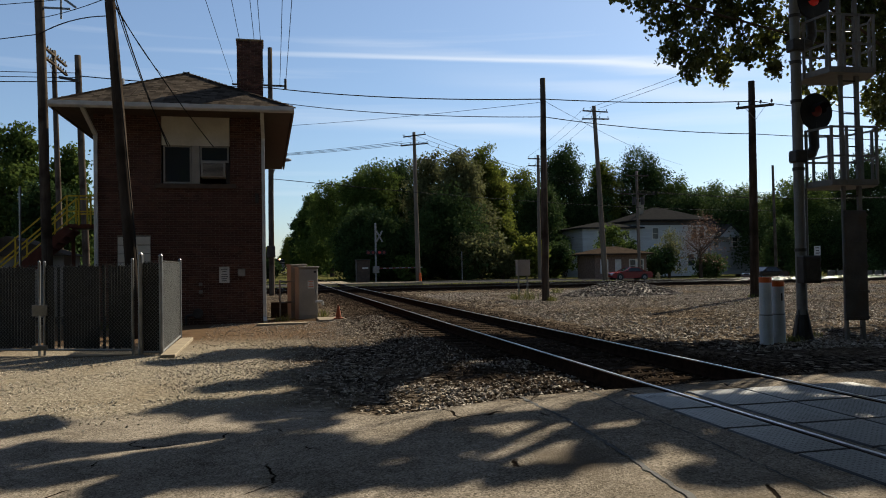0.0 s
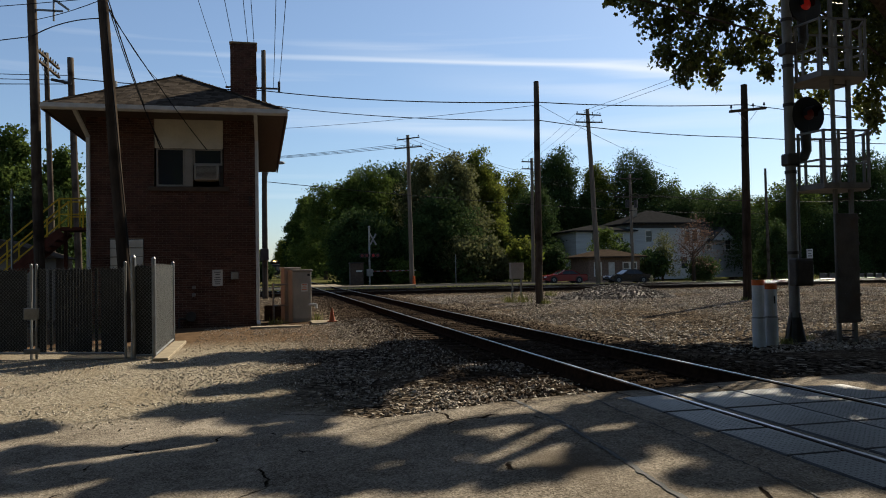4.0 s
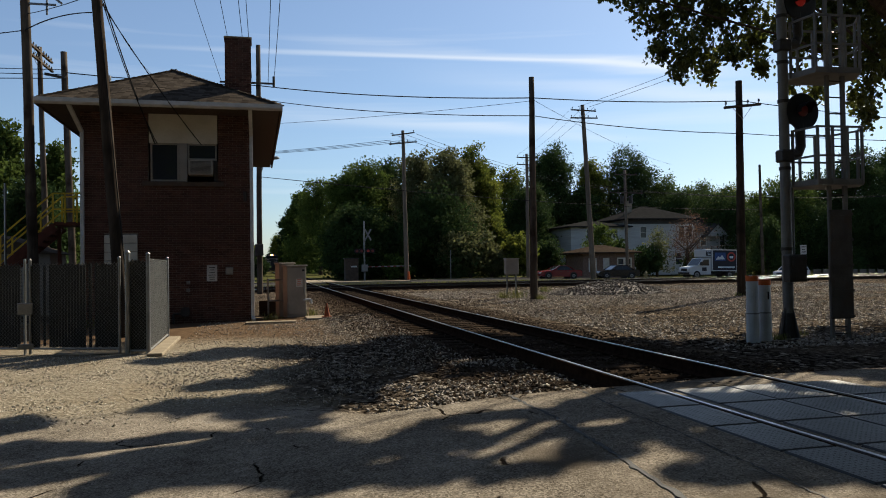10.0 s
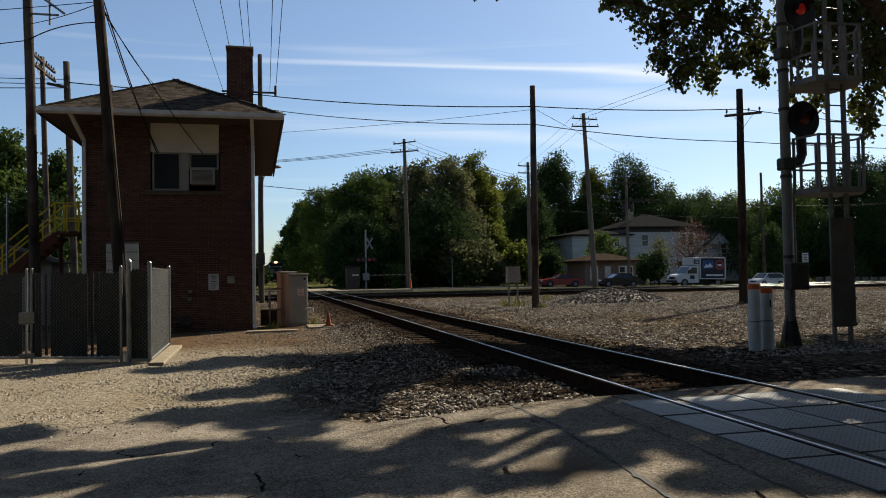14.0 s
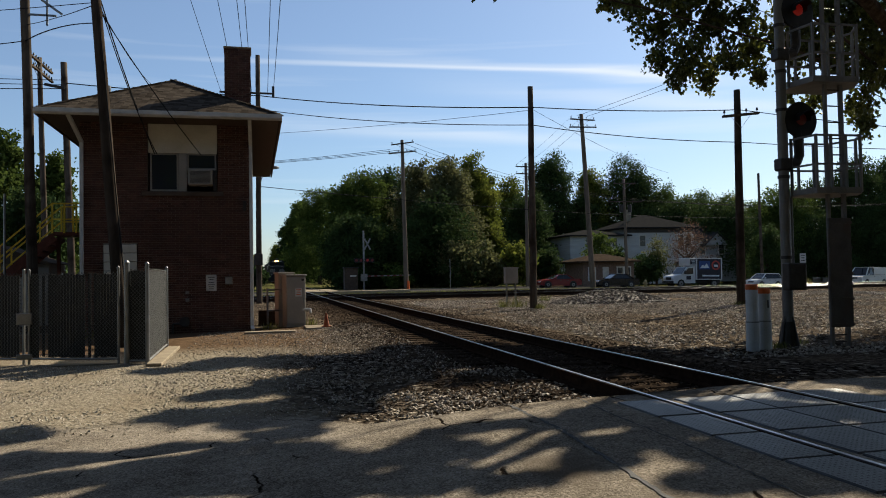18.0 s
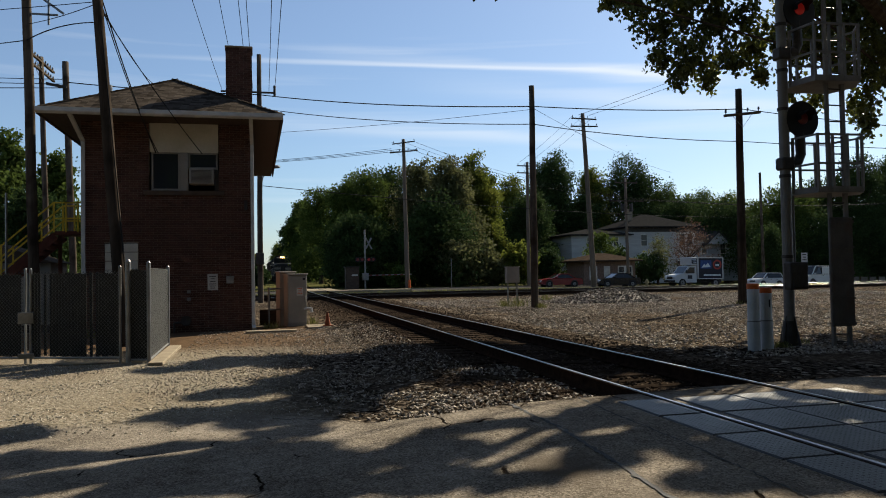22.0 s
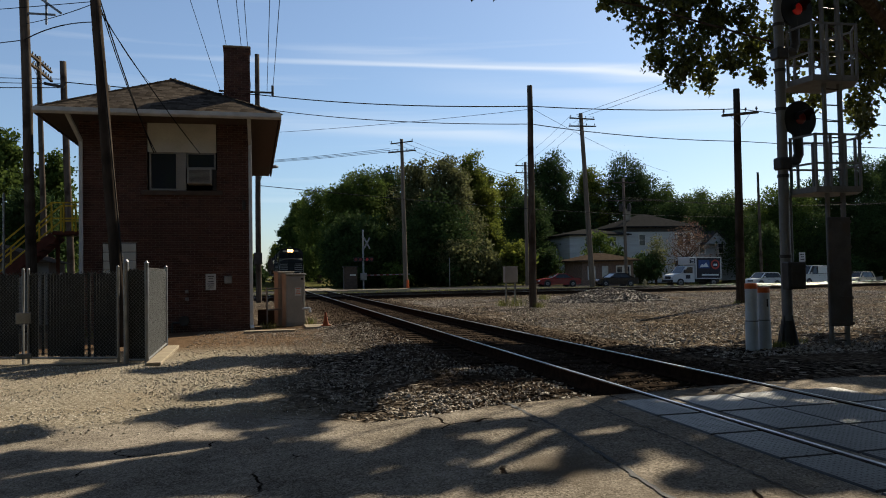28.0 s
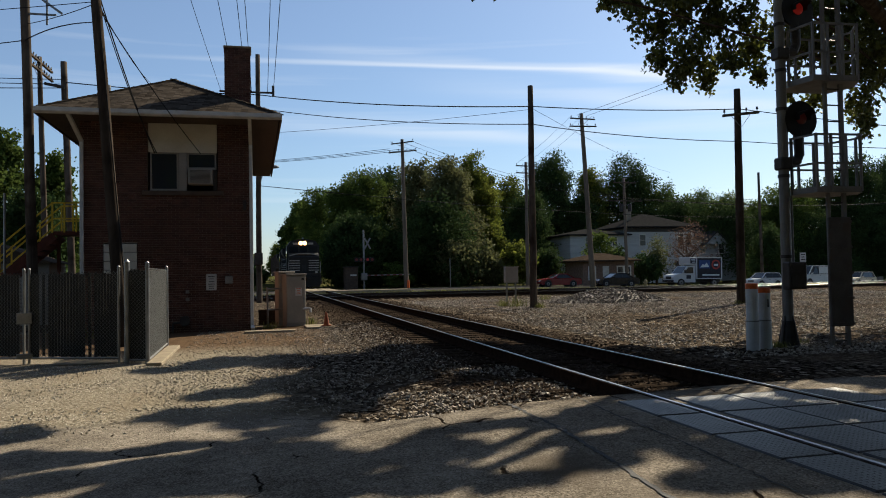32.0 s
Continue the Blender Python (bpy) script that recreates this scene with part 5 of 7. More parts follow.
def signal_head(z, lit):
    b = B()
    rod(b, (0.35, -0.10, z), (0.35, -0.06, z), 0.35, n=36)
    head = part("signal_head", b, BLACK, mast, "round black signal background")
    rim = B()
    for k in range(36):
        a, c = k * math.tau / 36, (k + 1) * math.tau / 36
        rod(rim, (0.35 + 0.348 * math.cos(a), -0.09, z + 0.348 * math.sin(a)), (0.35 + 0.348 * math.cos(c), -0.09, z + 0.348 * math.sin(c)), 0.012, n=5)
    part("rim", rim, BLACK, head)
    b = B()
    box(b, 0.17, 0.53, -0.06, 0.24, z - 0.2, z + 0.2, 0.04)
    part("signal_case", b, BLACK, head)
    hood = B()
    ring = []
    for k in range(15):
        a = radians(-20 + k * 220 / 14)
        ring.append([(0.35 + r * math.cos(a), z + 0.02 + r * math.sin(a)) for r in (0.125, 0.133)])
    vo = [[hood.verts.new((x, y, zz)) for (x, zz) in pair for y in (-0.10, -0.36 if 2 < i < 12 else -0.22)] for i, pair in enumerate(ring)]
    for p, q in zip(vo, vo[1:]):
        for i, j in ((0, 1), (1, 3), (3, 2), (2, 0)):
            hood.faces.new((p[i], p[j], q[j], q[i]))
    part("hood", hood, BLACK, head)
    lens = B()
    bmesh.ops.create_uvsphere(lens, u_segments=18, v_segments=10, radius=0.12, matrix=Matrix.Translation((0.35, -0.10, z + 0.02)) @ Matrix.Diagonal((1, 0.35, 1, 1)))
    part("lens", lens, LENS_ON if lit else LENS_DIM, head, "red signal lens", smooth=True)
    elbow = B()
    rod(elbow, (0.0, -0.02, z - 0.86), (0.30, -0.02, z - 0.80), 0.095, 0.09, 14)
    rod(elbow, (0.28, -0.02, z - 0.82), (0.35, -0.02, z - 0.66), 0.09, 0.09, 14)
    rod(elbow, (0.35, -0.02, z - 0.70), (0.35, -0.0, z - 0.18), 0.09, 0.10, 14)
    box(elbow, -0.13, 0.13, -0.13, 0.13, z - 0.98, z - 0.74, 0.03)
    part("bracket", elbow, DARKSTEEL, head, "dark cast bracket arm")


LENS_ON = glow("red_lens_lit", (0.32, 0.012, 0.008), 0.08)
LENS_DIM = glow("red_lens_dim", (0.085, 0.007, 0.005), 0.015)
signal_head(4.38, False)
signal_head(6.52, True)

# ladder with two uprights behind a steel guard, and the cages
LX0, LX1, LY = 0.60, 0.95, -0.45
for x in (LX0, LX1):
    part("ladder_upright", bar(B(), (x, LY, -0.1), (x + 0.0, LY, 8.4), 0.06 if x == LX0 else 0.075, 0.06), SILVER, mast)
for i in range(26):
    part("rung", rod(B(), (LX0, LY, 0.25 + i * 0.31), (LX1, LY, 0.25 + i * 0.31), 0.014, n=6), DARKSTEEL, mast)
GUARD = mat("weathered_guard_steel", (0.042, 0.036, 0.031), (0.075, 0.064, 0.055), 3, 0.6, 0.1, 30, stain=(0.06, 0.04, 0.028), stain_scale=2.0)
g = part("ladder_guard", box(B(), LX0 - 0.07, LX1 + 0.07, LY - 0.09, LY - 0.04, 0.4, 2.45, 0.01), GUARD, mast, "brownish steel climbing guard")
for i in range(5):
    part("guard_batten", box(B(), LX0 - 0.08, LX1 + 0.08, LY - 0.104, LY - 0.091, 0.42 + i * 0.48, 0.47 + i * 0.48), GUARD, g)


def cage(z):
    deck = [(0.12, -0.08), (0.20, -0.66), (1.12, -0.72), (1.40, -0.30), (1.28, 0.28), (0.25, 0.34)]
    b = B()
    prism(b, deck, "z", z - 0.02, z + 0.02)
    for i in range(6):
        p, q = deck[i], deck[(i + 1) % 6]
        bar(b, (*p, z + 0.03), (*q, z + 0.03), 0.02, 0.11)
    cg = part("platform", b, SILVER, mast, "grey steel service platform")
    for h in (0.52, 1.06):
        for i in range(5):
            p, q = deck[i], deck[(i + 1) % 6]
            part("guard_rail", bar(B(), (*p, z + h), (*q, z + h), 0.036, 0.036), SILVER, cg)
    for i in range(5):
        p, q = Vector((*deck[i], 0)), Vector((*deck[(i + 1) % 6], 0))
        k = 3 if (q - p).length > 0.9 else (2 if (q - p).length > 0.6 else 1)
        for j in range(k):
            c = p.lerp(q, j / k)
            part("post", bar(B(), (c.x, c.y, z), (c.x, c.y, z + 1.08), 0.042, 0.042), SILVER, cg)


cage(2.93)
cage(5.02)

# two pipe markers
for x, y, h, lab in ((4.17, 13.45, 1.30, "white plastic pipe marker with an orange top"), (4.50, 13.55, 1.22, "white plastic pipe marker with an orange cap and a black figure")):
    m = thing("pipe_marker", x, y, 0.02, lab, "marker post", group="pipe markers")
    part("lower_pipe", rod(B(), (0, 0, -0.1), (0, 0, 0.62), 0.118, n=20), PVC, m)
    part("upper_pipe", rod(B(), (0, 0, 0.6), (0, 0, h - 0.1), 0.108, n=20), PVC, m)
    part("orange_band", rod(B(), (0, 0, h - 0.1), (0, 0, h), 0.111, n=20), ORANGE, m)
    part("seam", rod(B(), (0, 0, 0.60), (0, 0, 0.625), 0.121, n=20), GALV, m)
    if x > 4.4:
        part("figure", box(B(), -0.012, 0.012, -0.114, -0.104, 0.86, 1.0), BLACK, m)

# relay cabinet on its slab, with a cone
for nm, x, y, w, d, h, lab in (("relay_cabinet", -3.46, 25.75, 0.62, 0.45, 1.64, "beige steel relay cabinet with a warning label"), ("relay_cabinet", -3.74, 26.25, 0.5, 0.45, 1.72, "second beige relay cabinet behind the first")):
    c = thing(nm, x, y, 0.02, lab, "cabinet", group="relay cabinets", rz=14)
    body = part("body", box(B(), -w / 2, w / 2, -d / 2, d / 2, 0.0, h - 0.05, 0.012), CABINET, c)
    part("top", box(B(), -w / 2 - 0.03, w / 2 + 0.03, -d / 2 - 0.04, d / 2 + 0.03, h - 0.05, h, 0.01), CABINET, c)
    door = part("door", box(B(), -w / 2 + 0.03, w / 2 - 0.03, -d / 2 - 0.018, -d / 2 - 0.001, 0.10, h - 0.09, 0.006), CABINET, c)
    part("handle", box(B(), w / 2 - 0.10, w / 2 - 0.07, -d / 2 - 0.05, -d / 2 - 0.019, 0.75, 0.92, 0.006), GALV, door)
    if x > -3.6:
        lb = part("label", box(B(), -0.03, 0.18, -d / 2 - 0.022, -d / 2 - 0.0185, 0.95, 1.2), WHITE, door, "white and red warning label")
        b = B()
        for i, wd in enumerate((0.16, 0.1, 0.13, 0.16)):
            box(b, 0.075 - wd / 2, 0.075 + wd / 2, -d / 2 - 0.0245, -d / 2 - 0.0225, 1.165 - i * 0.055, 1.185 - i * 0.055)
        part("lettering", b, ORANGE, lb)
        part("vent", box(B(), w / 2 - 0.14, w / 2 - 0.06, -d / 2 - 0.022, -d / 2 - 0.0185, h - 0.2, h - 0.14), BLACK, door)
solid("concrete_slab", box(B(), -3.2, -1.85, 24.0, 25.2, -0.02, 0.085, 0.015), CONCRETE, "pale concrete slab beside the relay cabinet", "slab")
CONE = mat("faded_cone", (0.21, 0.05, 0.018), (0.28, 0.075, 0.025), 6, 0.7, 0.05, stain=(0.14, 0.05, 0.025), stain_scale=6)
cone = thing("traffic_cone", -2.6, 24.2, 0.09, "small faded orange traffic cone on a slab", "traffic cone")
part("base", box(B(), -0.14, 0.14, -0.14, 0.14, 0.0, 0.03, 0.01), CONE, cone)
part("cone_body", rod(B(), (0, 0, 0.03), (0, 0, 0.41), 0.09, 0.022, 18), CONE, cone)
hose = B()
rod(hose, (-3.2, 25.6, 0.55), (-2.98, 25.55, 0.56), 0.045, n=10)
rod(hose, (-2.98, 25.55, 0.575), (-2.97, 25.55, 0.44), 0.045, n=10)
solid("vent_pipe", hose, PVC, "white bent vent pipe beside the cabinet", "pipe")

# legs' crossbar, timber sleepers and a sill behind the cabinets
part("leg_brace", rod(B(), (LX0, LY, 0.12), (LX1, LY, 0.12), 0.016, n=6), DARKSTEEL, mast)
solid("concrete_sill", box(B(), -4.95, -3.55, 23.2, 23.55, -0.03, 0.075, 0.012), CONCRETE, "tan concrete sill at the foot of the tower", "slab")
for k in range(3):
    solid("stacked_sleeper", box(B(), -4.55, -3.9, 26.9 + k * 0.02, 27.15, 0.0 + k * 0.17, 0.165 + k * 0.17, 0.012), TIE, "dark timber sleeper stacked beside the tower", "timber")

# line-side box on legs
lb = thing("lineside_box", 6.05, 32.5, 0.1, "grey metal equipment box on two legs beside a pole", "equipment box")
part("body", box(B(), -0.28, 0.28, -0.15, 0.15, 1.02, 1.68, 0.015), CABINET, lb)
part("lid", box(B(), -0.3, 0.3, -0.18, 0.18, 1.68, 1.71, 0.006), CABINET, lb)
for x in (-0.2, 0.2):
    part("leg", bar(B(), (x, 0, -0.1), (x, 0, 1.03), 0.06, 0.06), GALV, lb)

# heap of ballast
rngp = np.random.default_rng(4)


HEAPSTONE = mat("heap_stone", (0.055, 0.046, 0.039), (0.18, 0.153, 0.13), 5, 0.8, 0.4, 60, random_tint=0.45, per_island=True)


def stones(name, label, xs, ys, zs, size, seed, material=STONE):
    """Loose broken stones, one rough lump each."""
    rng = np.random.default_rng(seed)
    base = np.array([(1, 0, 0), (-1, 0, 0), (0, 1, 0), (0, -1, 0), (0, 0, 1), (0, 0, -1)], float)
    tri = np.array([(0, 2, 4), (2, 1, 4), (1, 3, 4), (3, 0, 4), (2, 0, 5), (1, 2, 5), (3, 1, 5), (0, 3, 5)])
    n = len(xs)
    jit = base[None] * rng.uniform(0.6, 1.25, (n, 6, 1)) + rng.normal(size=(n, 6, 3)) * 0.22
    q = rng.normal(size=(n, 3, 3))
    q = np.linalg.qr(q)[0]
    pts = np.einsum("nij,nkj->nki", q, jit) * (size * rng.uniform(0.55, 1.5, n))[:, None, None]
    pts[:, :, 2] *= 0.8
    pts += np.stack([xs, ys, zs], 1)[:, None, :]
    f = (tri[None] + (np.arange(n) * 6)[:, None, None]).reshape(-1, 3)
    ob = new(name, raw(name, pts.reshape(-1, 3).tolist(), f.tolist(), material))
    return tagged(ob, label, "stones", kind="stuff")


n = 2600
r, a = np.sqrt(rngp.random(n)), rngp.random(n) * math.tau
px_, py_ = r * np.cos(a) * 3.0, r * np.sin(a) * 1.6
pz_ = 0.52 * np.clip(1 - r ** 1.6, 0, 1) * (0.8 + 0.4 * rngp.random(n)) + 0.1
b = B()
prof = [(1.0, 0.0), (0.7, 0.22), (0.35, 0.42), (0.0, 0.50)]
last = None
for s, z in prof:
    ring = [b.verts.new((11.6 + math.cos(k * math.tau / 20) * 3.0 * max(s, 0.02), 34.4 + math.sin(k * math.tau / 20) * 1.6 * max(s, 0.02), 0.08 + z)) for k in range(20)]
    if last:
        for k in range(20):
            b.faces.new((last[k], last[(k + 1) % 20], ring[(k + 1) % 20], ring[k]))
    last = ring
b.faces.new(last)
solid("ballast_heap", b, HEAPSTONE, "low heap of grey ballast stone", "stone heap")
stones("heap_stones", "loose grey stones on the heap", 11.6 + px_, 34.4 + py_, pz_ + 0.02, 0.045, 3, HEAPSTONE)
# ballast along the main track, and coarse stone at the road's edge
n = 24000
xs = rngp.uniform(-3.6, 3.4, n)
ys = 9.2 + 34 * rngp.random(n) ** 1.5
keep = (np.abs(np.abs(xs) - 0.753) > 0.09) & (rngp.random(n) < np.where(np.abs(xs) < 0.7, 0.45, np.where(np.abs(xs) < 1.34, 0.3, 1.55 - 0.58 * np.abs(xs))))
xs, ys = xs[keep], ys[keep]
stones("ballast", "broken brown-grey ballast stones round the ties", xs, ys, land(xs, ys) + 0.010, 0.026, 5, STONEDARK)
n = 56000
xs = rngp.uniform(2.8, 30, n)
ys = 12.5 + 29.5 * rngp.random(n) ** 1.25
bare = np.array([noise.noise((a_ * 0.22, b_ * 0.3, 7.0)) for a_, b_ in zip(xs, ys)])
keep = rngp.random(n) < np.clip(0.85 - 2.2 * bare, 0.12, 1.0)
xs, ys = xs[keep], ys[keep]
stones("ballast_field", "scattered pale stones over the cinder field", xs, ys, land(xs, ys) + 0.008, 0.026, 6)
n = 11000
xs, ys = rngp.uniform(-6.4, -1.4, n), rngp.uniform(12.0, 24.4, n)
keep = (xs > -6.2 + 0.0 * ys) & (rngp.random(n) < 0.35 + 0.65 * sm(-6.0, -3.0, xs))
stones("path_stones", "small brown stones strewn over bare soil", xs[keep], ys[keep], land(xs[keep], ys[keep]) + 0.006, 0.015, 9)
n = 9000
xs, ys = rngp.uniform(-6.4, -0.8, n), rngp.uniform(8.6, 13, n)
rag = np.array([noise.noise((a_ * 0.7, b_ * 0.7, 3.0)) for a_, b_ in zip(xs, ys)])
keep = (ys - 0.10 * xs > 8.8 + 2.2 * (1 - sm(-4.6, -2.6, xs)) + rag * 0.5) & (rag * 1.6 + rngp.random(n) > 0.25 + 0.28 * np.abs(ys - 9.6) + 0.3 * np.clip(-2.5 - xs, 0, 9))
stones("edge_stones", "coarse stones along the edge of the asphalt", xs[keep], ys[keep], land(xs[keep], ys[keep]) + 0.008, 0.021, 7)
n = 15000
xs, ys = rngp.uniform(-12, -4.2, n), rngp.uniform(7.5, 17, n)
keep = ys - 0.10 * xs > 10.5 + rngp.normal(size=n) * 0.25
xs, ys = xs[keep], ys[keep]
LIME = mat("limestone_chip", (0.22, 0.195, 0.155), (0.44, 0.4, 0.34), 5, 0.9, 0.2, 60, random_tint=0.35, per_island=True)
stones("yard_stones", "pale crushed limestone chips in the yard", xs, ys, land(xs, ys) + 0.003, 0.0125, 8, LIME)

# crossing panels between and beside the rails, butted end to end
crossing = tagged(new("crossing_deck"), "worn grey rubber crossing panels between the rails", "level crossing", kind="structure")
for x0, x1 in ((-1.235, -0.80), (-0.62, -0.006), (0.006, 0.66), (0.80, 1.30)):
    w = x1 - x0
    pm = B()
    box(pm, -w / 2, w / 2, -0.397, 0.397, -0.12, 0.0, 0.012)
    for i in range(int(w / 0.045) - 1):
        for j in range(17):
            cx, cy = -w / 2 + 0.04 + i * 0.045, -0.37 + j * 0.046
            vs4 = [pm.verts.new((cx + dx, cy + dy, zz)) for dx, dy, zz in ((-0.016, 0, 0.0005), (0, -0.016, 0.0005), (0.016, 0, 0.0005), (0, 0.016, 0.0005), (0, 0, 0.003))]
            for k in range(4):
                pm.faces.new((vs4[k], vs4[(k + 1) % 4], vs4[4]))
    me = mesh_of("panel", pm, PANEL)
    y = 8.09
    i = 0
    while y > -3:
        share("panel", me, crossing, pose((x0 + x1) / 2, y - 0.405, RAIL_Z - 0.006 + (0.002 if i % 3 == 0 else 0), 0, 0, 0))
        y -= 0.815
        i += 1
for sx in (-1, 1):
    part("flangeway_filler", box(B(), sx * 0.753 - 0.045 - sx * 0.05, sx * 0.753 + 0.045 - sx * 0.05, -3, 8.08, 0.12, RAIL_Z - 0.09), RUBBER, crossing)


# seams and cracks in the asphalt
def crack(points, w, label, seed):
    rng = random.Random(seed)
    b = B()
    last = None
    for p, q in zip(points, points[1:]):
        k = max(2, int(math.dist(p, q) / 0.06))
        for i in range(k):
            f = i / k
            x, y = p[0] + (q[0] - p[0]) * f + rng.uniform(-.012, .012), p[1] + (q[1] - p[1]) * f
            dx, dy = q[1] - p[1], -(q[0] - p[0])
            nrm_ = math.hypot(dx, dy)
            ww = w * rng.uniform(0.4, 1.3)
            z = float(land(x, y)) + 0.006
            pr = [b.verts.new((x + s * dx / nrm_ * ww, y + s * dy / nrm_ * ww, z)) for s in (-0.5, 0.5)]
            if last:
                b.faces.new((last[0], last[1], pr[1], pr[0]))
            last = pr
    solid("asphalt_crack", b, RUBBER, label, "crack", kind="structure")


crack([(-2.24, 8.69), (-2.22, 7.1), (-2.31, 5.83), (-2.42, 4.4), (-2.5, 2.0)], 0.044, "dark open seam in the asphalt", 1)
crack([(-1.42, 9.0), (-1.55, 7.66), (-1.58, 6.06), (-1.68, 4.6), (-1.7, 2.0)], 0.02, "dark seam in the asphalt beside the crossing", 2)


# ---- fenced yard ----
def chain(bm, a, b, h, z, pitch=0.05, r=0.003):
    """Chain-link mesh between two posts: two families of slanting wires."""
    a, b = Vector((*a, z)), Vector((*b, z))
    d = b - a
    L = d.length
    d.normalize()
    step = pitch * 1.42
    k = -int(h / step) - 1
    up_ = Vector((0, 0, 1))
    nrm_ = d.cross(up_)
    while k * step < L:
        for sgn in (1, -1):
            s0 = k * step
            lo, hi = max(0.0, s0), min(L, s0 + h)
            if hi - lo > 0.02:
                p0 = a + d * lo + up_ * ((lo - s0) if sgn > 0 else h - (lo - s0)) + nrm_ * 0.003 * sgn
                p1 = a + d * hi + up_ * ((hi - s0) if sgn > 0 else h - (hi - s0)) + nrm_ * 0.003 * sgn
                side = (p1 - p0).cross(nrm_).normalized() * r
                vs_ = [bm.verts.new(p) for p in (p0 - side, p0 + side, p1 + side, p1 - side)]
                vt_ = [bm.verts.new(v_.co - nrm_ * 0.004) for v_ in vs_]
                bm.faces.new(vs_)
                bm.faces.new(vt_[::-1])
        k += 1
    return bm


def run(name, label, a, b, h, z0, posts, slats=True, rails=True, slat_gap=(), gauge=0.003):
    """A length of chain-link fence with posts, rails, mesh and upright slats woven into it."""
    f = thing(name, 0, 0, 0, label, "fence")
    a3, b3 = Vector((*a, 0)), Vector((*b, 0))
    d = (b3 - a3).normalized()
    L = (b3 - a3).length
    for s, r, ph in posts:
        p = a3 + d * s
        q = part("post", rod(B(), (p.x, p.y, -0.1), (p.x, p.y, ph), r, n=12), GALV, f)
        part("post_cap", rod(B(), (p.x, p.y, ph), (p.x, p.y, ph + r * 0.9), r * 1.12, r * 0.4, n=12), GALV, q)
    if rails:
        for z in (z0 + 0.03,):
            part("rail", rod(B(), (a[0], a[1], z), (b[0], b[1], z), 0.02, n=8), GALV, f)
    part("wire_mesh", chain(B(), a, b, h, z0, r=gauge), MESHWIRE, f, "galvanised chain-link mesh")
    if slats:
        sm_ = mesh_of("slat", box(B(), -0.0295, 0.0295, -0.004, 0.004, 0.0, 1.0), SLAT)
        ang = math.degrees(math.atan2(d.y, d.x))
        k, s = 0, 0.04
        rnd_ = random.Random(len(name))
        nrm_ = Vector((-d.y, d.x, 0))
        while s < L - 0.03:
            p = a3 + d * s + nrm_ * 0.012
            lo = z0 + 0.035 + rnd_.uniform(0, 0.04)
            ob_ = share("slat", sm_, f, Matrix.LocRotScale((p.x, p.y, lo), Euler((0, 0, radians(ang))), (1, 1, z0 + h - 0.03 - lo + rnd_.uniform(-0.02, 0.015))))
            k += 1
            s += 0.0625 if not any(g0 < s < g1 for g0, g1 in slat_gap) else 0.125
    return f


FA, FB, FC = (-6.62, 16.42), (-7.0, 16.56), (-13.6, 19.1)
FD = (-8.94, 17.31)
run("chain_link_fence", "short bay of slatted chain-link fence beside the gate", FB, FA, 1.74, 0.06, [(0.0, 0.05, 1.93), (0.405, 0.037, 1.9)])
run("yard_gate", "double chain-link gate with black privacy slats, shut", (FD[0] + 0.09, FD[1] - 0.035), (-7.13, 16.61), 1.66, 0.10,
    [(0.0, 0.026, 1.82), (1.82, 0.026, 1.84)], slat_gap=((0.15, 0.4), (1.1, 1.3)))
run("yard_gate", "second leaf of the slatted chain-link gate, shut", FC, (FD[0] - 0.06, FD[1] + 0.02), 1.66, 0.10, [(0.0, 0.03, 1.84), (4.98, 0.026, 1.82)])
latch = thing("gate_latch", FD[0], FD[1] - 0.03, 0.0, "galvanised latch and chain between the gate leaves", "latch")
part("latch_plate", box(B(), -0.13, 0.15, -0.05, -0.02, 0.78, 1.0, 0.01), GALV, latch)
part("drop_rod", rod(B(), (0.0, -0.03, 0.0), (0.0, -0.03, 1.1), 0.012, n=8), GALV, latch)
part("drop_rod_guide", box(B(), -0.13, 0.15, -0.05, -0.02, 0.12, 0.22, 0.01), GALV, latch)
run("side_fence", "side run of galvanised chain-link fence with pale slats", FA, (-6.66, 20.1), 1.76, 0.05, [(3.66, 0.035, 1.86)], slats=False, gauge=0.0055)
sl = B()
for i in range(56):
    y = 16.5 + i * 0.064
    box(sl, -6.664, -6.658, y, y + 0.045, 0.12, 1.76)
side_slats = mat("grey_slat", (0.007, 0.0075, 0.0068), (0.015, 0.0155, 0.0138), 3, 0.6, 0.05, random_tint=0.55, per_island=True)
tagged(solid("fence_slats", sl, side_slats, "grey-green privacy slats woven in the side fence", "fence slats"), kind="stuff")
solid("yard_slab", box(B(), -6.6, -6.33, 16.0, 19.6, -0.02, 0.075, 0.012), CONCRETE, "tan concrete strip along the fence", "slab")
solid("gate_sill", box(B(), -8.3, -6.85, 16.62, 17.1, -0.03, 0.05, 0.01), CONCRETE, "low concrete sill under the gate", "slab", m=pose(0, 0, 0))

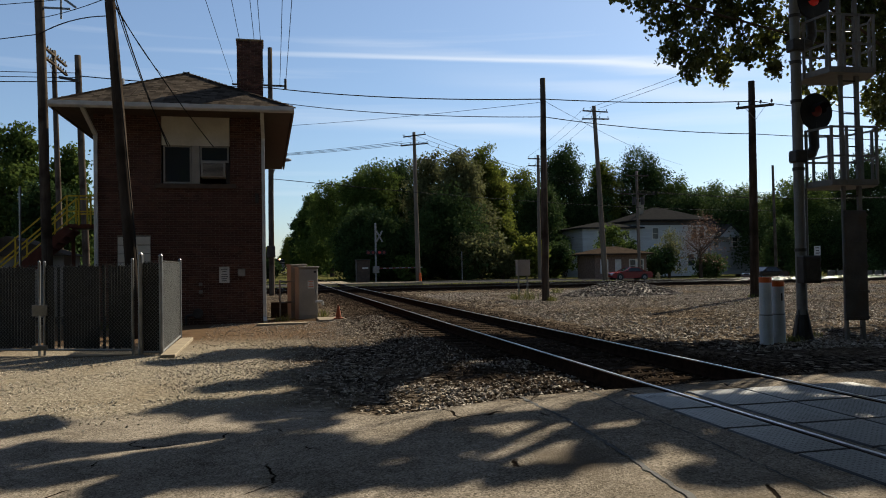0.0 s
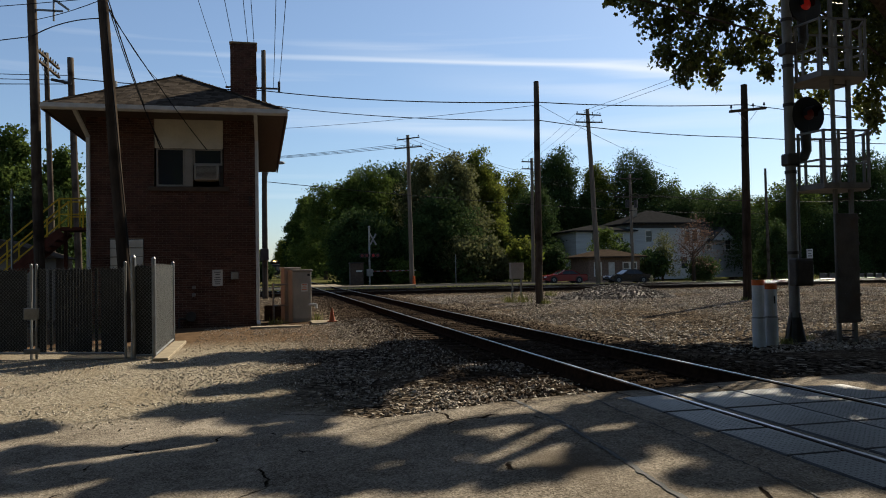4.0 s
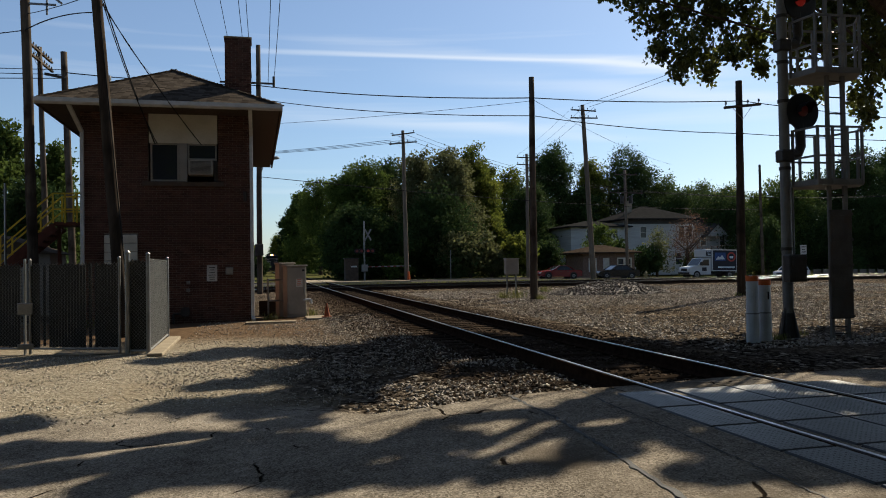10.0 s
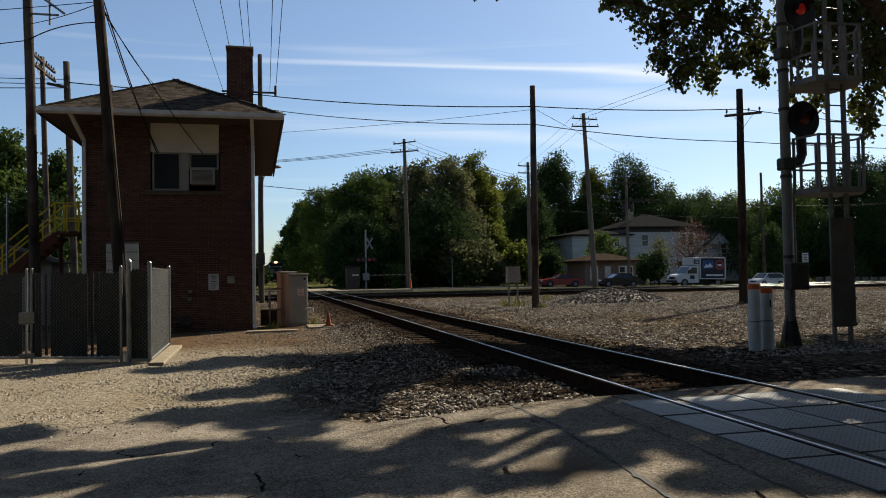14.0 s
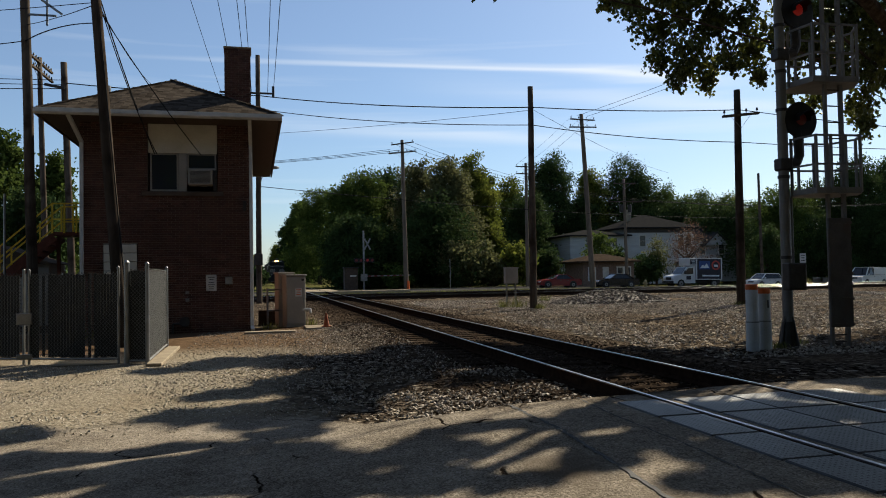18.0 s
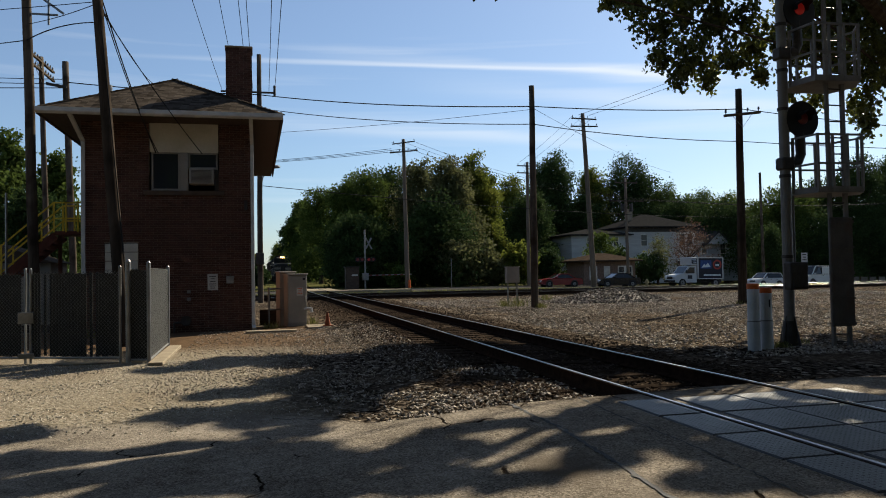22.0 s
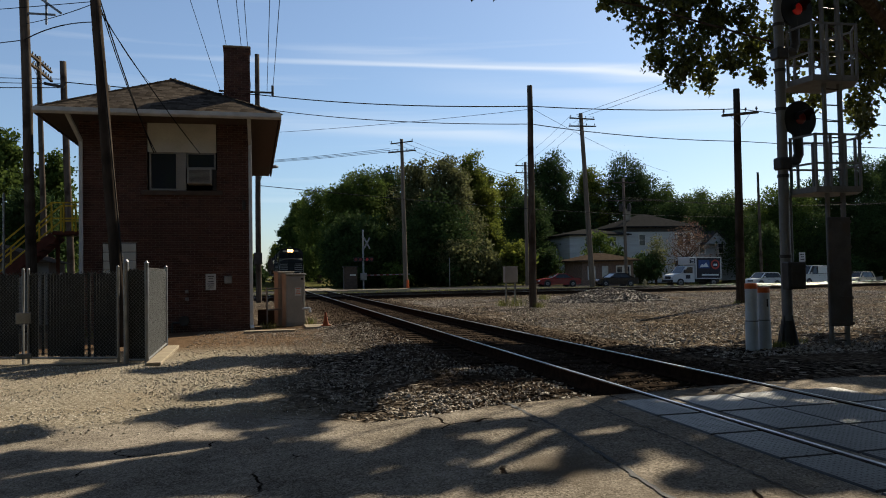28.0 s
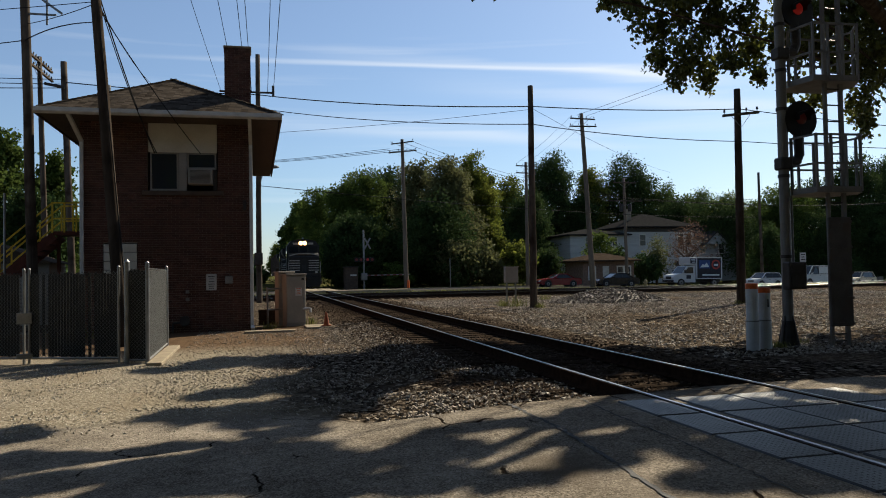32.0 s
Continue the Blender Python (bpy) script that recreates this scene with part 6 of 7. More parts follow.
# outside stair on the tower's west side
stair = thing("outside_stair", 0, 0, 0, "steel outside stair with yellow handrails beside the tower", "stair")
part("landing", box(B(), -10.85, -9.44, 27.6, 28.8, 3.02, 3.14, 0.01), REDSTEEL, stair)
for y in (27.62, 28.78):
    part("stringer", bar(B(), (-10.8, y, 3.0), (-14.2, y, -0.0), 0.05, 0.26), REDSTEEL, stair, "red oxide steel stringer")
for i in range(16):
    part("step", box(B(), -11.05 - i * 0.2, -10.82 - i * 0.2, 27.66, 28.74, 2.90 - i * 0.185, 2.94 - i * 0.185), REDSTEEL, stair)
for y in (27.6, 28.8):
    for h in (0.42, 0.92):
        part("handrail", bar(B(), (-10.85, y, 3.12 + h), (-14.2, y, 0.1 + h), 0.045, 0.045), YELLOW, stair, "yellow steel handrail")
        part("landing_rail", bar(B(), (-10.85, y, 3.12 + h), (-9.6, y, 3.12 + h), 0.045, 0.045), YELLOW, stair, "yellow landing rail")
    for x in (-10.85, -10.5, -10.15, -9.8):
        part("rail_post", bar(B(), (x, y, 3.1), (x, y, 4.06), 0.05, 0.05), YELLOW, stair)
    for k in range(4):
        x, z = -11.5 - k * 0.85, 2.5 - k * 0.77
        part("rail_post", bar(B(), (x, y, z), (x, y, z + 1.0), 0.045, 0.045), YELLOW, stair)
for x in (-10.8, -9.7):
    part("landing_leg", bar(B(), (x, 28.2, -0.05), (x, 28.2, 3.02), 0.1, 0.1), REDSTEEL, stair)
fp = thing("flag_post", -12.1, 27.2, 0, "thin grey post in the yard", "post")
part("shaft", rod(B(), (0, 0, -0.1), (0, 0, 4.3), 0.04, 0.035, 8), GALV, fp)
shed = thing("yard_shed", -13.5, 32, 0, "low grey shed behind the fence", "shed")
part("wall", box(B(), -1.8, 1.8, -1.2, 1.2, 0, 2.2), CABINET, shed)
part("roof", prism(B(), [(-2.0, 2.2), (2.0, 2.2), (0, 2.9)], "y", -1.4, 1.4), SHINGLES, shed)

# line-side post and pipe rail behind the cabinets
pr_ = thing("pipe_rail", -4.28, 25.6, 0.0, "grey pipe rail between the tower and the cabinets", "railing")
part("post", rod(B(), (0, 0, -0.05), (0, 0, 1.25), 0.03, n=8), GALV, pr_)
part("rail", rod(B(), (0, 0, 1.2), (0.9, 0.6, 1.2), 0.025, n=8), GALV, pr_)
part("rail", rod(B(), (0, 0, 0.55), (0.9, 0.6, 0.55), 0.025, n=8), GALV, pr_)

# ---- the street ----
ASPHALT = mat("street_asphalt", (0.032, 0.03, 0.028), (0.06, 0.056, 0.052), 1.2, 0.92, 0.2, 50, stain=(0.035, 0.033, 0.031))
sx = grid_lines(-260, 330, [(-60, 40), (10, 8), (110, 3), (9999, 20)])
b = B()
lastp = None
for x in sx:
    z = float(land(x, 70.0)) + 0.03
    pr4 = [b.verts.new((x, y + bend(x), zz)) for y, zz in ((63.0, z), (70.6, z), (70.6, z - 0.15), (63.0, z - 0.15))]
    if lastp:
        for k in range(4):
            b.faces.new((lastp[k], lastp[(k + 1) % 4], pr4[(k + 1) % 4], pr4[k]))
    lastp = pr4
bmesh.ops.recalc_face_normals(b, faces=b.faces)
solid("road", b, ASPHALT, "grey asphalt street beyond the railway", "road", kind="structure")
for y0 in (62.85, 70.6):
    b = B()
    lastp = None
    for x in sx:
        z = float(land(x, 70.0)) + 0.12
        pr4 = [b.verts.new((x, y + bend(x), zz)) for y, zz in ((y0, z), (y0 + 0.15, z), (y0 + 0.15, z - 0.25), (y0, z - 0.25))]
        if lastp:
            for k in range(4):
                b.faces.new((lastp[k], lastp[(k + 1) % 4], pr4[(k + 1) % 4], pr4[k]))
        lastp = pr4
    bmesh.ops.recalc_face_normals(b, faces=b.faces)
    if y0 > 65:
        solid("kerb", b, CONCRETE, "pale concrete kerb along the street", "kerb", kind="structure")
    else:
        b.free()
solid("crossing_apron", box(B(), -1.9, 7.5, 61.6, 63.0, 0.0, 0.32, 0.01), CONCRETE, "pale concrete apron where the street crosses the track", "pavement", kind="structure")
for x0, x1 in ((-1.9, -0.82), (-0.66, 0.66), (0.82, 1.9)):
    solid("street_crossing_panel", box(B(), x0, x1, 63.0, 70.6, 0.0, RAIL_Z - 0.004, 0.01), CONCRETE, "concrete crossing panel in the street", "crossing panel", kind="structure")

# crossing signal with a lowered gate
xing = thing("crossing_signal", 5.9, 76.8, 0.05, "level crossing signal with a crossbuck and a lowered striped gate", "crossing signal")
part("mast", rod(B(), (0, 0, 0), (0, 0, 5.9), 0.09, n=12), GALV, xing)
for s in (-1, 1):
    part("crossbuck_blade", bar(B(), (0.36 - 0.3, -0.14 - 0.02 * s, 4.55 + 0.55 * s), (0.36 + 0.3, -0.14 - 0.02 * s, 4.55 - 0.55 * s), 0.02, 0.15), GALV, xing, "white crossbuck blade")
part("light_bar", bar(B(), (-0.8, -0.1, 2.95), (0.9, -0.1, 2.95), 0.06, 0.06), GALV, xing)
LAMP_RED = glow("red_flasher", (0.22, 0.01, 0.008), 0.03)
for x, on in ((-0.75, False), (-0.3, False), (0.35, True), (0.8, False)):
    lamp = part("flasher", rod(B(), (x, -0.2, 2.95), (x, -0.1, 2.95), 0.25, n=18), BLACK, xing, "round black crossing flasher")
    part("lens", rod(B(), (x, -0.22, 2.95), (x, -0.205, 2.95), 0.14, n=14), LAMP_RED if on else LENS_DIM, lamp)
part("gate_mechanism", box(B(), -0.3, 0.3, -0.3, 0.3, 0.9, 1.6, 0.03), GALV, xing)
gate = part("gate_arm", bar(B(), (0.1, -0.35, 1.38), (4.6, -0.35, 1.42), 0.04, 0.1), GALV, xing, "red and white striped gate arm")
for i in range(7):
    part("red_stripe", bar(B(), (0.35 + i * 0.62, -0.376, 1.382), (0.65 + i * 0.62, -0.376, 1.385), 0.006, 0.118), LENS_DIM, gate)
hut = thing("equipment_hut", 4.65, 77.4, 0.05, "dark steel equipment hut beside the crossing", "hut")
part("body", box(B(), -0.65, 0.65, -0.6, 0.6, 0.0, 2.2, 0.02), SOFFIT, hut)
part("roof", box(B(), -0.73, 0.73, -0.7, 0.7, 2.2, 2.28, 0.01), DARKSTEEL, hut)
part("notice", box(B(), -0.1, 0.5, -0.62, -0.605, 1.35, 1.5), WHITE, hut)
mk = thing("pole_guard", 9.32, 71.6, 0.05, "small orange marker at the foot of a pole", "marker")
part("sleeve", rod(B(), (0, 0, 0), (0, 0, 0.9), 0.15, 0.1, 10), ORANGE, mk)
for x, y, h in ((13.2, 70.9, 2.9),):
    ps = thing("sign_post", x, y, 0.0, "thin grey sign post beside the street", "post")
    part("shaft", bar(B(), (0, 0, 0), (0, 0, h), 0.06, 0.06), GALV, ps)
ss = thing("street_sign", 41.3, 58.0, -0.3, "small white road sign on a post", "road sign")
part("shaft", bar(B(), (0, 0, -0.2), (0, 0, 2.4), 0.06, 0.05), GALV, ss)
part("plate", box(B(), -0.31, 0.31, -0.05, -0.035, 2.25, 3.05, 0.004), WHITE, ss)
part("lower_plate", box(B(), -0.15, 0.15, -0.05, -0.035, 1.75, 2.15, 0.004), WHITE, ss)
b = B()
for k, w in enumerate((0.4, 0.3, 0.4)):
    box(b, -w / 2, w / 2, -0.056, -0.051, 2.85 - k * 0.22, 2.93 - k * 0.22)
part("lettering", b, DARKSTEEL, ss)


# ---- houses ----
def house(name, label, x, y, w, d, wall_h, roof_h, over, wall_m, roof_m, windows, gable=False, z0=0.0, doors=()):
    h = thing(name, x, y, z0, label, "house")
    holes = [(wx - ww / 2, wx + ww / 2, wz, wz + wh) for wx, wz, ww, wh in list(windows) + list(doors)]
    part("wall", pierced(B(), -w / 2, w / 2, -0.3, wall_h, holes, 0.0, 0.2), wall_m, h)
    b = B()
    box(b, -w / 2, -w / 2 + 0.2, 0.203, d, -0.3, wall_h)
    part("side_wall", b, wall_m, h)
    part("side_wall", box(B(), w / 2 - 0.2, w / 2, 0.203, d, -0.3, wall_h), wall_m, h)
    part("back_wall", box(B(), -w / 2 + 0.2, w / 2 - 0.2, d - 0.2, d, -0.3, wall_h), wall_m, h)
    b = B()
    X0, X1, Y0, Y1 = -w / 2 - over, w / 2 + over, -over, d + over
    k = (Y1 - Y0) / 2
    if gable:
        ridge = [((X0, k + Y0), (X1, k + Y0))][0]
    else:
        kk = min(k, (X1 - X0) / 2 - 0.1)
        ridge = ((X0 + kk, Y0 + k), (X1 - kk, Y0 + k))
    t = 0.16
    for dz in (0.0,):
        v_ = [b.verts.new(p) for p in ((X0, Y0, wall_h), (X1, Y0, wall_h), (X1, Y1, wall_h), (X0, Y1, wall_h))]
        u_ = [b.verts.new(p) for p in ((X0, Y0, wall_h + t), (X1, Y0, wall_h + t), (X1, Y1, wall_h + t), (X0, Y1, wall_h + t))]
        r_ = [b.verts.new((*ridge[0], wall_h + roof_h)), b.verts.new((*ridge[1], wall_h + roof_h))]
        b.faces.new(v_[::-1])
        for i in range(4):
            b.faces.new((v_[i], v_[(i + 1) % 4], u_[(i + 1) % 4], u_[i]))
        b.faces.new((u_[0], u_[1], r_[1], r_[0]))
        b.faces.new((u_[1], u_[2], r_[1]))
        b.faces.new((u_[2], u_[3], r_[0], r_[1]))
        b.faces.new((u_[3], u_[0], r_[0]))
    bmesh.ops.recalc_face_normals(b, faces=b.faces)
    part("roof", b, roof_m, h)
    for wx, wz, ww, wh in windows:
        b = B()
        for a in ((wx - ww / 2 - .07, wx - ww / 2 + .05, wz - .07, wz + wh + .07), (wx + ww / 2 - .05, wx + ww / 2 + .07, wz - .07, wz + wh + .07),
                  (wx - ww / 2 + .05, wx + ww / 2 - .05, wz - .07, wz + .05), (wx - ww / 2 + .05, wx + ww / 2 - .05, wz + wh - .05, wz + wh + .07), (wx - ww / 2 + .05, wx + ww / 2 - .05, wz + wh / 2 - .025, wz + wh / 2 + .025)):
            box(b, a[0], a[1], -0.04, 0.1, a[2], a[3])
        s = part("window", b, WHITE, h, "white framed window")
        part("pane", box(B(), wx - ww / 2 + .05, wx + ww / 2 - .05, 0.04, 0.05, wz + .05, wz + wh - .05), GLASS, s)
    for wx, wz, ww, wh in doors:
        part("door", box(B(), wx - ww / 2, wx + ww / 2, 0.05, 0.1, wz, wz + wh, 0.01), WHITE, h)
    return h


SIDING = mat("white_siding", (0.3, 0.3, 0.29), (0.42, 0.42, 0.41), 2, 0.7, 0.3, 20, stretch=(0.2, 0.2, 7))
BROWNBRICK = mat("brown_brick", (0.11, 0.075, 0.058), (0.19, 0.135, 0.105), 6, 0.9, 0.3, 40)
GREYSIDE = mat("grey_siding", (0.2, 0.205, 0.205), (0.29, 0.295, 0.29), 2, 0.7, 0.3, 20, stretch=(0.2, 0.2, 7))
ROOFDARK = mat("dark_shingles", (0.014, 0.0138, 0.0138), (0.028, 0.0275, 0.0272), 3, 0.9, 0.4, 50, stretch=(1, 1, 4))
ROOFGREY = mat("grey_shingles", (0.03, 0.029, 0.027), (0.055, 0.053, 0.049), 3, 0.9, 0.4, 50, stretch=(1, 1, 4))
ROOFBROWN = mat("brown_shingles", (0.028, 0.021, 0.016), (0.054, 0.041, 0.031), 3, 0.9, 0.4, 50, stretch=(1, 1, 4))
bung = house("bungalow", "low brown brick bungalow with white trim and a hipped roof", 31.85, 76.0, 5.9, 4.6, 2.42, 0.95, 0.6, BROWNBRICK, ROOFBROWN,
             [(-1.9, 0.55, 0.75, 1.35), (1.35, 0.6, 0.7, 1.3), (2.2, 0.6, 0.7, 1.3)], doors=[(-0.3, -0.1, 0.75, 2.05)])
big = house("white_house", "two-storey white house with a dark hipped roof and chimney", 47.75, 93.0, 9.9, 9.0, 7.0, 2.1, 0.7, SIDING, ROOFDARK,
            [(3.0, 4.6, 0.9, 1.6), (4.2, 4.6, 0.8, 1.6), (-2.6, 4.6, 0.9, 1.5), (-2.0, 1.0, 1.0, 1.6), (2.5, 1.0, 1.0, 1.6)])
part("chimney", box(B(), -3.3, -2.6, 3.0, 3.6, 7.6, 9.4, 0.02), CONCRETE, big, "pale rendered chimney")
part("chimney_pot", box(B(), -3.1, -2.8, 3.1, 3.5, 9.4, 9.75, 0.02), CONCRETE, big)
# dark strip across the top of the front wall
part("frieze", box(B(), -4.97, 4.97, -0.05, -0.003, 6.45, 6.98), DARKSTEEL, big, "dark band under the eaves")
wing = house("house_wing", "lower white wing of the two-storey house with paired windows", 38.7, 92.6, 8.0, 7.0, 6.0, 1.0, 0.5, SIDING, ROOFDARK,
             [(-1.55, 4.6, 0.6, 1.2), (-0.8, 4.6, 0.6, 1.2), (2.2, 4.6, 0.75, 1.2), (-0.3, 1.2, 0.9, 1.4)])
gry = house("grey_house", "grey clapboard house with a gabled roof", 59.0, 98.0, 9.0, 8.0, 5.6, 2.6, 0.5, GREYSIDE, ROOFGREY,
            [(-4.2, 3.6, 0.9, 1.5), (-1.8, 3.6, 0.9, 1.5), (1.2, 3.6, 0.9, 1.5), (-4.2, 0.8, 0.9, 1.5)], gable=True)
b = B()
prism(b, [(-1.9, 4.9), (1.9, 4.9), (0.0, 6.6)], "y", -0.9, 3.0)
part("dormer_gable", b, GREYSIDE, gry)
b = B()
prism(b, [(-2.3, 4.6), (0.0, 6.65), (2.3, 4.6), (2.3, 4.76), (0.0, 6.83), (-2.3, 4.76)], "y", -1.15, 3.0)
part("dormer_roof", b, ROOFGREY, gry)
# garden fence by the street
for i in range(8):
    gx_ = 57.0 + i * 1.78
    gf = thing("garden_fence", gx_, 73.5 + float(bend(gx_)), float(land(gx_, 73.5)), "low dark garden fence along the street", "fence", group="garden fence panels", rz=27)
    part("post", box(B(), -0.05, 0.05, -0.05, 0.05, -0.1, 1.05), DARKSTEEL, gf)
    part("panel", box(B(), 0.06, 1.94, -0.02, 0.02, 0.1, 0.95), DARKSTEEL, gf)


# weeds and dry grass
def tuft(x, y, h, w, seed, n=60, label="tuft of dry yellow-green weeds in the ballast"):
    rng = np.random.default_rng(seed)
    a = rng.uniform(0, math.tau, n)
    r = np.sqrt(rng.random(n)) * w * 0.5
    px0, py0 = r * np.cos(a), r * np.sin(a)
    lean = rng.normal(size=(n, 2)) * 0.35 * h
    hh = h * rng.uniform(0.4, 1.0, n)
    vs_, fs_ = [], []
    for i in range(n):
        q = len(vs_)
        sx_, sy_ = math.cos(a[i] + 1.6) * 0.012, math.sin(a[i] + 1.6) * 0.012
        vs_ += [(px0[i] - sx_, py0[i] - sy_, -0.02), (px0[i] + sx_, py0[i] + sy_, -0.02), (px0[i] + lean[i, 0] * .4 + sx_ * .7, py0[i] + lean[i, 1] * .4 + sy_ * .7, hh[i] * .6),
                (px0[i] + lean[i, 0] * .4 - sx_ * .7, py0[i] + lean[i, 1] * .4 - sy_ * .7, hh[i] * .6), (px0[i] + lean[i, 0], py0[i] + lean[i, 1], hh[i])]
        fs_ += [(q, q + 1, q + 2, q + 3), (q + 3, q + 2, q + 4)]
    ob_ = new("weed_tuft", raw("weed_tuft", vs_, fs_, GRASS))
    ob_.matrix_basis = pose(x, y, float(land(x, y)))
    return tagged(ob_, label, "weeds", group="weed tufts", kind="stuff")


for k, (x, y, h, w) in enumerate(((6.2, 32.2, 0.55, 0.9), (5.7, 32.6, 0.4, 0.6), (6.6, 30.6, 0.3, 0.5), (9.9, 38.5, 0.35, 0.8), (14.6, 28.8, 0.2, 0.5), (-4.2, 25.0, 0.25, 0.7),
                                  (-3.0, 25.9, 0.3, 0.6), (5.6, 14.2, 0.18, 0.6), (4.9, 13.7, 0.15, 0.5), (-9.0, 23.9, 0.3, 1.2), (-7.4, 24.2, 0.25, 0.9))):
    tuft(x, y, h, w, 300 + k)
rngv = np.random.default_rng(77)
n = 5200
vx, vy = rngv.uniform(-6, 70, n), rngv.uniform(57.5, 62.6, n)
vy = vy + bend(vx)
vz = land(vx, vy)
hh = rngv.uniform(0.06, 0.2, n)
an = rngv.uniform(0, math.tau, n)
ca, sa = np.cos(an) * 0.03, np.sin(an) * 0.03
gv = np.stack([np.stack([vx - ca, vy - sa, vz], 1), np.stack([vx + ca, vy + sa, vz], 1), np.stack([vx + rngv.normal(size=n) * .06, vy + rngv.normal(size=n) * .06, vz + hh], 1)], 1).reshape(-1, 3)
ob = new("verge_grass", raw("verge_grass", gv.tolist(), np.arange(n * 3).reshape(n, 3).tolist(), GRASS))
tagged(ob, "short dry grass on the verge beside the street", "grass", kind="stuff")

HYDRANT = mat("faded_hydrant_paint", (0.16, 0.13, 0.06), (0.26, 0.22, 0.12), 8, 0.7, 0.1)
hyd = thing("fire_hydrant", 28.6, 62.2, float(land(28.6, 62.2)), "weathered yellow fire hydrant beside the street", "fire hydrant")
part("barrel", rod(B(), (0, 0, -0.05), (0, 0, 0.62), 0.13, 0.12, 14), HYDRANT, hyd)
part("bonnet", rod(B(), (0, 0, 0.62), (0, 0, 0.8), 0.14, 0.04, 14), HYDRANT, hyd)
part("flange", rod(B(), (0, 0, 0.08), (0, 0, 0.13), 0.18, n=14), HYDRANT, hyd)
for s in (-1, 1):
    part("outlet", rod(B(), (s * 0.1, 0, 0.48), (s * 0.22, 0, 0.48), 0.06, n=10), HYDRANT, hyd)


# ---- vehicles ----
def paint(name, c, rough=0.3):
    return mat(name, tuple(k * 0.92 for k in c), c, 2, rough, 0.0, 30, spec=0.4)


TYRE = mat("tyre_rubber", (0.012, 0.012, 0.012), (0.025, 0.025, 0.025), 8, 0.85, 0.1)
RIM = mat("wheel_rim", (0.12, 0.12, 0.125), (0.2, 0.2, 0.2), 8, 0.35, 0.0, metal=0.8)
AUTOGLASS = glass("car_glass", (0.012, 0.015, 0.017), 0.03)
LAMPGLASS = glass("headlamp_glass", (0.6, 0.6, 0.6), 0.1)
TAIL = mat("tail_lamp", (0.25, 0.01, 0.01), (0.35, 0.02, 0.015), 5, 0.25, 0.0)
CARDARK = mat("dark_trim", (0.012, 0.012, 0.013), (0.022, 0.022, 0.023), 6, 0.6, 0.0)


def quad_slab(b, p, inward, t):
    """A four-cornered plate with thickness t along inward."""
    a = [b.verts.new(q) for q in p]
    c = [b.verts.new(Vector(q) + Vector(inward) * t) for q in p]
    b.faces.new(a), b.faces.new(c[::-1])
    for i in range(4):
        b.faces.new((a[i], c[i], c[(i + 1) % 4], a[(i + 1) % 4]))
    bmesh.ops.recalc_face_normals(b, faces=b.faces)
    return b


def wheels(v, xs, r, half):
    for x in xs:
        for s in (-1, 1):
            w = part("wheel", rod(B(), (x, s * (half - 0.19), r), (x, s * (half + 0.005), r), r, n=22), TYRE, v)
            part("rim", rod(B(), (x, s * (half + 0.002), r), (x, s * (half + 0.014), r), r * 0.62, r * 0.55, n=16), RIM, w)
            part("hub", rod(B(), (x, s * (half + 0.012), r), (x, s * (half + 0.02), r), r * 0.2, n=10), CARDARK, w)


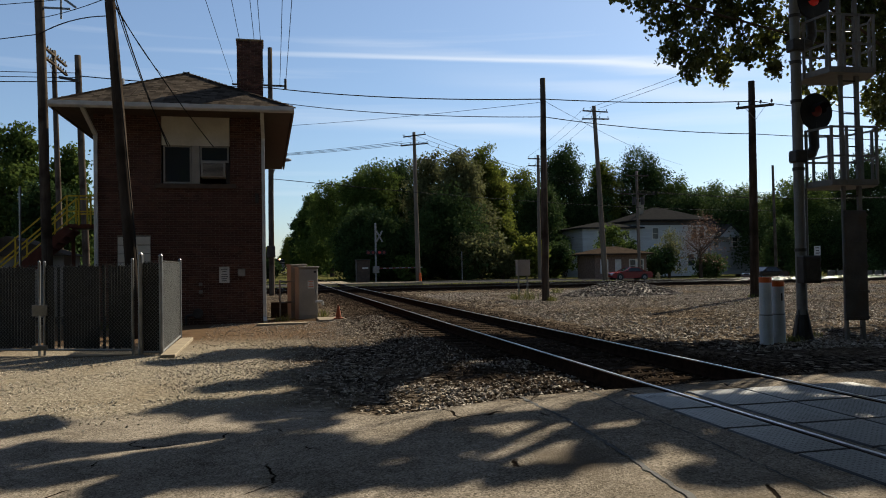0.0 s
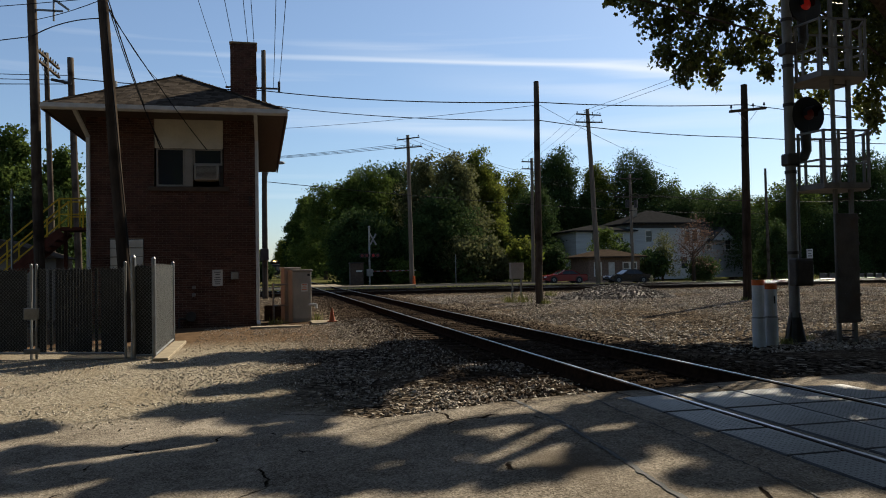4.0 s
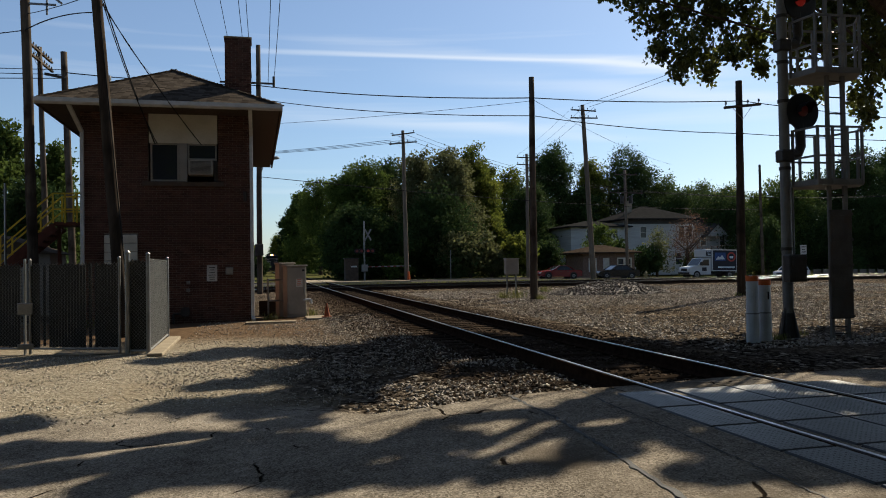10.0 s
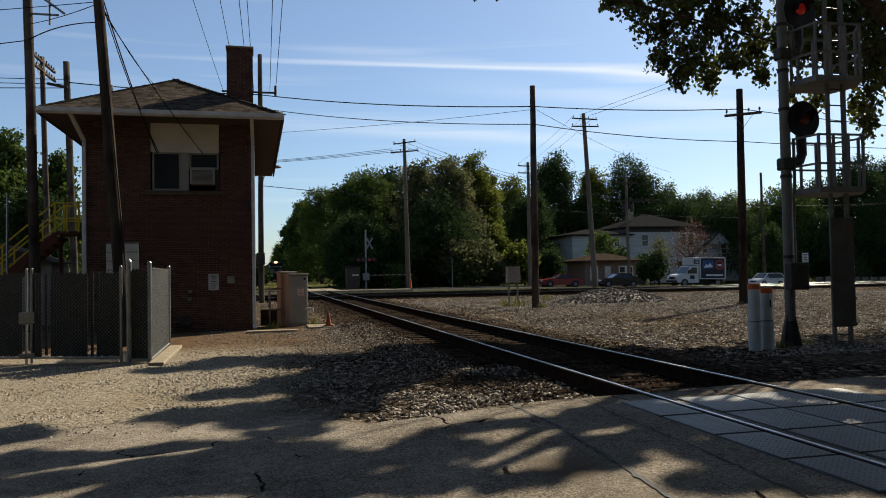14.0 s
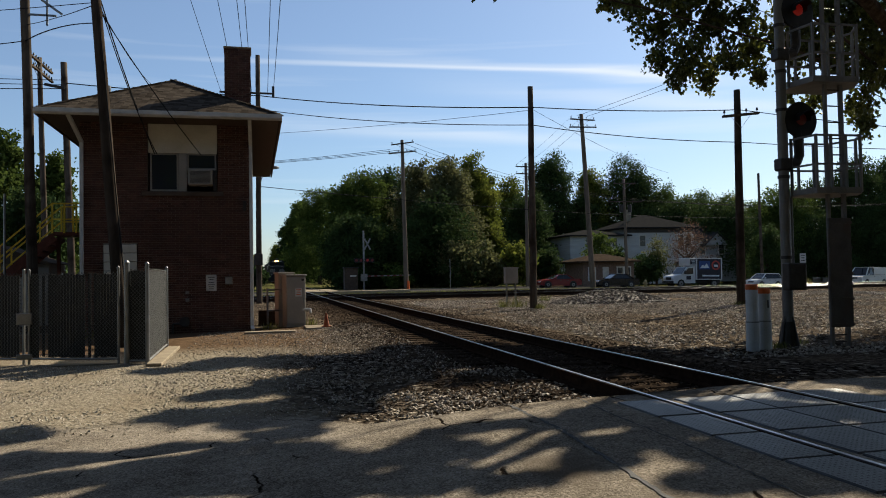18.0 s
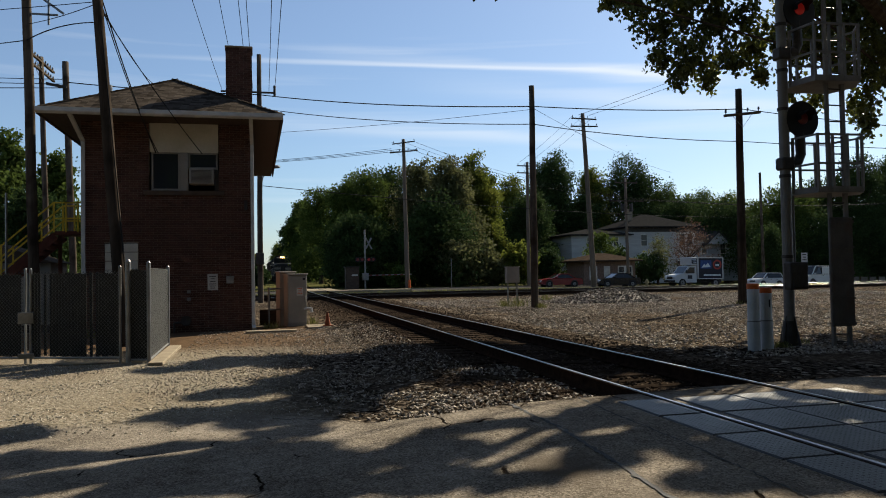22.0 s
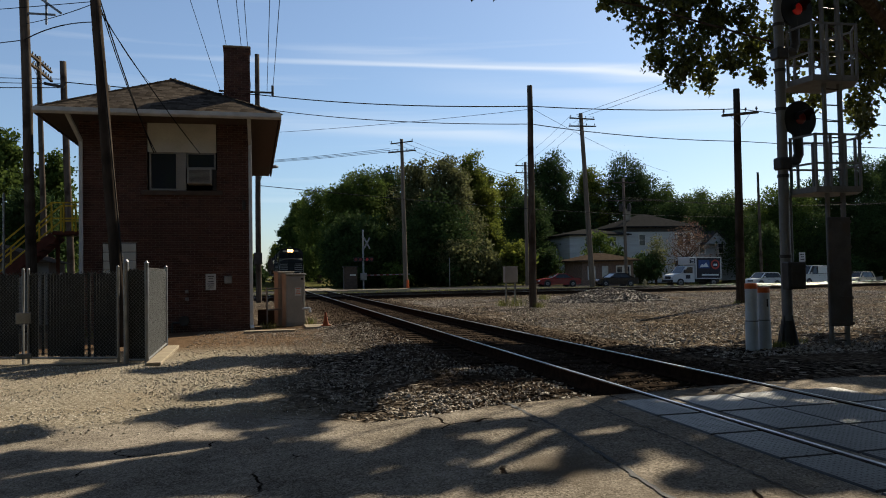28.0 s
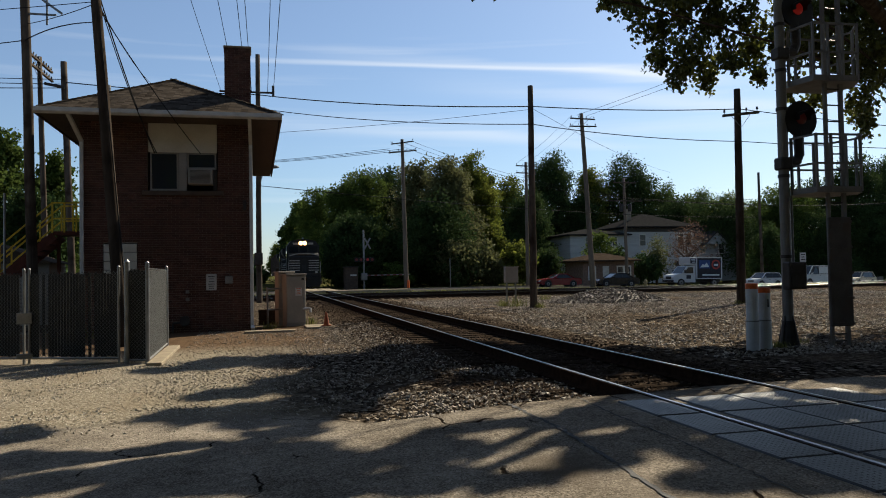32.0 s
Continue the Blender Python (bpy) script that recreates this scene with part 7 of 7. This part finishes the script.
def car(name, label, length, width, belt, roof, body, lower, cabin, wheel_x, r=0.32, cat="car", k_=0.9):
    """A road vehicle facing -x. lower: side outline (x, z); cabin: x of windscreen foot, roof front, roof back, rear-glass foot."""
    length, width, belt, roof, r = length * k_, width * 0.95, belt * k_, roof * k_, r * k_
    lower, cabin, wheel_x = [(x * k_, z * k_) for x, z in lower], [x * k_ for x in cabin], [x * k_ for x in wheel_x]
    v = thing(name, 0, 0, 0, label, cat)
    h = width / 2
    b = B()
    rings = []
    for s, inset in ((-h + 0.03, 0.03), (-h, 0.0), (h, 0.0), (h - 0.03, 0.03)):
        rings.append([b.verts.new((x + (inset if x < 0 else -inset), s, z - (inset if z > 0.5 else -inset))) for x, z in lower])
    n = len(lower)
    b.faces.new(rings[0]), b.faces.new(rings[-1][::-1])
    for p, q in zip(rings, rings[1:]):
        for i in range(n):
            b.faces.new((p[i], q[i], q[(i + 1) % n], p[(i + 1) % n]))
    bmesh.ops.recalc_face_normals(b, faces=b.faces)
    part("body", b, body, v)
    for x in wheel_x:
        for s in (-1, 1):
            part("wheel_arch", rod(B(), (x, s * (h - 0.24), r + 0.01), (x, s * (h + 0.003), r + 0.01), r + 0.065, n=22), CARDARK, v)
    wheels(v, wheel_x, r, h)
    c0, c1, c2, c3 = cabin
    hb, ht = h - 0.06, h - 0.20
    low = [(c0, -hb, belt), (c3, -hb, belt), (c3, hb, belt), (c0, hb, belt)]
    top = [(c1, -ht, roof), (c2, -ht, roof), (c2, ht, roof), (c1, ht, roof)]
    b = B()
    vb = [b.verts.new(p) for p in low]
    vt = [b.verts.new(p) for p in top]
    b.faces.new(vb[::-1]), b.faces.new(vt)
    for i in range(4):
        b.faces.new((vb[i], vb[(i + 1) % 4], vt[(i + 1) % 4], vt[i]))
    part("cabin", b, CARDARK, v)
    b = B()
    box(b, c1 - 0.05, c2 + 0.05, -ht - 0.03, ht + 0.03, roof - 0.02, roof + 0.035, 0.02)
    part("roof_panel", b, body, v)

    def face(i, j, u0, u1, w0, w1):
        p, q, r2, s2 = (Vector(k) for k in (low[i], low[j], top[j], top[i]))
        def at(u, w):
            return p.lerp(q, u).lerp(s2.lerp(r2, u), w)
        return [at(u0, w0), at(u1, w0), at(u1, w1), at(u0, w1)]
    for nm, i, j, cuts in (("windscreen", 3, 0, ((0.06, 0.94),)), ("rear_window", 1, 2, ((0.08, 0.92),)), ("side_window", 0, 1, ((0.12, 0.50), (0.54, 0.86))), ("side_window", 2, 3, ((0.14, 0.46), (0.50, 0.88)))):
        for u0, u1 in cuts:
            f4 = face(i, j, u0, u1, 0.06, 0.92)
            nn = (f4[1] - f4[0]).cross(f4[3] - f4[0]).normalized()
            part(nm, quad_slab(B(), [q + nn * 0.012 for q in f4], -nn, 0.01), AUTOGLASS, v)
    for i, j in ((0, 0), (1, 1), (2, 2), (3, 3)):
        part("pillar", bar(B(), low[i], top[i], 0.09, 0.07), body, v)
    for s in (-1, 1):
        part("headlight", box(B(), -length / 2 - 0.01, -length / 2 + 0.22, s * (h - 0.28) - 0.2, s * (h - 0.28) + 0.2, belt - 0.34, belt - 0.18, 0.03), LAMPGLASS, v)
        part("tail_light", box(B(), length / 2 - 0.12, length / 2 + 0.012, s * (h - 0.2) - 0.17, s * (h - 0.2) + 0.17, belt - 0.28, belt - 0.12, 0.03), TAIL, v)
        part("mirror", box(B(), c0 + 0.22, c0 + 0.36, s * (h + 0.07) - 0.08, s * (h + 0.07) + 0.08, belt + 0.02, belt + 0.16, 0.03), body, v)
        for fx in (c0 + (c3 - c0) * 0.33, c0 + (c3 - c0) * 0.62):
            part("door_handle", box(B(), fx, fx + 0.16, s * h - 0.012, s * h + 0.018, belt - 0.14, belt - 0.11), CARDARK, v)
    part("front_bumper", box(B(), -length / 2 - 0.03, -length / 2 + 0.12, -h + 0.05, h - 0.05, 0.26, 0.46, 0.03), body if cat == "car" else CARDARK, v)
    part("rear_bumper", box(B(), length / 2 - 0.12, length / 2 + 0.03, -h + 0.05, h - 0.05, 0.28, 0.48, 0.03), body if cat == "car" else CARDARK, v)
    part("grille", box(B(), -length / 2 - 0.015, -length / 2 + 0.05, -0.4, 0.4, belt - 0.38, belt - 0.22, 0.01), CARDARK, v)
    return v


COUPE = [(-2.3, 0.32), (-2.28, 0.58), (-2.1, 0.74), (-1.0, 0.88), (1.1, 0.92), (2.1, 0.93), (2.3, 0.80), (2.3, 0.34), (1.9, 0.22), (-1.9, 0.2)]
SEDAN = [(-2.35, 0.34), (-2.33, 0.62), (-2.15, 0.76), (-0.95, 0.92), (1.3, 0.96), (2.2, 0.98), (2.36, 0.82), (2.36, 0.36), (1.9, 0.22), (-1.9, 0.2)]
WAGON = [(-2.35, 0.36), (-2.33, 0.7), (-2.15, 0.86), (-1.2, 1.02), (1.9, 1.05), (2.35, 1.05), (2.38, 0.6), (2.36, 0.36), (1.9, 0.24), (-1.9, 0.22)]
red_car = car("red_car", "red two-door coupe with a low sloping bonnet", 4.6, 1.78, 0.87, 1.32, paint("red_paint", (0.15, 0.006, 0.011), 0.2), COUPE, (-0.95, -0.15, 0.75, 1.55), (-1.42, 1.35), 0.31)
dark_car = car("dark_car", "dark blue-black saloon car with bright chrome glints", 4.72, 1.8, 0.92, 1.40, paint("dark_car_paint", (0.004, 0.005, 0.008), 0.12), SEDAN, (-0.95, -0.2, 0.95, 1.75), (-1.45, 1.4), 0.32)
white_car = car("white_car", "small white hatchback with dark windows", 4.1, 1.95, 1.06, 1.74, paint("white_car_paint", (0.5, 0.51, 0.52), 0.2), [(x * 0.863, z * 1.08) for x, z in WAGON], (-1.2, -0.5, 1.6, 1.95), (-1.28, 1.2), 0.34, k_=0.76)
tan_car = car("tan_car", "pale gold estate car with sunlit bonnet", 4.8, 1.85, 0.98, 1.66, paint("gold_paint", (0.55, 0.47, 0.36), 0.2), WAGON, (-1.15, -0.4, 1.85, 2.2), (-1.5, 1.45), 0.33, k_=0.87)
VAN = [(-2.7, 0.4), (-2.68, 0.85), (-2.5, 1.05), (-1.75, 1.2), (2.7, 1.25), (2.74, 0.6), (2.7, 0.4), (2.2, 0.28), (-2.2, 0.28)]
van = car("white_van", "plain white panel van", 5.4, 2.0, 1.2, 2.05, paint("van_paint", (0.52, 0.52, 0.5), 0.25), VAN, (-1.8, -1.1, 2.55, 2.7), (-1.75, 1.6), 0.36, "van", k_=1.0)
part("load_side", box(B(), -0.35, 2.6, -0.92, -0.885, 1.26, 1.98, 0.01), bpy.data.materials["van_paint"], van, "blank white load side")

# box truck: van cab with a dark printed cargo box
truck = thing("box_truck", 0, 0, 0, "white cutaway box truck with a dark blue printed cargo box", "truck")
TW = paint("truck_white", (0.46, 0.46, 0.46), 0.3)
BLUEPIC = mat("blue_print", (0.012, 0.035, 0.13), (0.03, 0.075, 0.22), 3, 0.35, 0.0)
SNOW = mat("pale_print", (0.4, 0.45, 0.5), (0.6, 0.64, 0.68), 3, 0.35, 0.0)
REDPRINT = mat("red_print", (0.26, 0.03, 0.025), (0.34, 0.05, 0.035), 3, 0.4, 0.0)
NAVY = mat("navy_vinyl", (0.006, 0.007, 0.016), (0.010, 0.012, 0.026), 2, 0.35, 0.0)
CABL = [(-3.05, 0.45), (-3.05, 0.95), (-2.9, 1.12), (-2.15, 1.25), (-1.55, 1.98), (-0.75, 2.05), (-0.72, 0.4), (-2.8, 0.38)]
part("cab", prism(B(), CABL, "y", -0.98, 0.98), TW, truck, "white van cab")
part("windscreen", quad_slab(B(), [(-2.13, 0.85, 1.30), (-2.13, -0.85, 1.30), (-1.60, -0.80, 1.94), (-1.60, 0.80, 1.94)], (0.77, 0, -0.64), 0.01), AUTOGLASS, truck)
for s in (-1, 1):
    part("side_window", prism(B(), [(-1.9, 1.28), (-1.5, 1.86), (-0.95, 1.88), (-0.95, 1.28)], "y", s * 0.984, s * 0.992), AUTOGLASS, truck)
    part("headlight", box(B(), -3.075, -2.95, s * 0.72 - 0.17, s * 0.72 + 0.17, 0.78, 0.98, 0.02), LAMPGLASS, truck)
    part("mirror", box(B(), -1.95, -1.8, s * 1.1 - 0.1, s * 1.1 + 0.1, 1.3, 1.62, 0.02), CARDARK, truck)
    part("door_mark", box(B(), -1.7, -1.2, s * 0.982, s * 0.986, 0.75, 1.1), NAVY, truck)
part("grille", box(B(), -3.075, -3.0, -0.5, 0.5, 0.72, 0.98, 0.01), CARDARK, truck)
part("front_bumper", box(B(), -3.18, -3.0, -0.95, 0.95, 0.42, 0.62, 0.03), CARDARK, truck)
cargo = part("cargo_box", box(B(), -0.62, 2.1, -1.05, 1.05, 0.78, 2.82, 0.02), NAVY, truck, "dark blue cargo box with a mountain picture")
fair = part("cab_over", box(B(), -1.35, -0.62, -1.0, 1.0, 2.08, 2.85, 0.05), TW, truck, "white overcab fairing")
part("print", box(B(), -1.28, -0.69, -1.008, -1.002, 2.22, 2.72), NAVY, fair, "dark printed side")
for k in range(3):
    part("lettering", box(B(), -1.2 + 0.06 * k, -0.78, -1.014, -1.009, 2.60 - k * 0.14, 2.65 - k * 0.14), SNOW, fair)
for z0, z1 in ((2.76, 2.85), (0.74, 0.82)):
    part("edge_trim", box(B(), -0.66, 2.14, -1.075, 1.075, z0, z1, 0.01), TW, cargo)
part("edge_trim", box(B(), -0.68, -0.56, -1.072, 1.072, 0.82, 2.76, 0.01), TW, cargo)
part("edge_trim", box(B(), 2.04, 2.16, -1.072, 1.072, 0.82, 2.76, 0.01), TW, cargo)
part("picture", box(B(), -0.35, 0.85, -1.058, -1.052, 1.75, 2.55), BLUEPIC, cargo)
part("picture_peak", prism(B(), [(-0.25, 1.85), (0.05, 2.2), (0.2, 2.05), (0.45, 2.32), (0.75, 1.9)], "y", -1.063, -1.0585), SNOW, cargo)
ringb = B()
for k in range(28):
    a, c = k * math.tau / 28, (k + 1) * math.tau / 28
    quad_slab(ringb, [(1.48 + r_ * math.cos(t_), -1.062, 2.14 + r_ * math.sin(t_)) for r_, t_ in ((0.32, a), (0.47, a), (0.47, c), (0.32, c))], (0, 1, 0), 0.01)
part("badge_ring", ringb, REDPRINT, cargo, "red ring badge")
part("badge_bars", box(B(), 1.28, 1.68, -1.064, -1.054, 2.0, 2.2), SNOW, cargo)
part("lettering", box(B(), 0.0, 1.85, -1.06, -1.054, 1.05, 1.2), SNOW, cargo)
part("chassis", box(B(), -2.5, 2.3, -0.45, 0.45, 0.4, 0.72), CARDARK, truck)
wheels(truck, (-2.25, 1.35), 0.38, 0.98)
for s in (-1, 1):
    part("tail_light", box(B(), 2.16, 2.21, s * 0.85 - 0.1, s * 0.85 + 0.1, 0.9, 1.1, 0.02), TAIL, truck)

# ---- the train ----
LOCO = mat("loco_black", (0.006, 0.006, 0.006), (0.014, 0.0132, 0.0125), 2, 0.65, 0.05, 30, stain=(0.035, 0.028, 0.022), stain_at=0.62)
LOCOWHITE = mat("loco_white", (0.2, 0.19, 0.175), (0.3, 0.285, 0.26), 3, 0.5, 0.0)
BEAM = glow("headlight_glow", (1.0, 0.5, 0.16), 3.2)
DITCH = glow("ditch_light_off", (0.3, 0.28, 0.24), 0.0)


def locomotive(name, label):
    """Facing -y, its nose at y = 0 and the rail tops at z = 0."""
    e = thing(name, 0, 0, 0, label, "locomotive")
    part("frame", box(B(), -1.5, 1.5, 0.15, 20.3, 1.05, 1.4, 0.02), LOCO, e)
    plow = B()
    prism(plow, [(-1.45, 0.12), (1.45, 0.12), (1.5, 1.05), (-1.5, 1.05)], "y", 0.0, 0.22)
    part("snowplow", plow, LOCO, e)
    part("coupler", box(B(), -0.18, 0.18, -0.55, 0.1, 0.72, 1.02, 0.04), RUST, e)
    nose = B()
    ny0, ny1 = 0.75, 2.1
    prism(nose, [(ny0, 1.4), (ny0, 2.95), (ny0 + 0.25, 3.2), (ny1, 3.4), (ny1, 1.4)], "x", -1.42, 1.42)
    part("nose", nose, LOCO, e, "black short nose with white stripes")
    arc = B()
    for k in range(12):
        f0, f1 = -1.42 + k * 2.84 / 12, -1.42 + (k + 1) * 2.84 / 12
        bar(arc, (f0, ny0 + 0.27, 3.08 + 0.24 * (1 - (f0 / 1.42) ** 2)), (f1, ny0 + 0.27, 3.08 + 0.24 * (1 - (f1 / 1.42) ** 2)), 0.28, 0.07)
    part("nose_brow", arc, LOCOWHITE, e, "pale rim over the nose")
    for i in range(5):
        for s in (-1, 1):
            part("nose_stripe", box(B(), min(s * 0.42, s * 1.4), max(s * 0.42, s * 1.4), ny0 - 0.012, ny0 - 0.002, 1.66 + i * 0.23, 1.74 + i * 0.23), LOCOWHITE, e)
    part("nose_emblem", box(B(), -0.2, 0.2, ny0 - 0.014, ny0 - 0.002, 1.6, 2.2), CARDARK, e, "plain dark emblem")
    cab = B()
    prism(cab, [(-1.55, 1.4), (1.55, 1.4), (1.55, 4.1), (1.2, 4.55), (0.5, 4.72), (-0.5, 4.72), (-1.2, 4.55), (-1.55, 4.1)], "y", 2.1, 4.7)
    cabp = part("cab", cab, LOCO, e, "black locomotive cab")
    for x0, x1 in ((-1.35, -0.5), (0.5, 1.35), (-0.36, 0.36)):
        part("windscreen", box(B(), x0, x1, 2.07, 2.098, 3.45, 4.02, 0.01), AUTOGLASS, cabp)
    for s in (-1, 1):
        for y0 in (2.6, 3.7):
            part("side_window", box(B(), s * 1.555 - 0.008, s * 1.555 + 0.012, y0, y0 + 0.85, 2.95, 3.6), AUTOGLASS, cabp)
        part("number_board", box(B(), s * 0.72 - 0.26, s * 0.72 + 0.26, 2.05, 2.098, 4.2, 4.4, 0.01), LOCOWHITE, cabp)
        part("ditch_light", rod(B(), (s * 1.1, 0.05, 1.5), (s * 1.1, 0.2, 1.5), 0.11, n=14), DITCH, e)
        part("handrail", rod(B(), (s * 1.48, 0.3, 1.4), (s * 1.48, 0.3, 2.5), 0.025, n=6), LOCOWHITE, e, "white handrail")
        part("handrail", rod(B(), (s * 1.48, 4.9, 2.35), (s * 1.48, 20.0, 2.35), 0.025, n=6), LOCO, e)
        st_ = part("step_well", box(B(), s * 1.3 - 0.22, s * 1.3 + 0.22, 0.25, 0.9, 0.35, 1.05, 0.02), LOCO, e)
        for i in range(3):
            part("step_edge", box(B(), s * 1.3 - 0.22, s * 1.3 + 0.22, 0.22, 0.249, 0.4 + i * 0.25, 0.44 + i * 0.25), LOCOWHITE, st_)
    hl = part("headlight_case", box(B(), -0.44, 0.44, 1.95, 2.1, 4.08, 4.6, 0.04), LOCO, e)
    for x in (-0.24, 0.14):
        part("headlight", rod(B(), (x, 1.90, 4.34), (x, 1.949, 4.34), 0.2, n=20), BEAM, hl, "bright warm headlight")
    hood = B()
    prism(hood, [(-0.95, 1.4), (0.95, 1.4), (0.95, 3.85), (0.6, 4.2), (-0.6, 4.2), (-0.95, 3.85)], "y", 4.7, 19.6)
    part("long_hood", hood, LOCO, e)
    rad = B()
    prism(rad, [(-1.0, 3.0), (1.0, 3.0), (1.5, 3.7), (1.5, 4.25), (-1.5, 4.25), (-1.5, 3.7)], "y", 15.6, 19.4)
    part("radiator", rad, LOCO, e)
    for y in (7.5, 11.0, 14.0):
        part("roof_fan", rod(B(), (0, y, 4.2), (0, y, 4.36), 0.55, n=18), LOCO, e)
    part("horn", rod(B(), (0.0, 3.0, 4.72), (0.0, 2.6, 4.84), 0.05, 0.09, n=8), RIM, e)
    part("fuel_tank", box(B(), -1.25, 1.25, 8.0, 13.0, 0.28, 1.05, 0.1), LOCO, e)
    for y in (3.6, 16.7):
        part("truck_frame", box(B(), -1.2, 1.2, y - 2.2, y + 2.2, 0.45, 0.95, 0.05), LOCO, e)
        for k in (-1.65, 0, 1.65):
            for s in (-1, 1):
                part("wheel", rod(B(), (s * 0.68, y + k, 0.51), (s * 0.82, y + k, 0.51), 0.5, n=20), RUST, e)
    return e


loco = locomotive("locomotive", "black freight locomotive with a lit headlight")
follow = copy_thing(loco, pose(0, 21, 0))
follow.name = "locomotive.001"
tagged(follow, "second black locomotive coupled behind the first")
for ch in list(follow.children_recursive):
    if ch.name.startswith("headlight.") and ch.parent.name.startswith("headlight_case"):
        ch.data = ch.data.copy()
        ch.data.materials[0] = DITCH
        tagged(ch, "unlit headlight")
HOPPER = mat("hopper_steel", (0.05, 0.035, 0.028), (0.11, 0.075, 0.055), 2, 0.8, 0.2, 30)
wag = thing("hopper_wagon", 0, 42, 0, "brown steel hopper wagon behind the locomotives", "railway wagon")
hb_ = B()
prism(hb_, [(0.3, 2.2), (2.0, 1.1), (13.0, 1.1), (14.7, 2.2), (14.7, 4.3), (0.3, 4.3)], "x", -1.55, 1.55)
part("wagon_body", hb_, HOPPER, wag)
for i in range(9):
    for s in (-1, 1):
        part("rib", box(B(), s * 1.6 - 0.05, s * 1.6 + 0.05, 0.5 + i * 1.72, 0.6 + i * 1.72, 1.9, 4.3), HOPPER, wag)
part("underframe", box(B(), -0.5, 0.5, 0.0, 15.0, 0.8, 1.1), HOPPER, wag)
for y in (2.2, 12.8):
    for k in (-0.9, 0.9):
        for s in (-1, 1):
            part("wheel", rod(B(), (s * 0.68, y + k, 0.45), (s * 0.82, y + k, 0.45), 0.44, n=18), RUST, wag)
wag2 = copy_thing(wag, pose(0, 57.4, 0))


# ---- what moves ----
def motions():
    lane = 68.5

    def drive(ob, half, rows):
        """Rows of seconds and the x of the front end; the street falls gently to the east."""
        keyed = []
        for t, x in rows:
            f = x
            for _ in range(40):
                f = -4.68 + (x + 4.68) * (lane + float(bend(f)) - 1.134) / (lane - 1.134)
            th = float(np.interp(f + half, BX, BTH))
            c = f + half * math.cos(radians(th))
            z = float(land(c, 70.0)) + 0.03
            keyed.append((t, pose(c, lane + float(bend(c)), z, 0, 1.09 if 20 < c < 70 else 0.0, th)))
        walk(ob, keyed)

    drive(red_car, 2.07, ((0, 26.9), (0.5, 25.2), (1, 23.7), (1.5, 22.65), (2, 21.95), (2.5, 21.45), (3, 21.1), (3.5, 20.95), (5.5, 20.9), (32, 20.9)))
    drive(dark_car, 2.13, ((0, 41.6), (0.5, 38.0), (1, 35.6), (1.5, 33.5), (2, 31.7), (2.5, 30.1), (3, 28.85), (3.5, 27.95), (5.5, 26.75), (6, 26.7), (32, 26.7)))
    drive(truck, 3.1, ((0, 118.90), (3, 80.90), (4.5, 64.90), (5.5, 56.20), (6, 51.90), (6.5, 48.60), (7, 46.00), (7.5, 43.60), (8, 41.20), (8.5, 39.40), (9, 37.80), (10, 36.10), (11, 35.25), (12, 35.00), (14, 34.60), (17, 34.45), (32, 34.45)))
    drive(white_car, 1.56, ((0, 128), (4, 87), (6.5, 62.6), (7.5, 56.0), (8.5, 51.3), (9, 49.9), (10, 46.9), (10.5, 44.9), (11, 44.2), (11.5, 43.9), (13, 43.7), (14, 43.65), (32, 43.65)))
    drive(van, 2.7, ((0, 150), (10, 100), (14, 82), (16.5, 63.5), (17.5, 57.8), (18, 55.9), (18.5, 54.6), (19.5, 52.0), (20.5, 49.9), (21, 49.4), (22, 49.0), (23, 48.9), (32, 48.8)))
    drive(tan_car, 2.09, ((0, 150), (14, 100), (20, 76), (22.5, 61.0), (23.5, 58.2), (24, 57.5), (25, 56.5), (25.5, 55.9), (27.5, 55.2), (28, 55.15), (32, 55.1)))

    nose = ((0, 273), (6, 238), (9, 219.5), (11, 207), (13, 194.5), (18, 163.0), (20, 149.5), (22, 136.0), (24, 123.0), (25, 117.5), (27.5, 102.0), (28, 99.5), (29, 92.8), (30, 86.8), (31, 80.6), (32, 74.8))
    for ob, back in ((loco, 0.0), (follow, 21.0), (wag, 42.0), (wag2, 57.4)):
        walk(ob, [(t, pose(0, y + back, RAIL_Z)) for t, y in nose])


motions()
